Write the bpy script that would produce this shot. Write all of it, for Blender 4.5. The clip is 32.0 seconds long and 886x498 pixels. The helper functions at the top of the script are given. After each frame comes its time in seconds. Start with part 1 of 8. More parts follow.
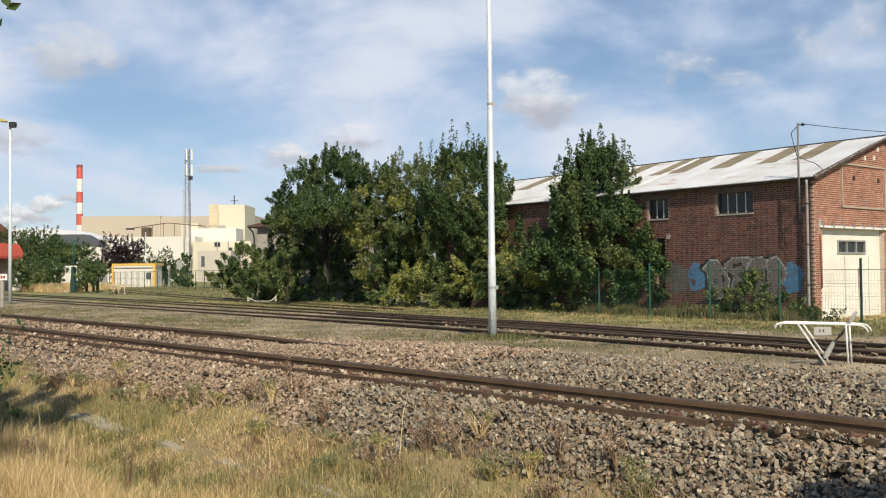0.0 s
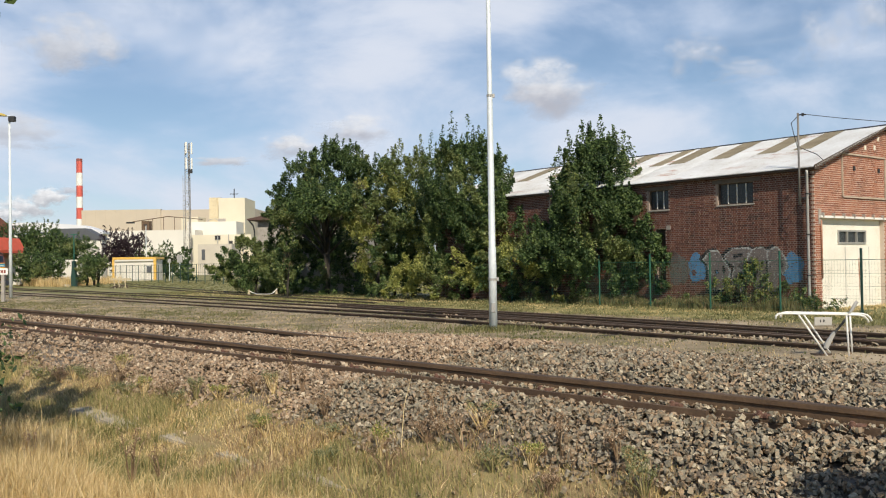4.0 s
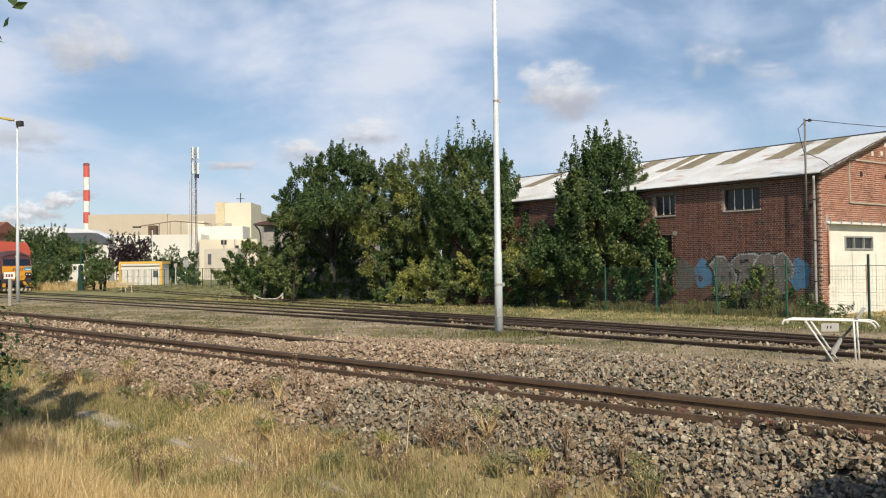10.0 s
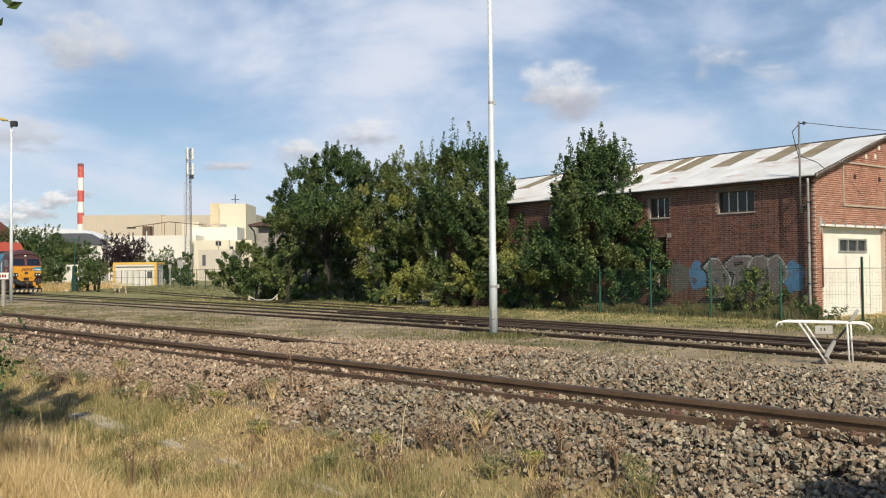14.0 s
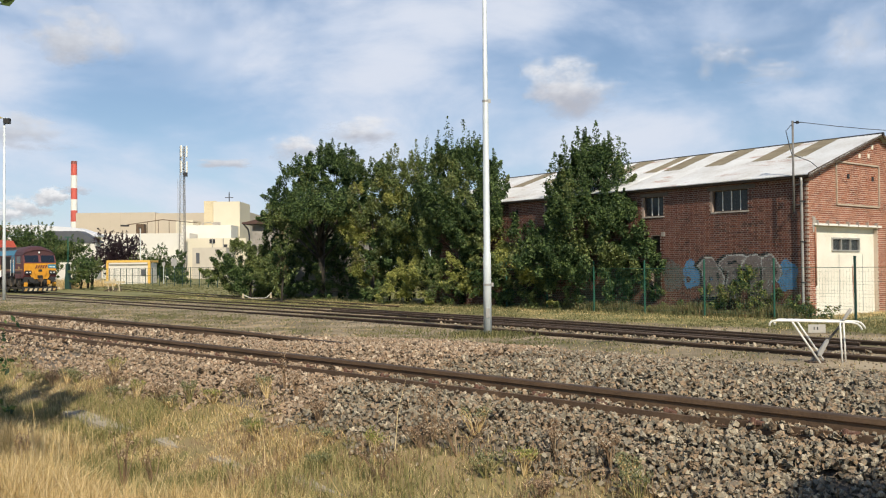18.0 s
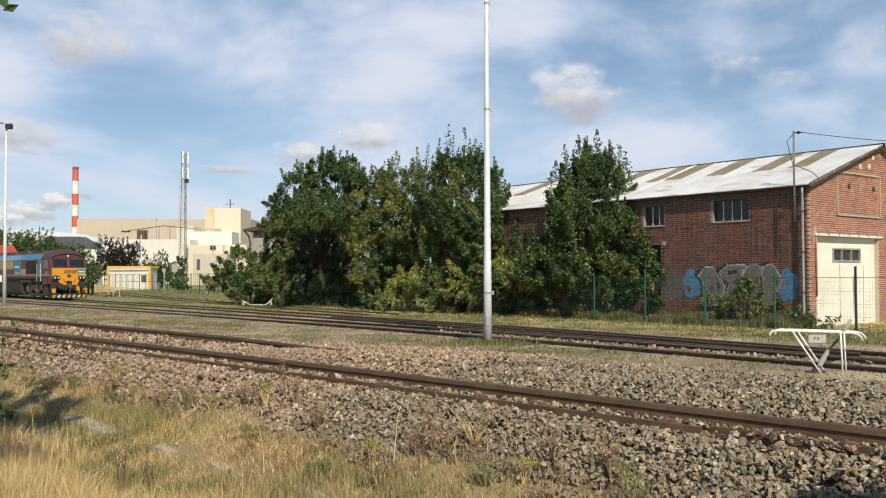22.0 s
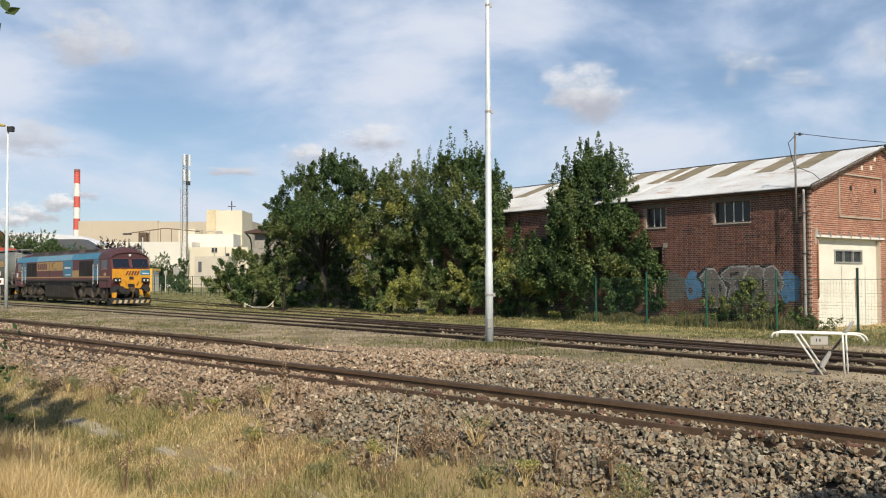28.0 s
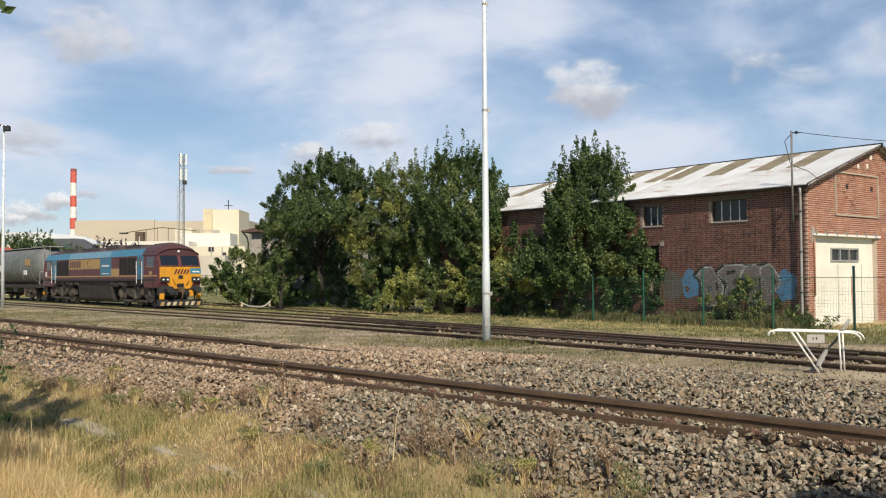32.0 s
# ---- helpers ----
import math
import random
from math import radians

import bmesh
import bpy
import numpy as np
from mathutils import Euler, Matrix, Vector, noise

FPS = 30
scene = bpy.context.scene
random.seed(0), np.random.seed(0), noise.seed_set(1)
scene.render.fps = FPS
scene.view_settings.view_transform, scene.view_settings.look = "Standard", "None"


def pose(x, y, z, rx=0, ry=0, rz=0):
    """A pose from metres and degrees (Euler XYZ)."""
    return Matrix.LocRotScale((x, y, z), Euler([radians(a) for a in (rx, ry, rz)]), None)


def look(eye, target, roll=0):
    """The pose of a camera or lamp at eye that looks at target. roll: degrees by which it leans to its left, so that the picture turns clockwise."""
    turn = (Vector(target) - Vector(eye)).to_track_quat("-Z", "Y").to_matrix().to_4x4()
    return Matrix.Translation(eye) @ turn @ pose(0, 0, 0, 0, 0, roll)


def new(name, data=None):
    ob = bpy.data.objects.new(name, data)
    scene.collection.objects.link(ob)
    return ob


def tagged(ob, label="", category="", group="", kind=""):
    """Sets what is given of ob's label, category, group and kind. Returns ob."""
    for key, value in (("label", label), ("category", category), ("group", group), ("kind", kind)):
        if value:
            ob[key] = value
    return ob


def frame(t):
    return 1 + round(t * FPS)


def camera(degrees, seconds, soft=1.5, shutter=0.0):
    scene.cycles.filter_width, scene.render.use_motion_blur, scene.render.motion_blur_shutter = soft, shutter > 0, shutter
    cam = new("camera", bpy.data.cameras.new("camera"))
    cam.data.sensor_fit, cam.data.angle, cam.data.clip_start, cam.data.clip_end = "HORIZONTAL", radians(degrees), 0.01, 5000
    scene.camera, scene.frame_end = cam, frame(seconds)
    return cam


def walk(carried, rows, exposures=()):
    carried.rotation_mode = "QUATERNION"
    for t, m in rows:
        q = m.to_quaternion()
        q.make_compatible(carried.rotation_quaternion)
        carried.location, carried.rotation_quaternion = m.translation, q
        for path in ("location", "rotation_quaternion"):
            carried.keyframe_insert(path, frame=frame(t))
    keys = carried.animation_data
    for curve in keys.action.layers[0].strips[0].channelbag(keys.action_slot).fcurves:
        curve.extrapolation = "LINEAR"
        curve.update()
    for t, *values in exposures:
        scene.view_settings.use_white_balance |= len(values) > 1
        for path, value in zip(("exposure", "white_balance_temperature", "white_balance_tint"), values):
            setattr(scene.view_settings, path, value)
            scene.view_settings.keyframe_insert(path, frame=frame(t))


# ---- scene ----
Z_EYE = 1.85
LENS = 52.2


def cam_pose(yaw, pitch, lean):
    return pose(0, 0, Z_EYE, 90 + pitch, 0, yaw) @ pose(0, 0, 0, 0, 0, lean)


# seconds, turn to the left, tilt up and lean of a camera held by hand, in degrees
PATH = [
    (0, 0.000, 1.360, -0.600),
    (0.5, -0.066, 1.272, -0.732),
    (1, -0.106, 1.107, -0.865),
    (1.5, -0.104, 1.031, -0.937),
    (2, -0.100, 1.097, -0.971),
    (2.5, -0.062, 1.122, -0.991),
    (3, -0.027, 1.053, -0.860),
    (3.5, -0.006, 0.945, -0.863),
    (5.5, 0.188, 0.767, -0.918),
    (6, 0.193, 0.925, -0.727),
    (6.5, 0.276, 1.189, -0.704),
    (7, 0.255, 1.316, -0.621),
    (7.5, 0.172, 1.304, -0.684),
    (8, 0.172, 1.300, -0.691),
    (8.5, 0.171, 1.398, -0.556),
    (9, 0.199, 1.434, -0.579),
    (9.5, 0.430, 1.335, -0.950),
    (10, 0.394, 1.189, -0.757),
    (10.5, 0.176, 1.049, -0.613),
    (11, 0.113, 1.011, -0.753),
    (11.5, 0.137, 1.088, -0.730),
    (12, 0.137, 1.187, -0.838),
    (12.5, 0.150, 1.218, -0.989),
    (13, 0.166, 1.180, -0.960),
    (13.5, 0.130, 1.223, -0.821),
    (14, 0.064, 1.282, -0.620),
    (14.5, 0.021, 1.312, -0.644),
    (16.5, -0.234, 1.378, -0.484),
    (17, -0.296, 1.302, -0.563),
    (17.5, -0.280, 1.208, -0.583),
    (18, -0.300, 1.177, -0.528),
    (18.5, -0.313, 1.193, -0.562),
    (19, -0.260, 1.189, -0.671),
    (19.5, -0.220, 1.193, -0.800),
    (20, -0.227, 1.249, -0.632),
    (20.5, -0.267, 1.310, -0.357),
    (21, -0.366, 1.391, -0.218),
    (21.5, -0.344, 1.564, -0.179),
    (22, -0.266, 1.673, -0.174),
    (22.5, -0.183, 1.667, -0.203),
    (23, -0.173, 1.634, -0.136),
    (23.5, -0.169, 1.663, -0.076),
    (24, -0.169, 1.709, -0.059),
    (24.5, -0.154, 1.766, -0.077),
    (25, -0.122, 1.825, -0.140),
    (25.5, -0.093, 1.828, -0.192),
    (27.5, -0.078, 1.747, -0.370),
    (28, -0.175, 1.807, -0.238),
    (28.5, -0.200, 1.849, -0.226),
    (29, -0.215, 1.814, -0.243),
    (29.5, -0.243, 1.789, -0.193),
    (30, -0.282, 1.774, -0.205),
    (30.5, -0.282, 1.774, -0.205),
    (31, -0.317, 1.862, -0.207),
    (31.5, -0.357, 1.868, -0.251),
    (32, -0.365, 1.734, -0.333),
]
cam = camera(LENS, 32.0, soft=1.15)
walk(cam, [(t, cam_pose(a, b, c)) for t, a, b, c in PATH], exposures=[(0, 0.0), (32, 0.0)])

# ---- light ----
SUN_TO = Vector((0.27, -0.96, 0.0)).normalized()
SUN_HIGH = radians(42)
world = bpy.data.worlds.new("sky_world")
scene.world = world
world.use_nodes = True
wn = world.node_tree.nodes
sky = wn.new("ShaderNodeTexSky")
sky.sky_type = "NISHITA"
sky.sun_disc = False
sky.sun_elevation = SUN_HIGH
sky.sun_rotation = math.atan2(SUN_TO.x, SUN_TO.y)
sky.air_density, sky.dust_density, sky.ozone_density = 1.0, 0.25, 3.0
wn["Background"].inputs["Strength"].default_value = 0.092
world.node_tree.links.new(sky.outputs[0], wn["Background"].inputs["Color"])
sun = new("sun", bpy.data.lights.new("sun", "SUN"))
sun.data.energy, sun.data.angle, sun.data.color = 4.9, radians(0.55), (1.0, 0.90, 0.74)
sun.matrix_world = look(Vector((SUN_TO.x, SUN_TO.y, math.tan(SUN_HIGH))) * 60, (0, 0, 0))


# ---- materials ----
def material(name, colors, rough=0.8, metal=0.0, scale=6.0, fine=60.0, bump=0.15, island=0.0, per_object=0.0, spread=0.3, sheen=0.5, transmit=0.0):
    """Noise at two scales picks from the colours; fine noise also gives the relief (distances in metres)."""
    m = bpy.data.materials.new(name)
    m.use_nodes = True
    nt = m.node_tree
    n, l = nt.nodes, nt.links
    bsdf = n["Principled BSDF"]
    co = n.new("ShaderNodeTexCoord")
    a = n.new("ShaderNodeTexNoise")
    a.inputs["Scale"].default_value, a.inputs["Detail"].default_value = scale, 6
    b = n.new("ShaderNodeTexNoise")
    b.inputs["Scale"].default_value, b.inputs["Detail"].default_value = fine, 4
    for t in (a, b):
        l.new(co.outputs["Object"], t.inputs["Vector"])
    mix = n.new("ShaderNodeMath")
    mix.operation = "MULTIPLY_ADD"
    l.new(b.outputs["Fac"], mix.inputs[0])
    mix.inputs[1].default_value = 0.45
    off = n.new("ShaderNodeMath")
    off.operation = "MULTIPLY_ADD"
    l.new(a.outputs["Fac"], off.inputs[0])
    off.inputs[1].default_value, off.inputs[2].default_value = 0.75, -0.1
    l.new(off.outputs[0], mix.inputs[2])
    fac = mix.outputs[0]
    for amount, node, socket in ((island, "ShaderNodeNewGeometry", "Random Per Island"), (per_object, "ShaderNodeObjectInfo", "Random")):
        if amount:
            r = n.new(node)
            add = n.new("ShaderNodeMath")
            add.operation = "MULTIPLY_ADD"
            l.new(r.outputs[socket], add.inputs[0])
            add.inputs[1].default_value = amount
            sub = n.new("ShaderNodeMath")
            sub.operation = "SUBTRACT"
            l.new(fac, sub.inputs[0])
            sub.inputs[1].default_value = amount / 2
            l.new(sub.outputs[0], add.inputs[2])
            fac = add.outputs[0]
    ramp = n.new("ShaderNodeValToRGB")
    k = len(colors)
    lo, hi = 0.5 - spread, 0.5 + spread
    els = ramp.color_ramp.elements
    while len(els) < k:
        els.new(0.5)
    for i, c in enumerate(colors):
        els[i].position = lo + (hi - lo) * i / max(1, k - 1)
        els[i].color = (*c, 1)
    l.new(fac, ramp.inputs["Fac"])
    l.new(ramp.outputs["Color"], bsdf.inputs["Base Color"])
    rr = n.new("ShaderNodeMapRange")
    l.new(b.outputs["Fac"], rr.inputs["Value"])
    rr.inputs["To Min"].default_value, rr.inputs["To Max"].default_value = max(0.02, rough - 0.12), min(1.0, rough + 0.12)
    l.new(rr.outputs[0], bsdf.inputs["Roughness"])
    bsdf.inputs["Metallic"].default_value = metal
    bsdf.inputs["Specular IOR Level"].default_value = sheen
    if transmit:
        tr = n.new("ShaderNodeBsdfTranslucent")
        l.new(ramp.outputs["Color"], tr.inputs["Color"])
        ms = n.new("ShaderNodeMixShader")
        ms.inputs["Fac"].default_value = transmit
        l.new(bsdf.outputs[0], ms.inputs[1])
        l.new(tr.outputs[0], ms.inputs[2])
        l.new(ms.outputs[0], n["Material Output"].inputs["Surface"])
    if bump:
        bp = n.new("ShaderNodeBump")
        bp.inputs["Strength"].default_value, bp.inputs["Distance"].default_value = min(1.0, bump * 3), 0.02
        l.new(mix.outputs[0], bp.inputs["Height"])
        l.new(bp.outputs[0], bsdf.inputs["Normal"])
    return m


def plain(name, c, rough=0.6, metal=0.0, wear=0.25, scale=3.0, fine=40.0, bump=0.05):
    """Paint or metal of one colour with a little fading and dirt."""
    d = tuple(v * (1 - wear) for v in c)
    e = tuple(min(1, v * (1 + wear * 0.5)) for v in c)
    return material(name, [d, c, e], rough, metal, scale, fine, bump)


M = {}
M["grass_ground"] = material("dry_grass_earth", [(0.15, 0.105, 0.055), (0.29, 0.215, 0.11), (0.24, 0.20, 0.085), (0.46, 0.36, 0.205)], 0.95, scale=2.2, fine=42, bump=0.3)
M["yard_ground"] = material("weedy_gravel", [(0.125, 0.115, 0.052), (0.20, 0.16, 0.09), (0.27, 0.21, 0.13), (0.40, 0.325, 0.22)], 0.95, scale=0.5, fine=24, bump=0.4, spread=0.13)
M["meadow_ground"] = material("mown_grass", [(0.12, 0.125, 0.042), (0.20, 0.19, 0.065), (0.30, 0.25, 0.105)], 0.95, scale=0.4, fine=9, bump=0.4, spread=0.15)
M["ballast_ground"] = material("ballast_bed", [(0.07, 0.058, 0.044), (0.15, 0.122, 0.092), (0.27, 0.222, 0.168)], 0.9, scale=9, fine=26, bump=0.5)
M["stone"] = material("ballast_stone", [(0.075, 0.067, 0.048), (0.30, 0.205, 0.12), (0.16, 0.145, 0.106), (0.23, 0.20, 0.152), (0.37, 0.255, 0.155), (0.25, 0.223, 0.163), (0.31, 0.27, 0.198), (0.53, 0.45, 0.32)], 0.85, scale=14, fine=90, bump=0.2, island=0.95, spread=0.5)
M["stone_brown"] = material("rust_dusted_stone", [(0.115, 0.088, 0.06), (0.37, 0.25, 0.155), (0.235, 0.185, 0.13), (0.44, 0.305, 0.19), (0.31, 0.245, 0.175), (0.38, 0.29, 0.205), (0.62, 0.51, 0.37)], 0.85, scale=14, fine=90, bump=0.2, island=0.95, spread=0.5)
M["rail_rust"] = material("rusty_rail", [(0.06, 0.038, 0.025), (0.12, 0.076, 0.046), (0.20, 0.13, 0.078)], 0.7, 0.15, scale=5, fine=70, bump=0.1)
M["web_rust"] = material("rust_scaled_web", [(0.07, 0.043, 0.026), (0.14, 0.087, 0.05), (0.23, 0.146, 0.086)], 0.75, 0.1, scale=3, fine=60, bump=0.12)
M["siding_rust"] = material("dark_siding_rust", [(0.034, 0.024, 0.018), (0.075, 0.05, 0.034), (0.135, 0.09, 0.057)], 0.8, 0.1, scale=5, fine=70, bump=0.1)
M["rail_head"] = material("worn_rail_head", [(0.07, 0.048, 0.034), (0.12, 0.083, 0.057), (0.19, 0.14, 0.10)], 0.6, 0.15, scale=4, fine=50, bump=0.03)
M["clip_rust"] = material("orange_rust", [(0.12, 0.062, 0.045), (0.22, 0.12, 0.085)], 0.85, 0.1, scale=20, fine=80)
M["oily_sleeper"] = material("oily_sleeper", [(0.022, 0.017, 0.013), (0.05, 0.038, 0.028), (0.105, 0.082, 0.06)], 0.9, scale=4, fine=40, bump=0.3)
M["sleeper"] = material("old_sleeper", [(0.05, 0.038, 0.028), (0.10, 0.075, 0.055), (0.17, 0.14, 0.11)], 0.9, scale=5, fine=60, bump=0.3)
# the long side wall takes darker brick and mortar than the gable
for nm, cols in (("", [(0.13, 0.045, 0.028), (0.26, 0.09, 0.05), (0.34, 0.125, 0.068), (0.43, 0.20, 0.12)]), ("_darker", [(0.032, 0.018, 0.013), (0.094, 0.032, 0.02), (0.14, 0.049, 0.029), (0.20, 0.09, 0.058)])):
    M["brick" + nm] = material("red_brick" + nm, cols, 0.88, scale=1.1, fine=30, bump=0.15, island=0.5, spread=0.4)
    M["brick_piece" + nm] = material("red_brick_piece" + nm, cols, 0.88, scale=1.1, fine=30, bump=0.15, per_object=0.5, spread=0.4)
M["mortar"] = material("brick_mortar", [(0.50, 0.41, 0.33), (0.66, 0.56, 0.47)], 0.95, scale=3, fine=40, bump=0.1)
M["mortar_darker"] = material("darker_mortar", [(0.24, 0.185, 0.15), (0.40, 0.32, 0.265)], 0.95, scale=3, fine=40, bump=0.1)
M["concrete"] = material("grey_concrete", [(0.22, 0.20, 0.17), (0.36, 0.33, 0.29), (0.45, 0.42, 0.38)], 0.9, scale=3, fine=40)
M["white_wall"] = material("cream_painted_wall", [(0.58, 0.53, 0.43), (0.78, 0.74, 0.64), (0.84, 0.80, 0.70)], 0.8, scale=1.1, fine=20, bump=0.05)
M["white_paint"] = plain("white_paint", (0.78, 0.77, 0.72), 0.5, wear=0.2)
M["roof_light"] = material("mossy_roof_light", [(0.13, 0.10, 0.06), (0.215, 0.18, 0.115), (0.30, 0.255, 0.17)], 0.8, scale=1.6, fine=20, bump=0.05)
M["roof_rust"] = material("rusty_sheet", [(0.24, 0.09, 0.05), (0.42, 0.22, 0.14), (0.55, 0.42, 0.34)], 0.85, scale=3, fine=25)
M["dark_wood"] = material("dark_timber", [(0.05, 0.035, 0.025), (0.11, 0.08, 0.06)], 0.85, scale=4, fine=50)
M["galv"] = material("galvanised_steel", [(0.54, 0.59, 0.60), (0.66, 0.71, 0.72), (0.74, 0.78, 0.79)], 0.5, 0.15, scale=2, fine=20, bump=0.02)
M["zinc"] = material("zinc_pipe", [(0.30, 0.29, 0.27), (0.46, 0.45, 0.42)], 0.55, 0.3, scale=3, fine=30, bump=0.03)
M["green_paint"] = plain("green_paint", (0.02, 0.10, 0.065), 0.5)
M["dark_iron"] = plain("dark_iron", (0.04, 0.04, 0.042), 0.6, 0.3)
M["black"] = plain("black_void", (0.012, 0.012, 0.013), 0.8)
M["leaf_dark"] = material("dark_green_leaf", [(0.017, 0.037, 0.014), (0.054, 0.096, 0.031), (0.145, 0.2, 0.062)], 0.55, scale=0.9, fine=5, bump=0, island=0.6, sheen=0.28, transmit=0.1)
M["leaf_olive"] = material("olive_leaf", [(0.05, 0.074, 0.02), (0.12, 0.158, 0.042), (0.24, 0.265, 0.085)], 0.5, scale=0.8, fine=5, bump=0, island=0.5, transmit=0.1)
M["leaf_yellow"] = material("yellow_green_leaf", [(0.14, 0.16, 0.035), (0.285, 0.305, 0.07), (0.47, 0.455, 0.14)], 0.55, scale=0.8, fine=5, bump=0, island=0.5, transmit=0.25)
M["leaf_brown"] = material("browned_leaf", [(0.09, 0.085, 0.04), (0.17, 0.145, 0.07), (0.25, 0.20, 0.11)], 0.6, scale=0.8, fine=5, bump=0, island=0.5, transmit=0.2)
M["leaf_purple"] = material("purple_leaf", [(0.018, 0.008, 0.014), (0.04, 0.018, 0.025)], 0.5, scale=0.5, fine=3, bump=0, island=0.4, transmit=0.15)
M["bark"] = material("bark", [(0.022, 0.019, 0.015), (0.055, 0.045, 0.036)], 0.9, scale=6, fine=40, bump=0.4)
M["straw"] = material("dry_straw", [(0.36, 0.25, 0.105), (0.66, 0.49, 0.22), (0.85, 0.69, 0.40)], 0.75, scale=0.8, fine=6, bump=0, island=0.9, spread=0.4, transmit=0.25)
M["straw_brown"] = material("brown_stalk", [(0.17, 0.105, 0.06), (0.31, 0.205, 0.115), (0.42, 0.31, 0.19)], 0.8, scale=0.8, fine=6, bump=0, island=0.7, transmit=0.2)
M["yard_green"] = material("yard_grass", [(0.085, 0.095, 0.033), (0.165, 0.165, 0.06), (0.31, 0.27, 0.125)], 0.7, scale=0.6, fine=5, bump=0, island=0.6, spread=0.35, transmit=0.25)
M["grass_green"] = material("green_grass", [(0.14, 0.15, 0.045), (0.31, 0.285, 0.11), (0.56, 0.46, 0.22)], 0.7, scale=0.6, fine=5, bump=0, island=0.85, spread=0.35, transmit=0.25)


def rusty_roof():
    """Pale weathered sheet: dirt streaks and rust patches drawn out along the eaves (local y)."""
    m = material("weathered_roof_sheet", [(0.38, 0.365, 0.345), (0.54, 0.54, 0.53), (0.62, 0.635, 0.64), (0.69, 0.71, 0.72)], 0.75, scale=0.9, fine=11, bump=0.05, spread=0.27)
    n, l = m.node_tree.nodes, m.node_tree.links
    ramp = n["Color Ramp"]
    co = n.new("ShaderNodeTexCoord")
    mp = n.new("ShaderNodeMapping")
    mp.inputs["Scale"].default_value = (1.9, 0.55, 1.9)
    l.new(co.outputs["Object"], mp.inputs["Vector"])
    big = n.new("ShaderNodeTexNoise")
    big.inputs["Scale"].default_value, big.inputs["Detail"].default_value, big.inputs["Roughness"].default_value = 0.75, 9, 0.62
    l.new(mp.outputs[0], big.inputs["Vector"])
    cut = n.new("ShaderNodeMapRange")
    cut.interpolation_type = "SMOOTHSTEP"
    cut.inputs["From Min"].default_value, cut.inputs["From Max"].default_value = 0.56, 0.68
    cut.inputs["To Max"].default_value = 0.85
    l.new(big.outputs["Fac"], cut.inputs["Value"])
    rust = n.new("ShaderNodeMix")
    rust.data_type = "RGBA"
    l.new(cut.outputs[0], rust.inputs["Factor"])
    l.new(ramp.outputs["Color"], rust.inputs["A"])
    rust.inputs["B"].default_value = (0.33, 0.165, 0.11, 1)
    l.new(rust.outputs["Result"], n["Principled BSDF"].inputs["Base Color"])
    return m


M["roof_sheet"] = rusty_roof()
M["old_steel"] = material("old_grey_steel", [(0.10, 0.095, 0.09), (0.19, 0.18, 0.17), (0.26, 0.25, 0.235)], 0.7, 0.2, scale=4, fine=40, bump=0.03)


# ---- mesh helpers ----
def box(bm, x0, x1, y0, y1, z0, z1):
    v = [bm.verts.new(p) for p in ((x0, y0, z0), (x1, y0, z0), (x1, y1, z0), (x0, y1, z0), (x0, y0, z1), (x1, y0, z1), (x1, y1, z1), (x0, y1, z1))]
    for q in ((0, 3, 2, 1), (4, 5, 6, 7), (0, 1, 5, 4), (1, 2, 6, 5), (2, 3, 7, 6), (3, 0, 4, 7)):
        bm.faces.new([v[i] for i in q])
    return v


def tube(bm, points, radii, seg=10, cap=True):
    """A round tube along points, with a radius at each."""
    pts = [Vector(p) for p in points]
    rings = []
    for i, p in enumerate(pts):
        d = (pts[min(i + 1, len(pts) - 1)] - pts[max(i - 1, 0)]).normalized()
        a = d.orthogonal().normalized() if i == 0 or abs(d.dot(ax)) > 0.95 else (ax - d * ax.dot(d)).normalized()
        ax = a
        b = d.cross(a)
        r = radii[i] if hasattr(radii, "__len__") else radii
        rings.append([bm.verts.new(p + (a * math.cos(2 * math.pi * k / seg) + b * math.sin(2 * math.pi * k / seg)) * r) for k in range(seg)])
    for r0, r1 in zip(rings, rings[1:]):
        for k in range(seg):
            bm.faces.new((r0[k], r0[(k + 1) % seg], r1[(k + 1) % seg], r1[k]))
    if cap:
        bm.faces.new(rings[0][::-1])
        bm.faces.new(rings[-1])


def prism(bm, outline, axis, a, b):
    """Extrude a closed outline of (u, v) pairs along axis 'x', 'y' or 'z' from a to b."""
    def at(u, v, w):
        return {"x": (w, u, v), "y": (u, w, v), "z": (u, v, w)}[axis]
    lo = [bm.verts.new(at(u, v, a)) for u, v in outline]
    hi = [bm.verts.new(at(u, v, b)) for u, v in outline]
    k = len(outline)
    for i in range(k):
        bm.faces.new((lo[i], lo[(i + 1) % k], hi[(i + 1) % k], hi[i]))
    bm.faces.new(lo[::-1])
    bm.faces.new(hi)


def finish(bm, name, mat, smooth=False, bevel=0.0):
    if bevel:
        bmesh.ops.bevel(bm, geom=bm.edges[:], offset=bevel, segments=2, affect="EDGES", clamp_overlap=True)
    bmesh.ops.recalc_face_normals(bm, faces=bm.faces[:])
    me = bpy.data.meshes.new(name)
    bm.to_mesh(me)
    bm.free()
    me.materials.append(mat)
    if smooth:
        me.shade_smooth()
    return me


def part(name, bm, mat, parent=None, label="", smooth=False, bevel=0.0, at=None):
    ob = new(name, finish(bm, name, mat, smooth, bevel))
    if parent is not None:
        ob.parent = parent
    if at is not None:
        ob.matrix_basis = at
    return tagged(ob, label)


def thing(name, label, category, m=None, group="", kind=""):
    ob = new(name)
    ob.empty_display_size = 0.3
    if m is not None:
        ob.matrix_basis = m
    return tagged(ob, label, category, group, kind)


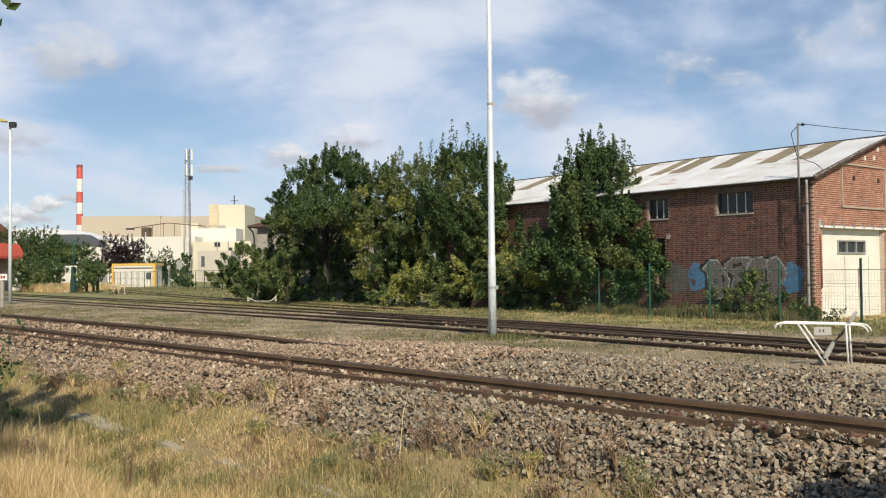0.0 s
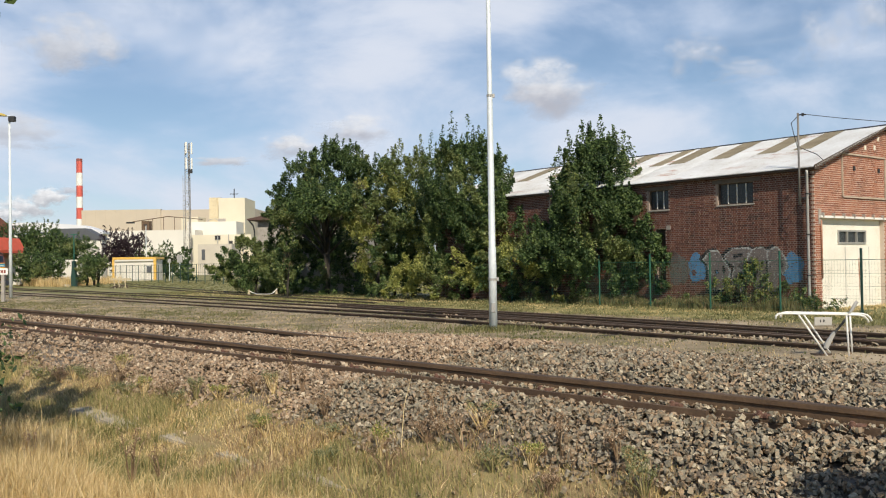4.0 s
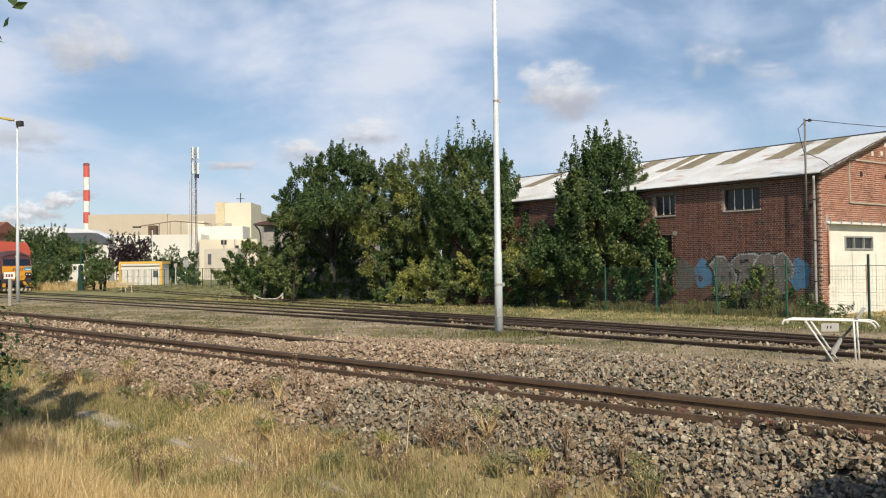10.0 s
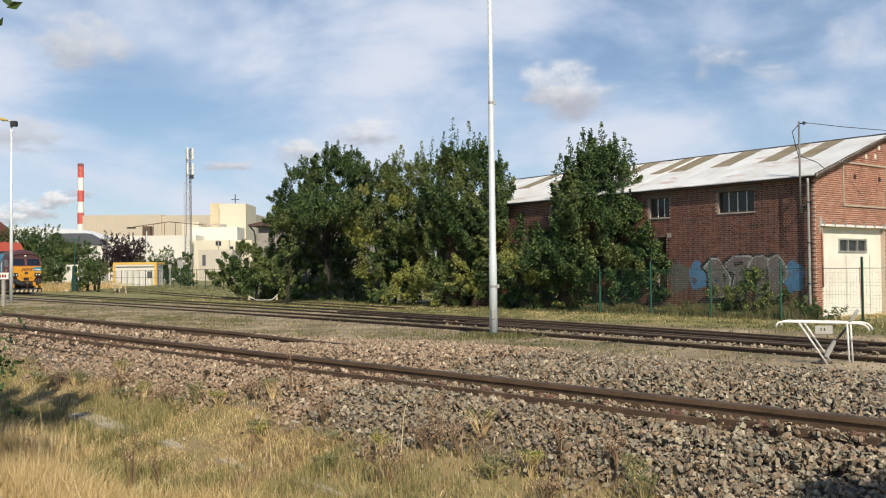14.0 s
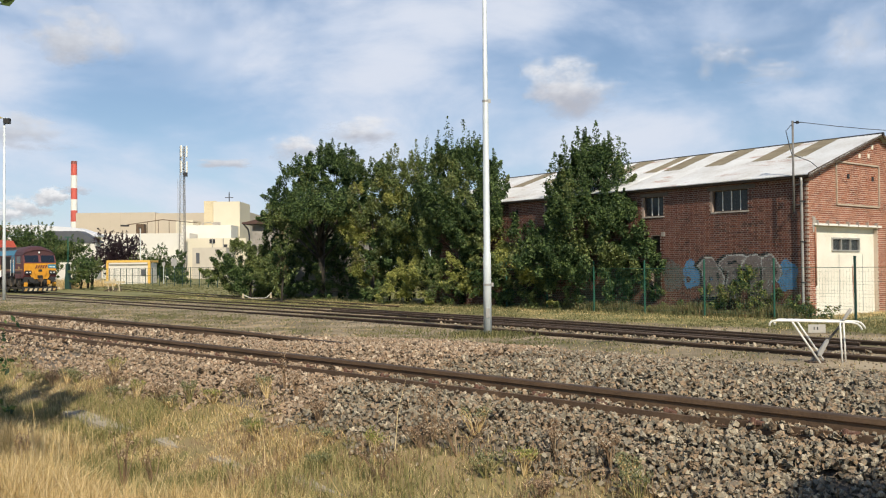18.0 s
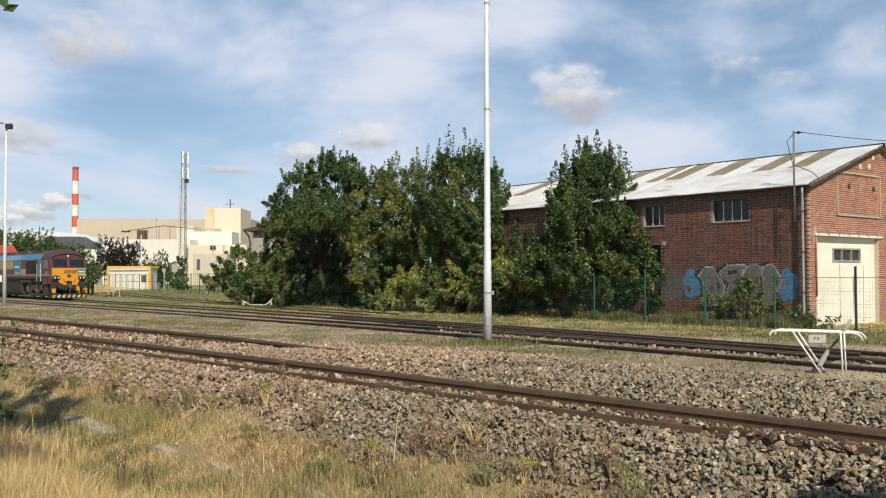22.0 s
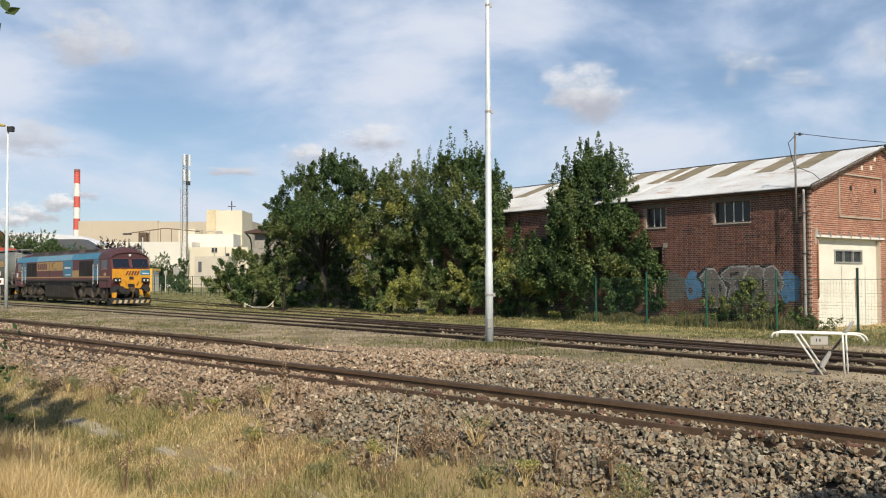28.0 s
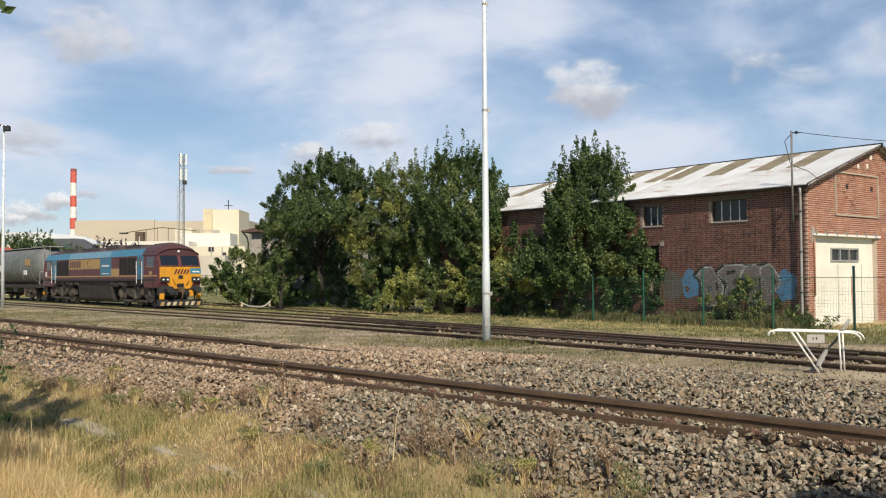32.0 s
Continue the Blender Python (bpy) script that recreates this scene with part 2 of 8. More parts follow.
def mesh_np(name, verts, faces, mat):
    """A mesh from arrays: verts (n, 3) and faces (m, 3 or 4)."""
    me = bpy.data.meshes.new(name)
    k = faces.shape[1]
    me.vertices.add(len(verts))
    me.vertices.foreach_set("co", np.ascontiguousarray(verts, dtype=np.float32).ravel())
    me.loops.add(faces.size)
    me.loops.foreach_set("vertex_index", np.ascontiguousarray(faces, dtype=np.int32).ravel())
    me.polygons.add(len(faces))
    me.polygons.foreach_set("loop_start", np.arange(0, faces.size, k, dtype=np.int32))
    me.update(calc_edges=True)
    me.shade_flat()
    me.materials.append(mat)
    return me


rng = np.random.default_rng(7)


def leaves_mesh(name, pts, size, mat, up=0.35, outward=None):
    """Pointed leaves, four corners each, one at every point, turned at random (or roughly outward)."""
    n = len(pts)
    nor = rng.normal(size=(n, 3))
    if outward is not None:
        nor = nor * 1.25 + outward * 0.6
    nor[:, 2] += up
    nor /= np.linalg.norm(nor, axis=1)[:, None]
    t = np.cross(nor, rng.normal(size=(n, 3)))
    t /= np.linalg.norm(t, axis=1)[:, None]
    b = np.cross(nor, t)
    s = size * rng.uniform(0.6, 1.3, (n, 1))
    v = np.stack([pts - t * s * 0.55, pts - b * s * 0.32 + nor * s * 0.08, pts + t * s * 0.6, pts + b * s * 0.32 + nor * s * 0.08], 1).reshape(-1, 3)
    f = np.arange(4 * n, dtype=np.int32).reshape(-1, 4)
    return mesh_np(name, v, f, mat)


def blades_mesh(name, roots, height, width, mat, lean=0.35):
    """Grass blades of two bent segments, rooted at the points."""
    n = len(roots)
    a = rng.uniform(0, 2 * np.pi, n)
    h = height * rng.uniform(0.45, 1.25, n) if np.isscalar(height) else height * rng.uniform(0.6, 1.2, n)
    le = np.abs(rng.normal(0, lean, n)) * h
    d = np.stack([np.cos(a), np.sin(a), np.zeros(n)], 1)
    c = rng.uniform(0, 2 * np.pi, n)
    w = np.stack([np.cos(c), np.sin(c), np.zeros(n)], 1) * (width * rng.uniform(0.6, 1.3, n))[:, None]
    up = np.zeros((n, 3))
    up[:, 2] = h
    mid = roots + up * 0.55 + d * (le * 0.3)[:, None]
    tip = roots + up * 0.97 + d * le[:, None]
    v = np.stack([roots - w / 2, roots + w / 2, mid + w * 0.38, mid - w * 0.38, tip], 1).reshape(-1, 3)
    i = np.arange(n)[:, None] * 5
    f = np.concatenate([i + np.array([[0, 1, 2]]), i + np.array([[0, 2, 3]]), i + np.array([[3, 2, 4]])], 0).astype(np.int32)
    return mesh_np(name, v, f, mat)


def stones_mesh(name, pts, size, mat):
    """Angular broken stones: jittered eight-cornered lumps."""
    base = np.array([(-1, -1, -1), (1, -1, -1), (1, 1, -1), (-1, 1, -1), (-1, -1, 1), (1, -1, 1), (1, 1, 1), (-1, 1, 1)]) * 0.72
    tri = np.array([(4, 5, 6), (4, 6, 7), (0, 1, 5), (0, 5, 4), (1, 2, 6), (1, 6, 5), (2, 3, 7), (2, 7, 6), (3, 0, 4), (3, 4, 7)])
    n = len(pts)
    v = base[None] * rng.uniform(0.66, 1.12, (n, 8, 1)) + rng.normal(0, 0.14, (n, 8, 3))
    v = v * rng.uniform(0.62, 1.22, (n, 1, 3)) * np.array([1.08, 0.96, 0.8])
    # lying at random turns, tilted every way
    spin = rng.uniform(0, np.pi, n)
    q = np.stack([np.cos(spin), rng.normal(0, 0.6, n), rng.normal(0, 0.6, n), np.sin(spin)], 1)
    q /= np.linalg.norm(q, axis=1)[:, None]
    w, x, y, z = q.T
    r = np.stack([np.stack([1 - 2 * (y * y + z * z), 2 * (x * y - z * w), 2 * (x * z + y * w)], 1), np.stack([2 * (x * y + z * w), 1 - 2 * (x * x + z * z), 2 * (y * z - x * w)], 1), np.stack([2 * (x * z - y * w), 2 * (y * z + x * w), 1 - 2 * (x * x + y * y)], 1)], 1)
    v = np.einsum("nij,nkj->nki", r, v) * (size * rng.uniform(0.55, 1.35, n))[:, None, None] * 0.5 + pts[:, None]
    f = (np.arange(n)[:, None, None] * 8 + tri[None]).reshape(-1, 3)
    return mesh_np(name, v.reshape(-1, 3), f.astype(np.int32), mat)


def part_np(name, me, parent=None, label=""):
    ob = new(name, me)
    if parent is not None:
        ob.parent = parent
    return tagged(ob, label)


# ---- ground ----
# the near track runs along local y of this frame; local x is the distance from the camera's side
TRACK = pose(0, 0, 0, 0, 0, 43.4)
Q = 1.088
PROFILE = [(-2500, 0.1), (-40, 0.1), (-6, 0.15), (3.2, 0.2), (3.9, 0.3), (4.3, 0.47), (4.75, 0.67), (5.2, 0.74), (7.1, 0.75), (7.4, 0.77), (8.2, 0.74), (9.0, 0.55), (10.3, 0.2), (11.5, 0.02), (30, 0.0), (3500, 0.0)]
PX = np.array([p for p, _ in PROFILE])
PZ = np.array([z for _, z in PROFILE])


def ground_z(p):
    return np.interp(p, PX, PZ)


def make_ground():
    ps = sorted(set([-2500, -800, -200, -40, -15, -6] + [round(x, 2) for x in np.arange(-3, 13, 0.25)] + [14, 17, 20, 25, 26, 30, 40, 60, 90, 150, 300, 700, 1500, 3500]))
    ss = [-2500, -800, -250, -80, -40, -20] + list(np.arange(-10, 40, 0.5)) + [45, 50, 60, 80, 110, 160, 250, 500, 1200, 2500, 4000]
    P, S = np.meshgrid(ps, ss, indexing="ij")
    Zg = ground_z(P)
    near = (P > -3) & (P < 13) & (S > -10) & (S < 40)
    Zg = Zg + near * rng.normal(0, 0.012, Zg.shape)
    v = np.stack([P, S, Zg], -1).reshape(-1, 3)
    n1, n2 = P.shape
    i = (np.arange(n1 - 1)[:, None] * n2 + np.arange(n2 - 1)[None]).ravel()
    f = np.stack([i, i + n2, i + n2 + 1, i + 1], 1).astype(np.int32)
    me = mesh_np("ground", v, f, M["grass_ground"])
    me.materials.append(M["ballast_ground"])
    me.materials.append(M["yard_ground"])
    me.materials.append(M["meadow_ground"])
    mid = (np.array(ps)[:-1] + np.array(ps)[1:]) / 2
    kind = np.where(mid < 4.6, 0, np.where(mid < 11.0, 1, np.where(mid < 25.5, 2, 3)))
    me.polygons.foreach_set("material_index", np.repeat(kind, n2 - 1).astype(np.int32))
    ob = new("ground", me)
    ob.matrix_basis = TRACK
    tagged(ob, "dry grass verge, grey ballast and weedy yard gravel", "ground", kind="structure")


make_ground()

# ---- siding tracks: centre lines as x over y ----
CURVES = {
    "B": (1.578e-05, -0.0041613, -0.49956, 18.8369),
    "A": (1.9725e-05, -0.0038713, -0.61818, 18.83),
    "C": (0.0, 0.0017879, -0.80462, 26.1023),
}


def centre(which, y):
    y = np.asarray(y) / Q
    return np.polyval(CURVES[which], y) * Q


RAIL_OUT = [(-0.062, 0), (-0.062, 0.012), (-0.012, 0.03), (-0.009, 0.115), (-0.034, 0.128), (-0.034, 0.158), (-0.026, 0.165), (0.026, 0.165), (0.034, 0.158), (0.034, 0.128), (0.009, 0.115), (0.012, 0.03), (0.062, 0.012), (0.062, 0)]


# the old heavy rail of the near track has a thick web, scaled with rust
RAIL_HEAVY = [(-0.066, 0), (-0.066, 0.012), (-0.034, 0.026), (-0.022, 0.045), (-0.02, 0.118), (-0.034, 0.13), (-0.034, 0.158), (-0.026, 0.165), (0.026, 0.165), (0.034, 0.158), (0.034, 0.13), (0.02, 0.118), (0.022, 0.045), (0.034, 0.026), (0.066, 0.012), (0.066, 0)]


def sweep_rail(name, pts, z, parent, label, steel="rail_rust", outline=RAIL_OUT, head="rail_head"):
    """A flat-foot rail along points; head faces take the worn steel."""
    bm = bmesh.new()
    rings = []
    pts = [Vector((x, y, z(y) if callable(z) else z)) for x, y in pts]
    for i, p in enumerate(pts):
        d = (pts[min(i + 1, len(pts) - 1)] - pts[max(i - 1, 0)]).normalized()
        side = Vector((d.y, -d.x, 0))
        rings.append([bm.verts.new(p + side * u + Vector((0, 0, w))) for u, w in outline])
    k = len(outline)
    for r0, r1 in zip(rings, rings[1:]):
        for j in range(k):
            fc = bm.faces.new((r0[j], r0[(j + 1) % k], r1[(j + 1) % k], r1[j]))
            fc.material_index = 1 if min(outline[j][1], outline[(j + 1) % k][1]) > 0.15 else 0
    bm.faces.new(rings[0][::-1])
    bm.faces.new(rings[-1])
    me = finish(bm, name, M[steel])
    me.materials.append(M[head])
    ob = new(name, me)
    ob.parent = parent
    return tagged(ob, label)


def sunk(y):
    """Foot level of the siding rails: clear of the gravel near the turnout, half buried further along."""
    return -0.048 - 0.032 * min(1.0, max(0.0, (y - 30) / 10))


def siding(which, y0, y1, label):
    t = thing("railway_siding", label, "railway track", kind="structure")
    ys = np.linspace(y0, y1, 60)
    xs = centre(which, ys)
    dx = np.gradient(xs, ys)
    nn = np.stack([np.ones_like(ys), -dx], 1) / np.sqrt(1 + dx ** 2)[:, None]
    for off in (-0.75, 0.75):
        sweep_rail("rail", list(zip(xs + off * nn[:, 0], ys + off * nn[:, 1])), sunk, t, "dull rusty rail", "siding_rust")
    bm = bmesh.new()
    s = np.concatenate([[0], np.cumsum(np.hypot(np.diff(xs), np.diff(ys)))])
    for d in np.arange(0.3, s[-1], 0.62):
        y = np.interp(d, s, ys)
        x = float(centre(which, y))
        sl = float(centre(which, y + 0.1) - x) / 0.1
        u = Vector((sl, 1, 0)).normalized()
        w = Vector((u.y, -u.x, 0))
        c = Vector((x, y, 0))
        v = box(bm, -1.25, 1.25, -0.12, 0.12, -0.1, (0.004 if y < 38 and which != "C" else -0.045) + random.uniform(-0.012, 0.012))
        for q in v:
            q.co = c + w * q.co.x + u * q.co.y + Vector((0, 0, q.co.z))
    tagged(part("sleepers", bm, M["oily_sleeper"], t, "weathered timber sleepers sunk in gravel"), kind="stuff")
    return t


siding("B", 15.5, 112, "rusty siding track that the train runs on")
siding("A", 14.5, 95, "rusty siding track joining at a turnout")
siding("C", 42, 125, "disused siding overgrown with grass")


def switch_rails():
    """Closure and check rails where the two sidings draw together."""
    t = thing("turnout", "closure rails of a rusty turnout", "railway track", kind="structure")
    for f, off, y0, y1 in ((0.9, 0.45, 20, 40), (0.55, -0.2, 19, 30)):
        ys = np.linspace(y0, y1, 30)
        xs = centre("B", ys) * f + centre("A", ys) * (1 - f) + off
        sweep_rail("rail", list(zip(xs, ys)), lambda y: sunk(y) - 0.003, t, "dull rusty closure rail", "siding_rust")


switch_rails()


# ---- near track on its ballast bank ----
def near_track():
    t = thing("railway_track", "single railway track with rusty rails on grey ballast", "railway track", TRACK, kind="structure")
    for p in (5.48, 7.04):
        pts = [(p, s) for s in list(np.arange(-14, 60, 2.0)) + [80, 120, 180, 260]]
        # the further rail sinks into the stones where they are heaped
        sweep_rail("rail", pts, 0.785 if p < 6 else lambda s: 0.785 - 0.05 * min(1.0, max(0.0, (12 - s) / 3)), t, "brown rusty rail with a worn head", "web_rust", RAIL_HEAVY, "siding_rust")
    bm = bmesh.new()
    box(bm, 5.0, 7.5, -0.125, 0.125, 0.60, 0.782)
    me = finish(bm, "sleeper", M["sleeper"], bevel=0.015)
    bm = bmesh.new()
    for sx in (-0.085, 0.085):
        box(bm, sx - 0.03, sx + 0.03, -0.05, 0.05, 0.0, 0.022)
        tube(bm, [(sx * 0.9, -0.02, 0.015), (sx * 0.9, -0.02, 0.06)], 0.018, 6)
        tube(bm, [(sx * 0.55, 0.0, 0.035), (sx * 1.2, 0.0, 0.045), (sx * 1.3, 0.0, 0.02)], 0.012, 5)
        box(bm, sx - 0.045, sx + 0.045, -0.09, 0.09, -0.01, 0.012)
    clip = finish(bm, "rail_clip", M["clip_rust"])
    for i in range(110):
        s = -7.0 + i * 0.4
        ob = new("sleeper", me)
        ob.parent = t
        ob.location = (random.uniform(-0.02, 0.02), s, random.uniform(-0.015, 0.0))
        for p in (5.48, 7.04):
            if s < 14 or p < 6:
                c = new("rail_clip", clip)
                c.parent = t
                c.location = (p, s, 0.785 if p < 6 else 0.74)
    # an old guard strip lies along the sleeper ends
    for s0, s1, pa, pb in ((-6.0, 3.1, 5.385, 5.385), (3.13, 11.2, 5.385, 5.31), (11.23, 19.6, 5.31, 5.3), (19.63, 34.0, 5.3, 5.3)):
        bm = bmesh.new()
        for v in box(bm, -0.018, 0.018, s0, s1, 0.79, 0.857) + box(bm, -0.04, 0.045, s0, s1, 0.785, 0.815):
            v.co.x += pa if v.co.y == s0 else pb
        part("guard_strip", bm, M["rail_rust"], t, "low rusty steel strip in the ballast")
    bm = bmesh.new()
    box(bm, -0.04, 0.06, -0.05, 0.05, 0.0, 0.026)
    tube(bm, [(-0.05, 0, 0.0), (-0.05, 0, 0.05)], 0.02, 6)
    chair = finish(bm, "base_plate", M["clip_rust"], bevel=0.006)
    for i in range(52):
        c = new("base_plate", chair)
        c.parent = t
        c.location = (5.40, -2.0 + i * 0.6 + random.uniform(-0.03, 0.03), 0.838)
    # bolted joint plates on the front rail
    for s in (0.62, 18.7):
        bm = bmesh.new()
        for sx in (-0.028, 0.016):
            box(bm, 5.48 + sx, 5.48 + sx + 0.012, s - 0.3, s + 0.3, 0.82, 0.895)
        for k in (-0.2, -0.07, 0.07, 0.2):
            tube(bm, [(5.43, s + k, 0.857), (5.53, s + k, 0.857)], 0.014, 6)
        part("joint_plate", bm, M["rail_rust"], t, "bolted rail joint plate")


near_track()


def verge_edge(s):
    """Where the grass gives way to ballast, along the track."""
    return np.clip(4.58 + 0.5 * (s - 2.9), 4.3, 4.58) - 0.02 * np.clip(s - 8, 0, 6) + 0.12 * np.sin(s * 1.9) + 0.1 * np.sin(s * 4.3 + 1)


def ballast_stones():
    for n, s0, s1, size, look_of in ((56000, 1.0, 6.6, 0.04, "stone"), (48000, 6.6, 12.0, 0.04, "stone_brown"), (27000, 12.0, 36.0, 0.053, "stone_brown")):
        p = rng.uniform(3.9, 9.3, n)
        s = rng.uniform(s0, s1, n)
        edge = verge_edge(s)
        keep = (rng.uniform(0, 1, n) < np.clip((p - edge) / 0.3 + 0.85, 0.012, 1)) & (rng.uniform(0, 1, n) < np.clip((9.5 - p) / 0.8, 0.1, 1))
        x, y = p * 0.7266 - s * 0.6871, p * 0.6871 + s * 0.7266
        keep &= np.abs(x) < 0.53 * y + 0.3
        p, s = p[keep], s[keep]
        n = len(p)
        z = ground_z(p) + rng.uniform(-0.012, 0.05, n)
        # heaped up between the rails and behind them, lower further along the line
        heap = np.clip((11.5 - s) / 2.5, 0.5, 1.0) * (0.9 + 0.12 * np.sin(s * 1.9) + 0.08 * np.sin(s * 4.7))
        z = z + heap * 0.17 * np.clip((p - 5.7) / 0.7, 0, 1) * np.clip((6.99 - p) / 0.12, 0, 1)
        z = z + (heap * 0.03 + 0.085 * np.clip((11.5 - s) / 2.5, 0, 1)) * np.clip((p - 7.1) / 0.2, 0, 1) * np.clip((9.2 - p) / 0.7, 0, 1)
        z = np.where((np.abs(p - 5.48) < 0.05) | (np.abs(p - 7.04) < 0.06), z - 0.14, z)
        buried = (np.abs(p - 7.04) < 0.06) & (s < 11.5) & (np.sin(s * 2.1) + np.sin(s * 0.9 + 1) > -0.5)
        z = np.where(buried, z + 0.2, z)
        z = np.where((p > 5.33) & (p < 5.45), 0.83 + rng.uniform(0, 0.035, n), z)
        z = np.where((p > 4.9) & (p < 5.27), z + 0.035, z)
        z = np.where(np.abs(p - (5.31 + 0.0092 * np.clip(11.2 - s, 0, 8))) < 0.03, z - 0.05, z)
        me = stones_mesh("ballast", np.stack([p, s, z], 1), size, M[look_of])
        ob = new("ballast", me)
        ob.matrix_basis = TRACK
        tagged(ob, "loose grey broken ballast stones" if look_of == "stone" else "loose brown-dusted broken ballast stones", "ballast", kind="stuff")


ballast_stones()

# ---- brick shed ----
SHED_A = 38.7
SHED = pose(12.73, 31.0, 0, 0, 0, SHED_A)
# in the shed's frame: x runs along the gable, y along the long wall away from the corner
EAVE, RIDGE, GW, LEN = 4.95, 6.68, 10.1, 21.0


def brick_rows(u0, u1, z0, z1, holes, top=None):
    """Centres and widths of the bricks of a wall, in courses, leaving the holes out."""
    out = []
    c = 0
    z = z0
    while z < z1 - 0.03:
        step = 0.115 if c % 2 else 0.23
        u = u0 - (0.0575 if c % 2 else 0.0)
        while u < u1:
            a, b = max(u, u0), min(u + step - 0.01, u1)
            if b - a > 0.05:
                m = (a + b) / 2
                zz = z + 0.033
                if not any(h0 - 0.02 < m < h1 + 0.02 and g0 - 0.02 < zz < g1 + 0.02 for h0, h1, g0, g1 in holes) and (top is None or zz < top(m)):
                    out.append((m, zz, b - a))
            u += step
        z += 0.075
        c += 1
    return out


def wall_with_holes(bm, u0, u1, z0, z1, holes, put, thick):
    """Boxes that leave rectangular holes; put(bm, ua, ub, za, zb) lays one."""
    us = sorted({u0, u1, *[h[0] for h in holes], *[h[1] for h in holes]})
    zs = sorted({z0, z1, *[h[2] for h in holes], *[h[3] for h in holes]})
    for a, b in zip(us, us[1:]):
        for c, d in zip(zs, zs[1:]):
            if not any(h[0] <= (a + b) / 2 <= h[1] and h[2] <= (c + d) / 2 <= h[3] for h in holes):
                put(bm, a, b, c, d)


def holed_panel(bm, outer, hole, y0, y1):
    """A slab across y with one rectangular opening: outer and hole as x0, x1, z0, z1."""
    ring = []
    for y in (y0, y1):
        for x0, x1, z0, z1 in (outer, hole):
            ring.append([bm.verts.new((x, y, z)) for x, z in ((x0, z0), (x1, z0), (x1, z1), (x0, z1))])
    for a, b in ((0, 1), (3, 2), (2, 0), (1, 3)):
        for k in range(4):
            bm.faces.new((ring[a][k], ring[a][(k + 1) % 4], ring[b][(k + 1) % 4], ring[b][k]))


def gable_top(x):
    return EAVE + (RIDGE - EAVE) * (1 - abs(x - GW / 2) / (GW / 2))


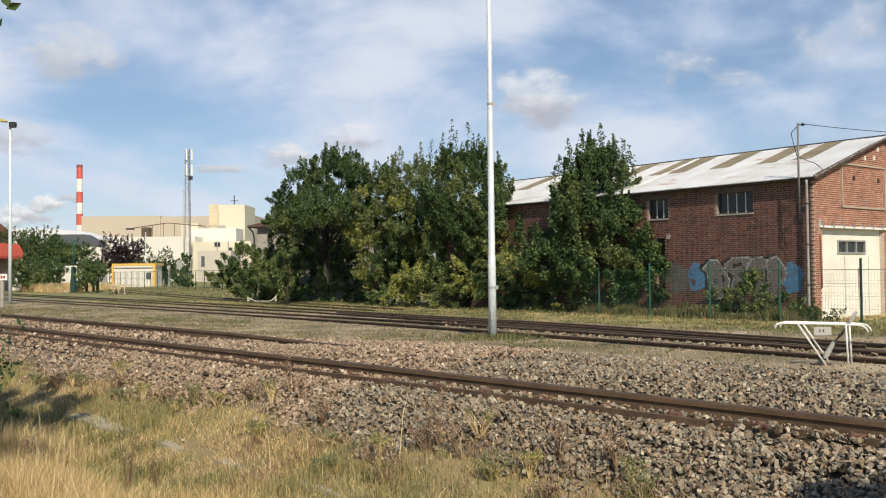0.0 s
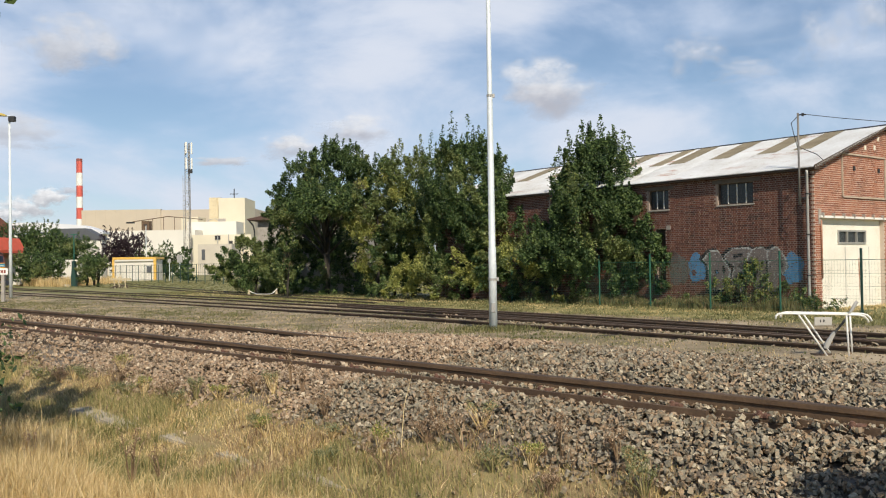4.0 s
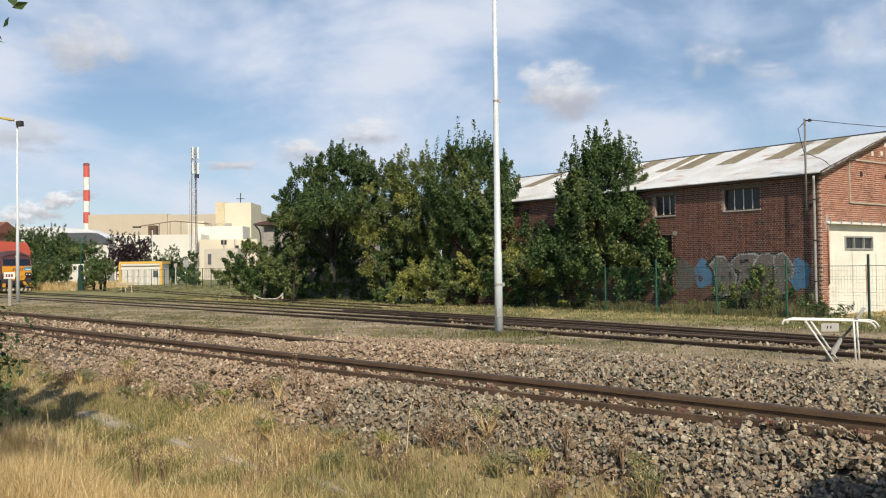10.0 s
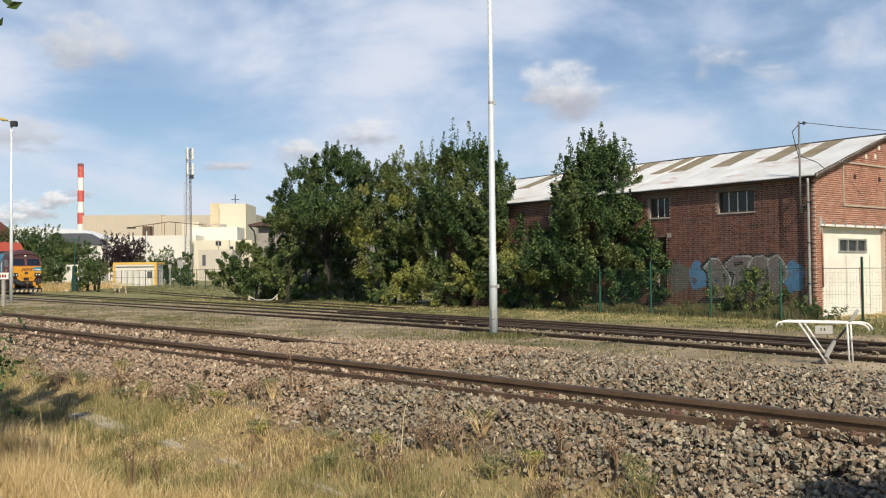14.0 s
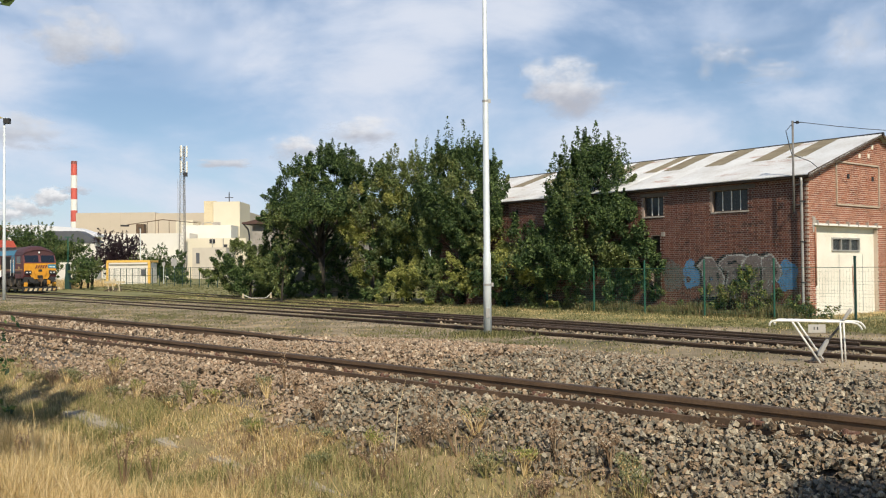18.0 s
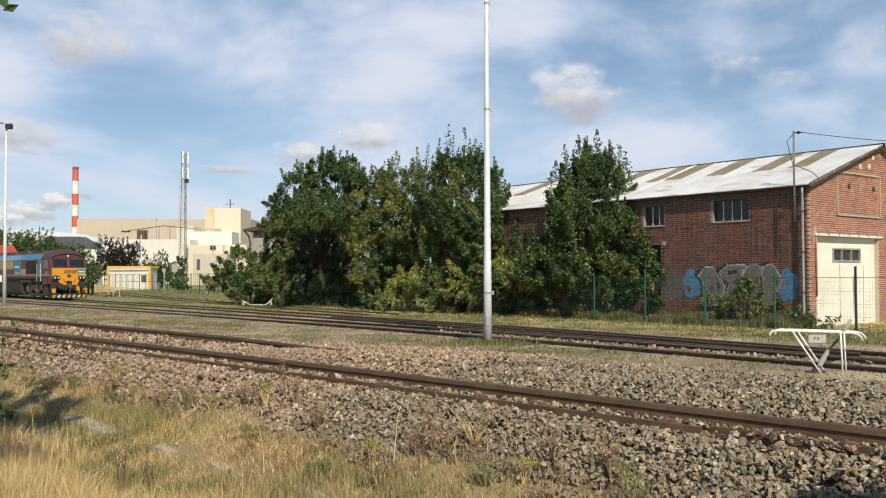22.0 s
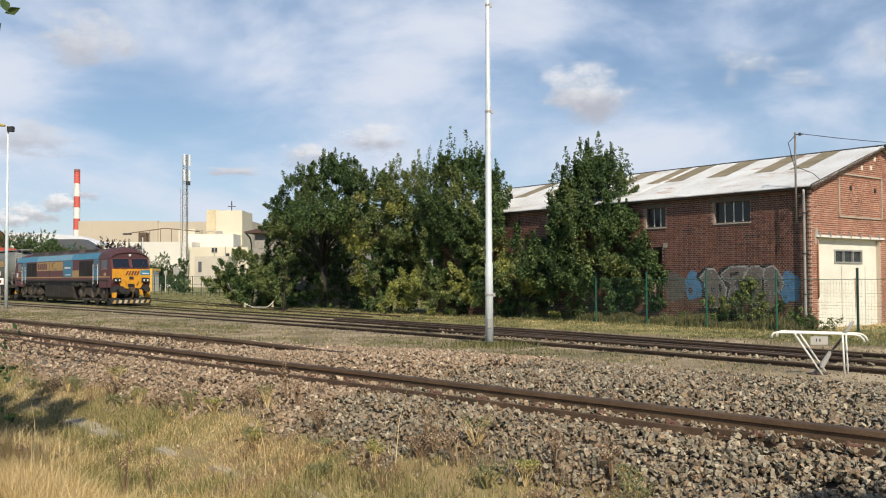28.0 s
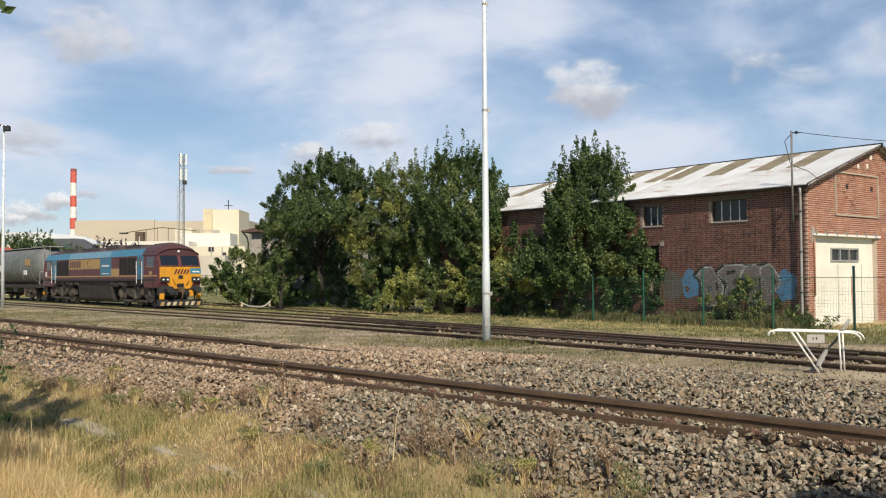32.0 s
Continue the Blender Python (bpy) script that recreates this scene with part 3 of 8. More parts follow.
def brick_shed():
    t = thing("brick_shed", "long red brick shed with a weathered sheet roof and sprayed lettering", "building", SHED)
    side_holes = [(2.32, 3.83, 3.84, 4.63), (6.08, 7.05, 3.82, 4.60), (6.25, 6.75, 0.9, 3.05), (11.2, 12.6, 3.82, 4.6)]
    bm = bmesh.new()
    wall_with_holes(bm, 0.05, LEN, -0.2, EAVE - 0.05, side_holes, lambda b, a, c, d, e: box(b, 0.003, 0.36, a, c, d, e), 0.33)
    wall_side = part("wall", bm, M["mortar_darker"], t, "red brick side wall")
    door_hole = [(0.46, 5.0, -0.2, 3.18)]
    bm = bmesh.new()
    wall_with_holes(bm, 0.03, GW - 0.03, -0.2, EAVE, door_hole, lambda b, a, c, d, e: box(b, a, c, 0.003, 0.36, d, e), 0.33)
    prism(bm, [(0.03, EAVE), (GW - 0.03, EAVE), (GW / 2, RIDGE - 0.03)], "y", 0.003, 0.36)
    wall_gable = part("wall", bm, M["mortar"], t, "red brick gable wall")
    bm = bmesh.new()
    box(bm, GW - 0.36, GW, 0.36, LEN, -0.2, EAVE - 0.05)
    box(bm, 0.36, GW - 0.36, LEN - 0.33, LEN, -0.2, EAVE - 0.05)
    prism(bm, [(0.1, EAVE - 0.05), (GW - 0.1, EAVE - 0.05), (GW / 2, RIDGE - 0.1)], "y", LEN - 0.33, LEN)
    part("wall", bm, M["brick"], t, "red brick rear walls")
    bm = bmesh.new()
    box(bm, 0.4, GW - 0.4, 0.4, LEN - 0.4, -0.05, 0.02)
    part("floor", bm, M["concrete"], t)
    # bricks: those near the corner are pieces of their own
    bm = bmesh.new()
    box(bm, -0.103, 0.103, 0.0, 0.05, -0.0285, 0.0285)
    one_g = finish(bm, "brick", M["brick_piece"])
    bm = bmesh.new()
    box(bm, 0.0, 0.05, -0.103, 0.103, -0.0285, 0.0285)
    one_s = finish(bm, "brick", M["brick_piece_darker"])
    count = 0
    rest = {"g": [], "s": []}
    for m, z, w in brick_rows(0.0, GW, 0.0, RIDGE - 0.1, door_hole, gable_top):
        if m < 1.5 and 3.2 < z and w > 0.2 and count < 150:
            ob = new("brick", one_g)
            ob.parent = wall_gable
            ob.location = (m, random.uniform(-0.008, -0.002), z)
            count += 1
        else:
            rest["g"].append((m, z, w))
    count = 0
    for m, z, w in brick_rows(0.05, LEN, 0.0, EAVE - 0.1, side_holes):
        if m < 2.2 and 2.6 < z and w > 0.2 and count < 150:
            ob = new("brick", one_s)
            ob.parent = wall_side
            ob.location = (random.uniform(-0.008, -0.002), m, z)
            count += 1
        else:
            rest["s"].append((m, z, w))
    corner = np.array([(0, 0, 0), (1, 0, 0), (1, 0, 1), (0, 0, 1), (0, 1, 0), (1, 1, 0), (1, 1, 1), (0, 1, 1)], float)
    quads = np.array([(0, 1, 2, 3), (1, 5, 6, 2), (4, 0, 3, 7), (3, 2, 6, 7), (4, 5, 1, 0)])
    for key, par in (("g", wall_gable), ("s", wall_side)):
        r = np.array(rest[key])
        n = len(r)
        v = np.zeros((n, 8, 3))
        jut = rng.uniform(-0.008, -0.002, (n, 1))
        a = r[:, 0:1] + (corner[None, :, 0] - 0.5) * (r[:, 2:3] - 0.014)
        d = jut + corner[None, :, 1] * 0.05
        z = r[:, 1:2] + (corner[None, :, 2] - 0.5) * 0.057
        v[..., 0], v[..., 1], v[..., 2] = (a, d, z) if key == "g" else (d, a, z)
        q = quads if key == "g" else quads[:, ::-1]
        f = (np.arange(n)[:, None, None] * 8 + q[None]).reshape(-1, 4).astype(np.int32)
        tagged(part_np("bricks", mesh_np("bricks", v.reshape(-1, 3), f, M["brick" if key == "g" else "brick_darker"]), par, "courses of worn red brick"), kind="stuff")
    # roof: two slopes of sheets, alternating with mossy translucent strips
    pitch = math.atan2(RIDGE - EAVE, GW / 2)
    run = math.hypot(GW / 2, RIDGE - EAVE) + 0.35
    slope = new("roof")
    slope.parent = t
    tagged(slope, "weathered grey sheet roof with rust patches and mossy strips")
    ca, sa = math.cos(pitch), math.sin(pitch)
    strips = [(1.45, 2.24), (2.91, 3.73), (5.02, 5.91), (7.11, 8.01), (8.3, 9.0), (10.3, 11.2), (12.4, 13.3), (14.5, 15.4), (16.6, 17.5)]
    cuts = sorted({-0.25, 0.6, 4.35, 6.5, 9.65, 11.8, 13.9, 16.0, 18.4, 19.3, LEN + 0.2, *[q for st in strips for q in st]})
    for i, (y, y1) in enumerate(zip(cuts, cuts[1:])):
        wd = y1 - y
        for side in (0, 1):
            strip = side == 0 and (y, y1) in strips
            pieces = [(0.0, 0.52, "roof_sheet"), (0.52, 1.0, "roof_light")] if strip else [(0.0, 1.0, "roof_sheet")]
            for f0, f1, mt in pieces:
                bm = bmesh.new()
                n = 13
                for k in range(n):
                    yy = y + wd * k / (n - 1)
                    zz = 0.007 * (1 if k % 2 else -1)
                    for fr in (f0, f1):
                        dd = fr * run
                        x = -0.3 + dd * ca
                        z = EAVE + 0.06 - 0.3 * sa / ca + dd * sa
                        if side:
                            x = GW - x
                        for th in (0.0, 0.03):
                            bm.verts.new((x, yy, z + zz + th + (0.012 if mt == "roof_light" else 0) + (0.004 if i % 2 else 0)))
                bm.verts.ensure_lookup_table()
                for k in range(n - 1):
                    b = k * 4
                    bm.faces.new([bm.verts[j] for j in (b + 1, b + 3, b + 7, b + 5)])
                    bm.faces.new([bm.verts[j] for j in (b, b + 4, b + 6, b + 2)])
                    bm.faces.new([bm.verts[j] for j in (b, b + 1, b + 5, b + 4)])
                    bm.faces.new([bm.verts[j] for j in (b + 2, b + 6, b + 7, b + 3)])
                part("roof_sheet", bm, M[mt], slope)
    bm = bmesh.new()
    tube(bm, [(GW / 2, -0.28, RIDGE + 0.06), (GW / 2, LEN + 0.2, RIDGE + 0.06)], 0.07, 8)
    part("ridge_cap", bm, M["dark_iron"], t, "dark ridge capping")
    bm = bmesh.new()
    for sgn in (0, 1):
        prism(bm, [((-0.32 if not sgn else GW + 0.32), EAVE - 0.12), (GW / 2, RIDGE - 0.02), (GW / 2, RIDGE + 0.08), ((-0.32 if not sgn else GW + 0.32), EAVE + 0.02)], "y", -0.24, -0.2)
    part("bargeboard", bm, M["dark_wood"], t, "dark weathered bargeboard")
    bm = bmesh.new()
    box(bm, -0.24, 0.02, -0.2, LEN, EAVE - 0.12, EAVE - 0.05)
    part("eaves_board", bm, M["dark_wood"], t, "dark eaves board")
    # windows of the long wall
    for a, b, c, d, n, lint in ((2.32, 3.83, 3.84, 4.63, 4, (2.0, 4.05)), (6.08, 7.05, 3.82, 4.60, 3, (5.85, 7.25)), (11.2, 12.6, 3.82, 4.6, 4, (11.0, 12.8))):
        bm = bmesh.new()
        box(bm, -0.015, 0.3, lint[0], lint[1], d + 0.002, d + 0.15)
        part("lintel", bm, M["dark_concrete"], t, "dark weathered concrete lintel", bevel=0.01)
        win = new("window")
        win.parent = t
        tagged(win, "dark window with white glazing bars")
        bm = bmesh.new()
        box(bm, 0.16, 0.17, a + 0.03, b - 0.03, c + 0.03, d - 0.03)
        part("pane", bm, M["pane_dark"], win, "dusty dark glass")
        bm = bmesh.new()
        box(bm, 0.1, 0.2, a, b, c, c + 0.035)
        box(bm, 0.1, 0.2, a, b, d - 0.03, d)
        box(bm, 0.1, 0.2, a, a + 0.03, c + 0.035, d - 0.03)
        box(bm, 0.1, 0.2, b - 0.03, b, c + 0.035, d - 0.03)
        part("window_frame", bm, M["dark_wood"], win)
        for k in range(1, n):
            u = a + (b - a) * k / n
            bm = bmesh.new()
            box(bm, 0.12, 0.158, u - 0.012, u + 0.012, c + 0.036, d - 0.031)
            part("glazing_bar", bm, M["white_paint"], win)
        bm = bmesh.new()
        box(bm, -0.04, 0.2, a - 0.05, b + 0.05, c - 0.06, c - 0.002)
        part("window_sill", bm, M["concrete"], win, "pale sill", bevel=0.008)
    bm = bmesh.new()
    box(bm, 0.18, 0.26, 6.27, 6.73, 0.9, 3.03)
    part("boarded_opening", bm, M["dark_wood"], t, "boarded-up narrow opening")
    bm = bmesh.new()
    box(bm, -0.02, 0.1, 6.0, 6.2, 3.0, 3.18)
    part("stone_block", bm, M["concrete"], t, "pale stone block", bevel=0.01)
    # rainwater pipe at the corner
    bm = bmesh.new()
    tube(bm, [(-0.25, 0.1, EAVE - 0.12), (-0.2, 0.12, EAVE - 0.3), (-0.17, 0.14, EAVE - 0.45), (-0.16, 0.14, 0.3), (-0.18, 0.14, 0.15), (-0.28, 0.14, 0.08)], 0.046, 10)
    pipe = part("downpipe", bm, M["zinc"], t, "grey zinc downpipe", smooth=True)
    for z in (1.2, 2.6, 4.0):
        bm = bmesh.new()
        box(bm, -0.22, 0.02, 0.08, 0.2, z, z + 0.04)
        part("pipe_bracket", bm, M["dark_iron"], pipe)
    # painted doors of the gable
    bm = bmesh.new()
    holed_panel(bm, (0.46, 5.0, -0.1, 3.18), (1.84, 3.87, 2.3, 2.8), 0.16, 0.24)
    door = part("wide_door", bm, M["white_wall"], t, "wide cream-painted door with a small window")
    bm = bmesh.new()
    for a, b, c, d in ((1.84, 3.87, 2.3, 2.36), (1.84, 3.87, 2.74, 2.8), (1.84, 1.9, 2.36, 2.74), (3.81, 3.87, 2.36, 2.74), (2.48, 2.53, 2.36, 2.74), (3.16, 3.21, 2.36, 2.74)):
        box(bm, a, b, 0.12, 0.25, c, d)
    part("window_frame", bm, M["zinc"], door, "grey metal window frame")
    bm = bmesh.new()
    box(bm, 1.9, 3.81, 0.19, 0.2, 2.36, 2.74)
    part("pane", bm, M["pane_dark"], door)
    for x in (0.5, 2.35, 4.1):
        bm = bmesh.new()
        box(bm, x, x + 0.02, 0.15, 0.16, 0.1, 2.2)
        part("seam", bm, M["zinc"], door)
    bm = bmesh.new()
    prism(bm, [(3.3, 1.75), (3.38, 1.8), (3.4, 1.1), (3.36, 0.35), (3.33, 0.9)], "y", 0.152, 0.159)
    part("rust_streak", bm, M["roof_rust"], door, "rusty streak down the door")
    bm = bmesh.new()
    tube(bm, [(0.4, -0.04, 1.1), (0.4, -0.04, 3.1), (0.43, 0.02, 3.16)], 0.03, 8)
    part("door_pipe", bm, M["roof_rust"], t, "thin rusty pipe beside the door", smooth=True)
    bm = bmesh.new()
    box(bm, 0.3, 5.2, -0.08, 0.02, 3.2, 3.27)
    rail = part("door_rail", bm, M["white_paint"], t, "pale sliding-door rail")
    for k in range(7):
        bm = bmesh.new()
        x = 0.45 + k * 0.72
        box(bm, x, x + 0.05, -0.11, 0.01, 3.22, 3.38)
        part("rail_bracket", bm, M["concrete"], rail, bevel=0.008)
    bm = bmesh.new()
    box(bm, 0.25, 0.46, -0.02, 0.15, 2.95, 3.5)
    part("stone_block", bm, M["concrete"], t, "weathered grey stone block", bevel=0.015)
    # rectangle of flat pipe on the gable
    bm = bmesh.new()
    for a, b, c, d in ((1.9, 1.96, 3.98, 5.55), (1.9, 5.15, 5.5, 5.56), (5.1, 5.16, 3.98, 5.5), (1.9, 5.16, 3.95, 4.01)):
        box(bm, a, b, -0.05, 0.012, c, d)
    part("wall_frame", bm, M["batten"], t, "rectangle of weathered battens fixed to the gable")
    for x, z in ((2.75, 4.95), (4.6, 4.95), (3.6, 5.75), (3.3, 6.0), (4.3, 5.8), (4.6, 6.15)):
        bm = bmesh.new()
        box(bm, x, x + 0.14, -0.03, 0.03, z, z + 0.17)
        part("wall_anchor", bm, M["dark_iron"] if z < 5.2 else M["white_wall"], t, bevel=0.01)
    return t


M["spray_blue"] = plain("sprayed_blue", (0.085, 0.235, 0.42), 0.8, wear=0.4, scale=6)
M["spray_rim"] = plain("sprayed_pale_grey", (0.42, 0.43, 0.41), 0.8, wear=0.35, scale=6)
M["spray_silver"] = plain("sprayed_silver", (0.175, 0.15, 0.14), 0.75, wear=0.45, scale=5)
M["spray_teal"] = plain("sprayed_dark_teal", (0.010, 0.018, 0.018), 0.8, wear=0.4, scale=6)
M["spray_pale"] = plain("sprayed_pale_teal", (0.13, 0.15, 0.14), 0.85, wear=0.5, scale=5)


def inside(poly, u, v):
    """Which of the points (u, v) lie within a closed outline."""
    hit = np.zeros(len(u), bool)
    for (a, b), (c, d) in zip(poly, poly[1:] + poly[:1]):
        if b != d:
            hit ^= ((b > v) != (d > v)) & (u < (c - a) * (v - b) / (d - b) + a)
    return hit


def graffiti():
    """Paint sprayed over the bricks of the side wall: thin patches on the brick faces, with the joints left open."""
    t = thing("graffiti", "faded silver and blue sprayed shapes on a brick wall", "graffiti", SHED)
    cells = []
    for m, z, w in brick_rows(0.05, 6.25, 0.45, 2.6, []):
        for k in range(5):
            for h in (-0.0145, 0.0145):
                cells.append((m + (k - 2) * (w - 0.01) / 5, z + h, (w - 0.01) / 5))
    cells = np.array(cells)
    u, v = cells[:, 0] + rng.normal(0, 0.012, len(cells)), cells[:, 1] + rng.normal(0, 0.012, len(cells))
    owner = np.full(len(cells), -1)
    layers = []

    def lay(name, pts, mat, label="", thin=0.04):
        hit = inside(pts, u, v) & (rng.uniform(0, 1, len(u)) > thin)
        owner[hit] = len(layers)
        layers.append((name, mat, label))

    def blob(cy, cz, ry, rz, n=22, rough=0.13):
        return [(cy + ry * math.cos(a) * (1 + rough * math.sin(3 * a + cy) + rough * 0.7 * math.sin(7 * a)), cz + rz * math.sin(a) * (1 + rough * math.sin(5 * a + 1))) for a in [2 * math.pi * k / n for k in range(n)]]

    def grow(f, k):
        cy, cz = sum(q[0] for q in f) / len(f), sum(q[1] for q in f) / len(f)
        size = max(abs(q[0] - cy) for q in f)
        return [(cy + (a - cy) * (1 + k / size), cz + (b - cz) * (1 + k / 0.8)) for a, b in f]
    lay("pale_patch", blob(5.65, 1.42, 0.52, 0.6), "spray_pale", "pale faded sprayed patch", 0.35)
    lay("blue_patch", blob(4.78, 1.5, 0.42, 0.55), "spray_blue", "bright blue sprayed patch", 0.06)
    lay("blue_patch", blob(0.82, 1.45, 0.42, 0.55), "spray_blue", "bright blue sprayed patch", 0.06)
    lay("brick_gap", blob(4.95, 1.3, 0.1, 0.12), "brick_darker", "bare brick left inside the blue", 0.1)
    # four bubble-shaped figures: dark shadow edge, pale rim, dull silver fill, dark counters
    figures = [
        [(4.51, 1.81), (4.18, 2.13), (3.85, 2.13), (3.65, 1.85), (3.45, 1.61), (3.32, 1.33), (3.45, 0.98), (3.72, 0.68), (4.30, 0.66), (4.25, 1.11), (4.30, 1.61)],
        [(3.57, 1.94), (3.22, 2.20), (2.58, 2.22), (2.33, 2.13), (2.40, 1.77), (2.68, 1.77), (2.75, 0.66), (3.27, 0.66), (3.27, 1.11), (3.17, 1.59), (3.42, 1.68)],
        [(2.63, 1.77), (2.43, 2.16), (1.98, 2.22), (1.79, 2.09), (1.83, 0.66), (2.28, 0.66), (2.25, 1.55)],
        [(1.81, 2.07), (1.48, 2.24), (1.29, 2.09), (1.08, 1.77), (1.02, 1.53), (1.21, 1.29), (1.39, 1.22), (1.42, 0.66), (1.79, 0.66)],
    ]
    for f in figures:
        lay("outline", [(u + 0.06, v - 0.03) for u, v in grow(f, 0.14)], "spray_teal", "dark teal outline")
    for f in figures:
        lay("rim", grow(f, 0.03), "spray_rim", "pale sprayed rim", 0.05)
        lay("fill", grow(f, -0.035), "spray_silver", "dull silver fill", 0.05)
    for pts in ([(4.00, 1.46), (3.80, 1.33), (3.98, 1.16)], [(2.75, 1.68), (2.65, 1.68), (2.68, 0.72), (2.80, 0.72)], [(1.87, 1.77), (1.79, 1.77), (1.79, 0.72), (1.87, 0.72)], [(1.37, 1.81), (1.17, 1.59), (1.35, 1.35)], [(3.65, 1.59), (3.55, 1.42), (3.62, 1.20), (3.70, 1.42)], [(3.20, 1.98), (2.77, 2.03), (2.80, 1.90), (3.17, 1.85)]):
        lay("counter", pts, "spray_teal")
    lay("counter", [(3.95, 1.40), (3.85, 1.33), (3.95, 1.24)], "spray_blue")
    corner = np.array([(0, -1, -1), (0, 1, -1), (0, 1, 1), (0, -1, 1), (1, -1, -1), (1, 1, -1), (1, 1, 1), (1, -1, 1)], float)
    quads = np.array([(0, 3, 2, 1), (0, 1, 5, 4), (1, 2, 6, 5), (2, 3, 7, 6), (3, 0, 4, 7)])
    for k, (name, mat, label) in enumerate(layers):
        c = cells[owner == k]
        if len(c) == 0:
            continue
        n = len(c)
        w = np.zeros((n, 8, 3))
        w[..., 0] = -0.0115 + corner[None, :, 0] * 0.006
        w[..., 1] = c[:, 0:1] + corner[None, :, 1] * c[:, 2:3] * 0.5
        w[..., 2] = c[:, 1:2] + corner[None, :, 2] * 0.0145
        f = (np.arange(n)[:, None, None] * 8 + quads[None]).reshape(-1, 4).astype(np.int32)
        tagged(part_np(name, mesh_np(name, w.reshape(-1, 3), f, M[mat]), t, label), kind="stuff")


M["dark_concrete"] = material("dark_concrete", [(0.09, 0.075, 0.06), (0.17, 0.145, 0.12)], 0.9, scale=3, fine=30)
M["batten"] = material("weathered_batten", [(0.34, 0.27, 0.20), (0.52, 0.44, 0.35)], 0.9, scale=4, fine=30)
M["pane_dark"] = plain("dusty_dark_glass", (0.03, 0.035, 0.04), 0.25)
brick_shed()
graffiti()


def roof_pole():
    t = thing("wall_mast", "thin steel service mast fixed to a brick wall with a cable", "utility pole", SHED @ pose(0, -0.32, -0.06))
    bm = bmesh.new()
    tube(bm, [(-0.42, 0.6, 3.7), (-0.42, 0.6, 6.85)], 0.036, 8)
    part("pole", bm, M["old_steel"], t, smooth=True)
    for z in (3.95, 4.65):
        bm = bmesh.new()
        tube(bm, [(-0.42, 0.6, z), (0.03, 0.75, z + 0.02)], 0.02, 6)
        tube(bm, [(-0.42, 0.6, z), (0.03, 0.45, z + 0.02)], 0.02, 6)
        part("bracket", bm, M["dark_iron"], t)
    bm = bmesh.new()
    tube(bm, [(-0.42, 0.6, 6.78), (-0.42, 0.3, 6.76)], 0.02, 6)
    tube(bm, [(-0.42, 0.42, 6.72), (-0.42, 0.42, 6.82)], 0.045, 8)
    part("insulator", bm, M["dark_iron"], t)
    bm = bmesh.new()
    tube(bm, [(-0.42, 0.6, 6.75), (-0.6, 0.75, 6.5), (-0.52, 0.7, 6.1), (-0.4, 0.66, 5.7), (0.2, 0.3, 5.45), (0.35, 0.1, 5.2), (0.3, 0.05, 4.98)], 0.014, 5)
    part("cable", bm, M["dark_iron"], t, "drooping black cable")
    bm = bmesh.new()
    a, b = Vector((-0.42, 0.3, 6.76)), Vector((9.0, -6.5, 6.6))
    tube(bm, [a.lerp(b, k / 10) - Vector((0, 0, 0.9 * 4 * (k / 10) * (1 - k / 10) * 0.35)) for k in range(11)], 0.012, 5)
    part("cable", bm, M["dark_iron"], t, "black overhead cable")
    bm = bmesh.new()
    for k in range(13):
        a = 2 * math.pi * k / 12
        b = 2 * math.pi * (k + 1) / 12
        tube(bm, [(-0.38, 0.6 + 0.13 * math.cos(a), 3.55 + 0.15 * math.sin(a)), (-0.38, 0.6 + 0.13 * math.cos(b), 3.55 + 0.15 * math.sin(b))], 0.012, 4, cap=False)
    part("cable_loop", bm, M["dark_iron"], t)


roof_pole()


# ---- masts, fence, lever frame ----
def tall_mast():
    t = thing("tall_mast", "tall tapered galvanised steel mast standing on the gravel", "mast", pose(1.31, 24.33, 0))
    bm = bmesh.new()
    tube(bm, [(0, 0, -0.2), (0, 0, 2.2), (0, 0, 2.25), (0, 0, 6.3), (0, 0, 6.35), (0, 0, 13.5)], [0.115, 0.105, 0.092, 0.078, 0.07, 0.042], 12)
    part("pole", bm, M["galv"], t, smooth=True)
    for z, r in ((1.35, 0.116), (6.3, 0.086), (9.2, 0.066)):
        bm = bmesh.new()
        tube(bm, [(0, 0, z), (0, 0, z + 0.06)], r, 12)
        box(bm, r - 0.02, r + 0.05, -0.025, 0.025, z - 0.02, z + 0.08)
        part("band", bm, M["zinc"], t)
    bm = bmesh.new()
    box(bm, -0.05, 0.05, -0.13, -0.09, 0.5, 0.75)
    part("hatch", bm, M["zinc"], t, "small service hatch")


tall_mast()


def yard_lamp():
    t = thing("yard_lamp", "tall grey lamp post with two floodlights", "street lamp", pose(-27.84, 58.13, 0))
    bm = bmesh.new()
    tube(bm, [(0, 0, -0.1), (0, 0, 4), (0, 0, 11.7)], [0.12, 0.10, 0.06], 10)
    part("pole", bm, M["galv"], t, smooth=True)
    bm = bmesh.new()
    tube(bm, [(-0.6, 0, 11.75), (0.2, 0, 11.7)], 0.04, 8)
    part("arm", bm, M["galv"], t)
    for x, z in ((0.12, 11.5),):
        bm = bmesh.new()
        box(bm, x - 0.12, x + 0.28, -0.2, 0.1, z - 0.15, z + 0.2)
        part("floodlight", bm, M["dark_iron"], t, "dark floodlight housing", bevel=0.03)
    bm = bmesh.new()
    prism(bm, [(-1.3, 12.0), (-0.5, 11.92), (-0.15, 11.78), (-0.2, 11.7), (-1.2, 11.88)], "y", -0.16, 0.16)
    part("lamp_head", bm, M["lamp_yellow"], t, "yellowed lamp head", bevel=0.02)


M["lamp_yellow"] = plain("yellowed_plastic", (0.55, 0.42, 0.12), 0.5)
yard_lamp()


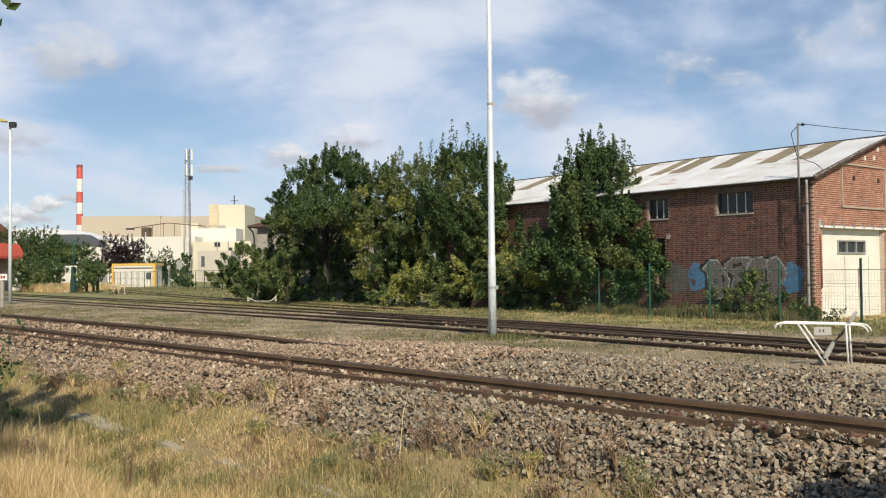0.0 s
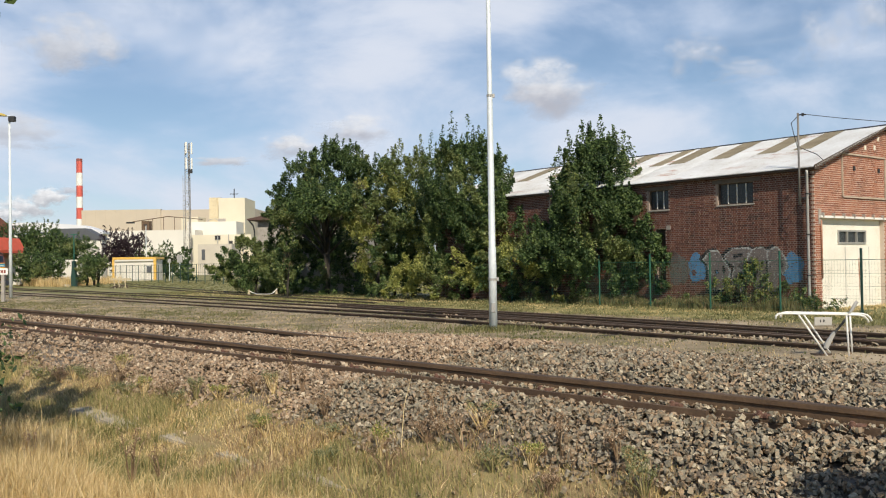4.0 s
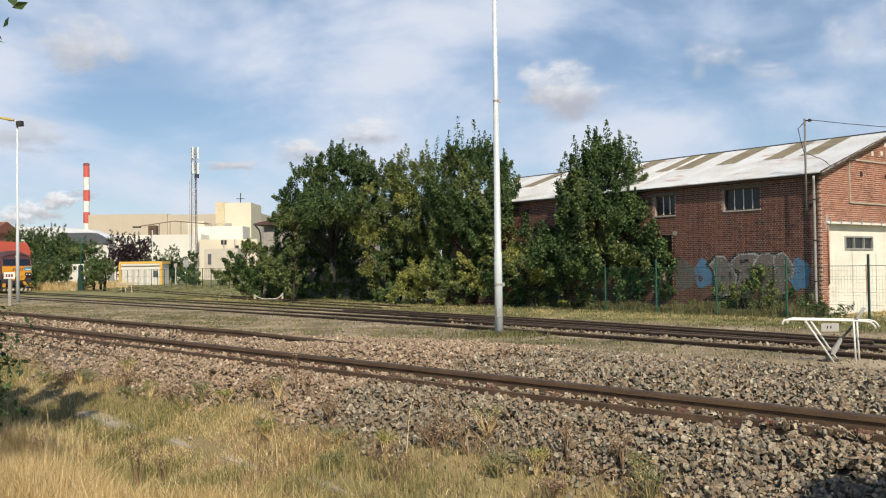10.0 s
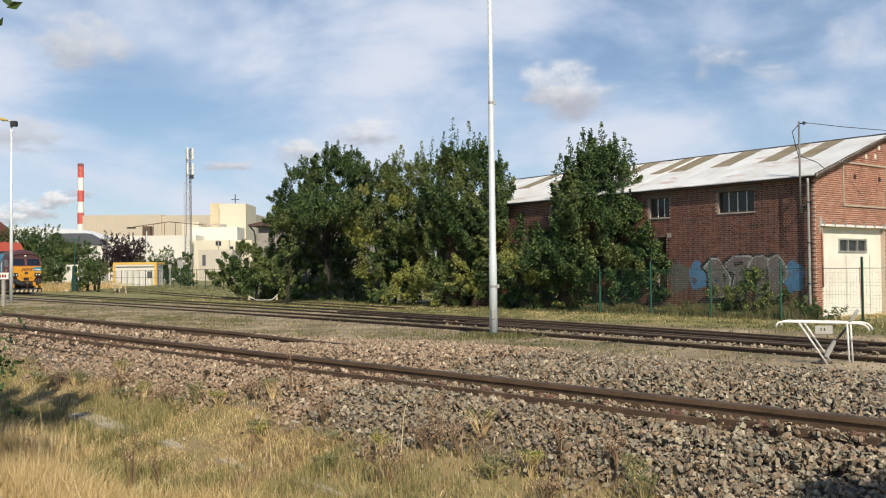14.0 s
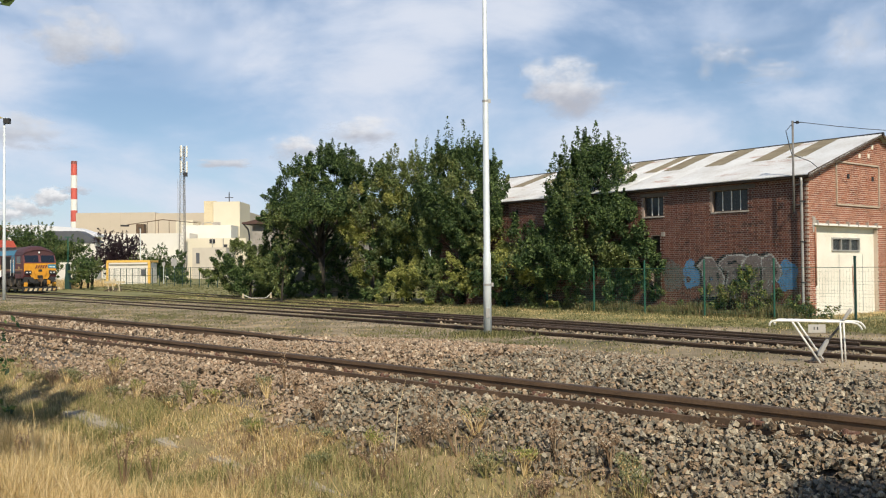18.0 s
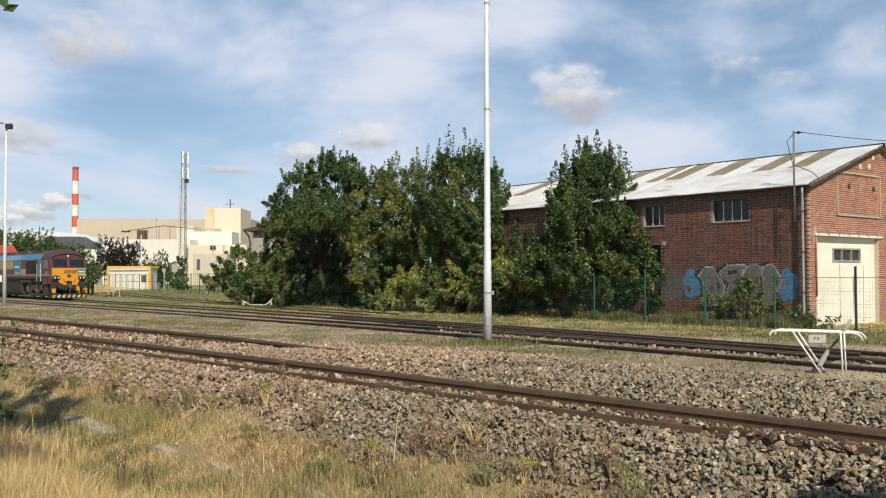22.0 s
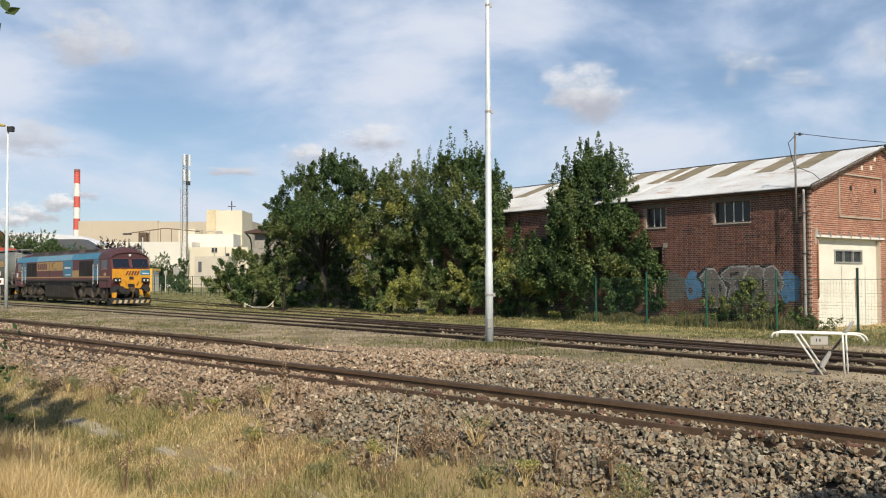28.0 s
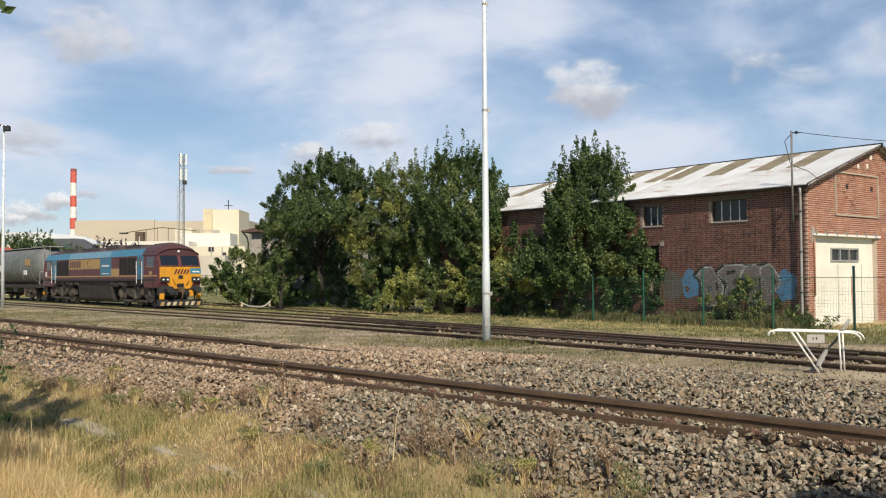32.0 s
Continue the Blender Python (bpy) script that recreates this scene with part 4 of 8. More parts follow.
M["dark_green"] = plain("dark_green_paint", (0.015, 0.05, 0.04), 0.5)


def fence():
    base = Vector((11.7, 30.2, 0))
    a = radians(SHED_A)
    wdir = Vector((-math.sin(a), math.cos(a), 0))
    t = thing("mesh_fence", "green wire mesh fence along the shed", "fence", pose(11.7, 30.2, 0, 0, 0, SHED_A))
    ks = [-7.4, -4.8, -2.19, 0.53, 3.3, 6.0, 8.58, 11.24, 13.8]
    bm = bmesh.new()
    tube(bm, [(0, 0, -0.1), (0, 0, 1.98)], 0.035, 8)
    tube(bm, [(0, 0, 1.98), (0, 0, 2.0)], 0.042, 8)
    me = finish(bm, "post", M["green_paint"])
    for k in ks:
        if k == -2.19:
            continue
        ob = new("post", me)
        ob.parent = t
        ob.location = (0, k, 0.06 if k > -2 else 0.1)
    bm = bmesh.new()
    box(bm, -0.03, 0.03, -2.3, -2.24, 0.0, 2.1)
    part("post", bm, M["dark_green"], t, "taller dark green post")
    for a0, a1 in zip(ks, ks[1:]):
        bm = bmesh.new()
        for z in (0.15, 0.5, 0.9, 1.3, 1.74):
            r = 0.012 if z == 1.74 else 0.004
            tube(bm, [(0, a0, z), (0, a1, z)], r, 4, cap=False)
        u = a0 + 0.1
        while u < a1:
            tube(bm, [(0, u, 0.1), (0, u, 1.74)], 0.002, 3, cap=False)
            u += 0.1
        z = 0.2
        while z < 1.7:
            tube(bm, [(0, a0, z), (0, a1, z)], 0.002, 3, cap=False)
            z += 0.2
        part("mesh_panel", bm, M["green_paint"], t, "thin green wire mesh")


fence()


def lever_guard():
    t = thing("lever_guard", "white tubular guard round a points lever with a small plate", "railing", pose(7.0, 16.75, 0.0))
    # two hooped tubes side by side, each on a slanted and an upright leg
    for dy, dx in ((0.0, 0.0), (0.35, 0.22)):
        bm = bmesh.new()
        tube(bm, [(-0.875 + dx, dy, 0.71), (-0.868 + dx, dy, 0.765), (-0.83 + dx, dy, 0.8), (-0.77 + dx, dy, 0.812), (0.4 + dx, dy, 0.775), (0.66 + dx, dy, 0.762), (0.76 + dx, dy, 0.735), (0.82 + dx, dy, 0.68), (0.845 + dx, dy, 0.62)], 0.0185, 10)
        part("top_rail", bm, M["white_paint"], t, smooth=True)
        bm = bmesh.new()
        tube(bm, [(-0.46 + dx, dy, 0.8), (0.1 + dx, dy, -0.05)], 0.0175, 8)
        part("leg", bm, M["white_paint"], t, smooth=True)
        bm = bmesh.new()
        tube(bm, [(0.435 + dx, dy, 0.77), (0.467 + dx, dy, -0.05)], 0.0175, 8)
        part("leg", bm, M["white_paint"], t, smooth=True)
    bm = bmesh.new()
    box(bm, -0.175, 0.15, -0.04, -0.026, 0.58, 0.735)
    pl = part("plate", bm, M["dull_plate"], t, "small grey-white plate with faint marks", bevel=0.004)
    bm = bmesh.new()
    box(bm, -0.075, -0.055, -0.044, -0.041, 0.64, 0.69)
    box(bm, -0.015, 0.01, -0.044, -0.041, 0.64, 0.69)
    part("mark", bm, M["dark_iron"], pl)
    lv = thing("points_lever", "grey steel points lever leaning over its weight", "lever", pose(7.0, 16.95, 0.0))
    bm = bmesh.new()
    tube(bm, [(0.02, 0, 0.03), (0.2, 0, 0.32), (0.45, 0, 0.6), (0.6, 0, 0.8)], [0.03, 0.026, 0.022, 0.02], 8)
    part("arm", bm, M["dark_iron"], lv)
    bm = bmesh.new()
    prism(bm, [(0.07, 0.13), (0.15, 0.12), (0.3, 0.4), (0.28, 0.46), (0.24, 0.42), (0.1, 0.22)], "y", -0.045, 0.03)
    part("weight", bm, M["zinc"], lv, "flat grey counterweight", bevel=0.015)
    bm = bmesh.new()
    box(bm, -0.12, 0.2, -0.12, 0.16, -0.02, 0.035)
    part("base", bm, M["siding_rust"], lv, "rusty base box", bevel=0.012)
    bm = bmesh.new()
    tube(bm, [(0.58, 0, 0.78), (0.66, 0, 0.9), (0.73, 0, 1.0)], [0.024, 0.034, 0.03], 8)
    part("grip", bm, M["zinc"], lv, "worn grey grip")


M["dull_plate"] = plain("dull_plate", (0.42, 0.4, 0.36), 0.6)
M["dark_red"] = plain("dark_red_paint", (0.22, 0.04, 0.03), 0.5)
lever_guard()


def number_post():
    t = thing("track_sign", "wooden post with a small white plate", "sign", pose(-25.0, 51.3, 0))
    bm = bmesh.new()
    box(bm, -0.09, 0.09, -0.08, 0.08, -0.1, 1.75)
    part("post", bm, M["concrete"], t, "pale weathered post", bevel=0.01)
    bm = bmesh.new()
    box(bm, -0.32, 0.32, -0.11, -0.085, 1.55, 1.92)
    pl = part("plate", bm, M["white_paint"], t, bevel=0.004)
    for x in (-0.2, -0.05, 0.1):
        bm = bmesh.new()
        box(bm, x, x + 0.1, -0.118, -0.112, 1.65, 1.82)
        part("mark", bm, M["dark_red"], pl, "red mark")


number_post()


# ---- verge and yard grass ----
def to_world(p, s):
    c, d = math.cos(radians(43.4)), math.sin(radians(43.4))
    return p * c - s * d, p * d + s * c


def seen_strip(n, p0, p1, s0, s1):
    p, s = rng.uniform(p0, p1, n), rng.uniform(s0, s1, n)
    x, y = to_world(p, s)
    return p, s, x, y


def lumpy(x, y, f, seed=0.0):
    return 0.5 + 0.25 * (np.sin(x * f + seed) + np.sin(y * f * 1.3 + x * f * 0.5 + seed * 2)) * 0.7 + 0.15 * np.sin(x * f * 3.1 - y * f * 2.7 + seed)


def verge_grass():
    def lay(name, label, n, p1, height, width, mat, weight, lean):
        p, s, x, y = seen_strip(n, 0.8, p1, 1.5, 20)
        w = weight(p, s, x, y) * np.where((np.abs(p - 3.84) < 0.14) & (s > 8.5) & (s < 9.9), 0.3, np.where((np.abs(p - 3.87) < 0.12) & (np.sin(s * 5.2) > 0.2), 0.45, 1.0))
        keep = (rng.uniform(0, 1, n) < w) & (y > 4.5) & (np.abs(x) < 0.56 * y + 0.6)
        p, x, y, s = p[keep], x[keep], y[keep], s[keep]
        h = height(p, s, x, y) if callable(height) else np.full(len(p), height)
        me = blades_mesh(name, np.stack([x, y, ground_z(p) - 0.01], 1), h, width, M[mat], lean)
        tagged(new(name, me), label, "grass", kind="stuff")
    fade = lambda p, s: np.clip((verge_edge(s) + 0.1 - p) / 0.5, 0.0, 1)
    # tall straw stands on the low ground away from the line; a short turf covers the trough and the bank's foot
    tall = lambda p, s: np.clip((3.12 + 0.28 * np.sin(s * 1.7) + 0.12 * np.sin(s * 5.1) - p) / 0.5, 0.0, 1)
    damp = lambda x, y: np.clip(lumpy(x, y, 2.1, 2.0) * 2.4 - 0.7, 0.0, 1)
    lay("straw_grass", "tall dry straw-coloured grass", 210000, 3.9, lambda p, s, x, y: 0.09 + 0.34 * tall(p, s) * (0.45 + 0.7 * lumpy(x, y, 3.1, 4.0)), 0.0065, "straw", lambda p, s, x, y: tall(p, s) * np.clip(lumpy(x, y, 2.7, 1.0) * 1.7, 0.3, 1), 0.42)
    lay("dry_turf", "short dry turf", 190000, 5.0, lambda p, s, x, y: 0.035 + 0.06 * lumpy(x, y, 4.3, 1.0), 0.006, "straw", lambda p, s, x, y: fade(p, s) * np.clip(1.15 - damp(x, y), 0.25, 1), 0.9)
    lay("green_grass", "short green and yellow grass", 230000, 5.0, lambda p, s, x, y: 0.05 + 0.11 * damp(x, y) * np.clip((4.5 - p) / 0.5, 0.25, 1), 0.006, "grass_green", lambda p, s, x, y: fade(p - 0.05, s) * (1 - 0.75 * tall(p, s)) * np.clip((s - 3.2) / 3.0, 0.25, 1) * np.clip(damp(x, y) + 0.18, 0, 1), 0.6)
    lay("brown_weeds", "brown withered weeds", 110000, 5.2, lambda p, s, x, y: 0.06 + 0.1 * lumpy(x, y, 5.0, 3.0), 0.006, "straw_brown", lambda p, s, x, y: np.clip((verge_edge(s) + 0.2 - p) / 0.6, 0, 1) * np.clip(lumpy(x, y, 2.6, 5.0) * 2.2 - 1.0 + np.clip((6.5 - s) * 0.4, 0, 0.7), 0, 1), 0.5)
    lay("tall_stalks", "tall single dry stalks", 1500, 4.3, 0.58, 0.006, "straw", lambda p, s, x, y: fade(p, s) * (0.06 + 0.94 * tall(p, s)), 0.28)


verge_grass()


def weed_clump(name, label, x, y, h, spread, n, mat, leaf_mat=None, leaf=0.02):
    """A dried weed: forked stalks with small seed heads or leaves."""
    p = x * math.cos(radians(43.4)) + y * math.sin(radians(43.4))
    z0 = float(ground_z(p))
    t = thing(name, label, "weed", pose(x, y, z0))
    bm = bmesh.new()
    ends = []
    for k in range(n):
        a, r = random.uniform(0, 6.28), spread * random.uniform(0.3, 1)
        top = Vector((math.cos(a) * r, math.sin(a) * r, h * random.uniform(0.6, 1)))
        mid = top * 0.5 + Vector((random.uniform(-0.02, 0.02), random.uniform(-0.02, 0.02), h * 0.08))
        tube(bm, [(0, 0, -0.02), mid, top], [0.005, 0.004, 0.002], 4, cap=False)
        for f in (0.55, 0.7, 0.85, 1.0):
            q = mid.lerp(top, f)
            side = q + Vector((random.uniform(-1, 1), random.uniform(-1, 1), 0.8)) * spread * 0.25
            tube(bm, [q, side], 0.002, 3, cap=False)
            ends += [np.array(side) + rng.normal(0, 0.012, 3) for _ in range(5)]
    tagged(part("stalk_tuft", bm, M[mat], t), kind="stuff")
    tagged(part_np("seed_head", leaves_mesh("seed_head", np.array(ends), leaf, M[leaf_mat or mat]), t), kind="stuff")


random.seed(11)
M["leaf_sage"] = material("sage_leaf", [(0.12, 0.14, 0.065), (0.22, 0.235, 0.115), (0.34, 0.34, 0.18)], 0.7, scale=0.8, fine=5, bump=0, island=0.6, transmit=0.2)
M["seed_pink"] = material("faded_seed_head", [(0.20, 0.125, 0.07), (0.36, 0.245, 0.15), (0.54, 0.42, 0.29)], 0.8, scale=0.8, fine=5, bump=0, island=0.8, transmit=0.15)
for x, y, h, sp, n in ((-2.38, 6.84, 0.42, 0.13, 8), (-2.2, 6.98, 0.3, 0.1, 6), (-0.04, 6.6, 0.4, 0.17, 8), (-0.42, 6.35, 0.24, 0.16, 9), (0.12, 6.35, 0.26, 0.2, 9), (-1.45, 8.5, 0.36, 0.09, 7), (-1.3, 8.25, 0.3, 0.1, 7), (0.75, 5.95, 0.2, 0.14, 8), (1.05, 5.6, 0.22, 0.12, 8), (-3.2, 7.0, 0.45, 0.1, 7)):
    weed_clump("dry_weed", "dry brown weed with faded seed heads", x, y, h, sp, n, "straw_brown", "seed_pink", 0.016)
for k in range(30):
    s_at = 2.9 + k * 0.33 + random.uniform(-0.12, 0.12)
    p_at = verge_edge(s_at) - 0.18 + random.uniform(-0.3, 0.14)
    wx, wy = to_world(float(p_at), s_at)
    mt, lm = (("grass_green", "leaf_sage"), ("straw", "leaf_sage"), ("straw_brown", "seed_pink"), ("straw", "leaf_yellow"))[k % 4]
    weed_clump("verge_weed", "soft grey-green weed at the edge of the ballast" if lm == "leaf_sage" else "withered pinkish weed at the edge of the ballast" if lm == "seed_pink" else "yellowing weed at the edge of the ballast", wx, wy, random.uniform(0.1, 0.22), random.uniform(0.08, 0.15), 16, mt, lm, 0.014)


M["lid_concrete"] = material("bleached_concrete", [(0.22, 0.19, 0.14), (0.38, 0.335, 0.26), (0.52, 0.47, 0.37)], 0.9, scale=5, fine=40)


def trough_lids():
    for p_mid, s_mid, L, up, turn in ((3.84, 9.15, 1.3, 0.0, 0.0), (3.9, 7.35, 0.95, -0.042, 1.5), (3.86, 6.3, 0.95, -0.043, -1.0), (3.9, 5.2, 0.95, -0.04, 1.0)):
        x, y = to_world(p_mid, s_mid)
        a = 43.4 + turn
        bm = bmesh.new()
        box(bm, -0.12, 0.12, -L / 2, L / 2, -0.06, 0.04)
        ob = part("cable_trough_lid", bm, M["lid_concrete"], bevel=0.012)
        p = x * math.cos(radians(43.4)) + y * math.sin(radians(43.4))
        ob.matrix_basis = pose(x, y, float(ground_z(p)) + up, 2, 1, a)
        tagged(ob, "half-buried pale concrete trough lid", "slab", group="trough lids")


trough_lids()


def yard_grass():
    def lay(name, label, n, p0, p1, s0, s1, height, width, mat, weight, lean=0.5):
        k = 12
        p, s, x, y = seen_strip(n // k, p0, p1, s0, s1)
        p, s = np.repeat(p, k) + rng.normal(0, 0.09, n // k * k), np.repeat(s, k) + rng.normal(0, 0.09, n // k * k)
        n = len(p)
        x, y = to_world(p, s)
        keep = (rng.uniform(0, 1, n) < weight(p, s, x, y)) & (np.abs(x) < 0.56 * y + 1) & (y > 14)
        for which in ("A", "B"):
            d = np.abs(x - centre(which, y)) * 0.8
            keep &= (np.abs(d - 0.75) > 0.12) & ((d > 1.3) | (rng.uniform(0, 1, n) < 0.3))
        x, y = x[keep], y[keep]
        me = blades_mesh(name, np.stack([x, y, np.full(len(x), -0.01)], 1), height, width, M[mat], lean)
        tagged(new(name, me), label, "grass", kind="stuff")
    band = lambda x, y: np.clip(lumpy(x, y, 0.6, 1.0) * 1.6 + lumpy(x, y, 1.9, 4.0) * 1.4 - 1.0, 0.06, 1)
    def strip(p):
        w = p + 0.5 * np.sin(p * 3.1) + rng.normal(0, 0.5, len(p))
        return np.where(w < 12.0, 0.3, np.where(w < 18.0, 1.0, np.where(w < 20.6, 0.3, np.where(w < 24.5, 0.4, 0.9))))
    lay("yard_grass", "low green grass between the sidings", 250000, 11.2, 34, -12, 62, 0.085, 0.03, "yard_green", lambda p, s, x, y: band(x, y) * strip(p))
    lay("yard_straw", "low dry grass between the sidings", 160000, 11.4, 34, -12, 62, 0.07, 0.016, "straw", lambda p, s, x, y: np.clip(0.9 - band(x, y), 0.05, 0.5) * strip(p))
    lay("fence_grass", "long green grass under the fence and trees", 40000, 24, 36, -2, 48, 0.17, 0.022, "yard_green", lambda p, s, x, y: np.clip(1 - np.abs(x - (11.2 - 0.80 * (y - 30.2))) / 1.8, 0, 1), 0.4)
    lay("fence_straw", "dry grass strip along the fence", 40000, 20, 36, -6, 48, 0.11, 0.011, "straw", lambda p, s, x, y: np.clip(1 - np.abs(x - (9.8 - 0.80 * (y - 30.2))) / 1.3, 0, 0.8), 0.4)
    lay("far_grass", "mown green grass beyond the sidings", 24000, 34, 60, 50, 110, 0.11, 0.055, "yard_green", lambda p, s, x, y: np.full(len(x), 0.8))
    lay("far_straw", "tall dry grass along the line", 90000, 34, 62, 66, 105, 0.95, 0.03, "straw", lambda p, s, x, y: np.where((x < -38) & (y > 88), 0.9, 0.0), 0.25)



def wall_grass():
    """Rough grass and weeds between the fence and the brick wall."""
    for name, label, n, h, w, mt in (("wall_grass", "rough green grass at the foot of the brick wall", 12000, 0.45, 0.022, "yard_green"), ("wall_straw", "withered stalks at the foot of the brick wall", 2200, 0.45, 0.016, "straw_brown"), ("gable_grass", "dry grass before the cream doors", 900, 0.2, 0.02, "straw")):
        u = rng.uniform(-1.3, -0.08, n)
        v = rng.uniform(-0.2, 13.0, n)
        if name == "gable_grass":
            u, v = rng.uniform(-0.2, 6, n), rng.uniform(-1.2, -0.1, n)
        lump = 0.45 + 0.75 * np.abs(np.sin(v * 1.9) * np.sin(v * 0.83 + 1))
        pts = np.stack([u, v, np.full(n, -0.02)], 1)
        ob = new(name, blades_mesh(name, pts, h * lump, w, M[mt], 0.35))
        ob.matrix_basis = SHED
        tagged(ob, label, "grass", kind="stuff")


def mast_tuft():
    n = 1500
    a, r = rng.uniform(0, 6.28, n), np.abs(rng.normal(0, 0.55, n))
    pts = np.stack([1.31 + r * np.cos(a) * 1.5, 24.33 + r * np.sin(a), np.full(n, -0.01)], 1)
    tagged(new("mast_grass", blades_mesh("mast_grass", pts, 0.16, 0.025, M["yard_green"], 0.5)), "fresh green grass round the foot of the mast", "grass", kind="stuff")


yard_grass()
wall_grass()
mast_tuft()


def yard_oddments():
    # rubble heap between the sidings, worn buffer posts, an old frame in the grass, an oil stain lump
    me = stones_mesh("rubble", np.stack([rng.normal(0.1, 0.22, 40), rng.normal(31.4, 0.4, 40), rng.uniform(0.0, 0.05, 40)], 1), 0.07, M["stone_brown"])
    tagged(new("rubble", me), "small scatter of pale rubble between rails", "rubble", kind="stuff")
    me = stones_mesh("gravel_strip", np.stack([rng.normal(0, 0.35, 700) + 4.6 - np.linspace(-1, 1, 700) * 4.2, 24.2 + np.linspace(-1, 1, 700) * 6.0, rng.uniform(0.0, 0.04, 700)], 1), 0.09, M["stone"])
    tagged(new("gravel_strip", me), "strip of pale gravel beside the rail", "gravel", kind="stuff")
    a, r = rng.uniform(0, 6.28, 160), np.sqrt(rng.uniform(0, 1, 160))
    me = stones_mesh("oiled_stones", np.stack([1.12 + r * np.cos(a) * 0.15, 10.85 + r * np.sin(a) * 0.4, rng.uniform(0.785, 0.815, 160)], 1), 0.036, M["oil_stone"])
    tagged(new("oiled_stones", me), "patch of oil-blackened ballast stones", "ballast", kind="stuff")
    p, q, x, y = seen_strip(5000, 11.3, 24, -4, 60)
    keep = (np.abs(x) < 0.56 * y + 1) & (rng.uniform(0, 1, 5000) < np.clip(1.2 - lumpy(x, y, 0.45, 1.0) * 1.3, 0.1, 1))
    me = stones_mesh("yard_gravel", np.stack([x[keep], y[keep], rng.uniform(-0.01, 0.02, keep.sum())], 1), 0.055, M["stone"])
    tagged(new("yard_gravel", me), "scattered gravel of the yard", "gravel", kind="stuff")
    p, q, x, y = seen_strip(36000, 8.8, 20.0, -6, 34)
    keep = (np.abs(x) < 0.54 * y + 0.5) & (rng.uniform(0, 1, 36000) < np.clip((14.5 - p) / 3.5, 0.22 * lumpy(x, y, 0.7, 3.0), 1))
    me = stones_mesh("pebbles", np.stack([x[keep], y[keep], ground_z(p[keep]) + rng.uniform(0, 0.02, keep.sum())], 1), 0.045, M["stone"])
    tagged(new("pebbles", me), "pebbles strewn at the foot of the ballast", "gravel", kind="stuff")
    t = thing("rail_stop", "pale bent rail stop in the grass", "rail stop", pose(-11.1, 55.6, 0.04) @ Matrix.Diagonal((1.0, 1.0, 0.62, 1.0)))
    bm = bmesh.new()
    tube(bm, [(-0.95, 0, 0.5), (-0.7, 0, 0.25), (-0.4, 0, 0.08), (0.4, 0, 0.06), (0.6, 0, 0.2), (0.85, 0, 0.62)], 0.035, 6)
    part("bar", bm, M["white_paint"], t)
    for x in (-0.9, 0.8):
        bm = bmesh.new()
        prism(bm, [(x - 0.07, 0), (x + 0.08, 0), (x + 0.04, 0.5), (x - 0.02, 0.52)], "y", -0.08, 0.08)
        part("shoe", bm, M["straw_wood"], t, "pale worn shoe")
    f = thing("trestle", "old pale timber trestle in the grass", "trestle", pose(-28.6, 80, 0))
    bm = bmesh.new()
    box(bm, -0.9, 0.9, -0.1, 0.1, 0.75, 0.9)
    part("beam", bm, M["straw_wood"], f)
    for x in (-0.6, -0.2, 0.35):
        bm = bmesh.new()
        tube(bm, [(x, 0, 0.8), (x + 0.15, -0.1, -0.05)], 0.05, 5)
        part("leg", bm, M["straw_wood"], f)
    bm = bmesh.new()
    for k in range(9):
        a = rng.uniform(-1, 1, 2)
        tube(bm, [(a[0] * 0.9, a[1] * 0.4, 0.05), (a[0] * 0.5 + 0.2, a[1] * 0.2, 0.3)], 0.05, 5)
    tagged(part("old_sticks", bm, M["sleeper"], f, "heap of dark sticks"), kind="stuff")


M["oil_stone"] = material("oily_stone", [(0.03, 0.028, 0.027), (0.075, 0.068, 0.06)], 0.6, scale=14, fine=60)
M["straw_wood"] = plain("bleached_wood", (0.50, 0.42, 0.28), 0.8)
yard_oddments()


# ---- trees and shrubs: x, y, height and radius of their masses ----
DARK_TREE = [
    (-9.90, 56.50, 4.60, 1.30),
    (-7.14, 55.33, 7.98, 1.18),
    (-5.65, 55.00, 7.86, 1.10),
    (-8.61, 56.10, 7.39, 1.05),
    (-3.84, 54.56, 7.03, 1.09),
    (-6.12, 53.35, 7.09, 1.60),
    (-7.40, 53.35, 5.63, 1.67),
    (-4.77, 55.00, 6.19, 1.51),
    (-9.20, 56.10, 5.08, 1.40),
    (-9.88, 56.65, 6.32, 0.85),
    (-10.67, 57.20, 4.87, 0.68),
    (-8.33, 59.40, 3.89, 1.87),
    (-4.51, 54.45, 4.59, 1.54),
    (-8.00, 52.80, 5.24, 0.83),
    (-7.01, 52.80, 5.01, 0.77),
    (-6.07, 52.80, 5.15, 0.83),
    (-7.19, 49.80, 5.07, 0.87),
    (-6.11, 49.60, 5.17, 0.87),
    (-5.20, 49.80, 5.04, 0.68),
    (-7.98, 50.60, 4.82, 0.63),
]
LEFT_SHRUB = [
    (-13.04, 58.86, 1.95, 1.66),
    (-14.66, 61.04, 1.66, 1.07),
    (-11.12, 57.77, 2.67, 1.30),
    (-10.07, 56.68, 1.57, 1.70),
    (-11.89, 57.77, 0.78, 1.37),
]
CREEPER = [
    (-4.14, 50.40, 4.31, 1.23),
    (-3.73, 49.88, 3.34, 1.37),
    (-4.00, 49.88, 1.66, 1.25),
    (-5.12, 50.93, 5.56, 0.83),
    (-3.22, 49.88, 4.66, 0.93),
    (-3.86, 48.60, 4.31, 0.65),
    (-2.04, 48.20, 3.21, 0.55),
    (-4.49, 49.00, 5.87, 0.55),
    (-1.96, 48.60, 5.96, 0.45),
]
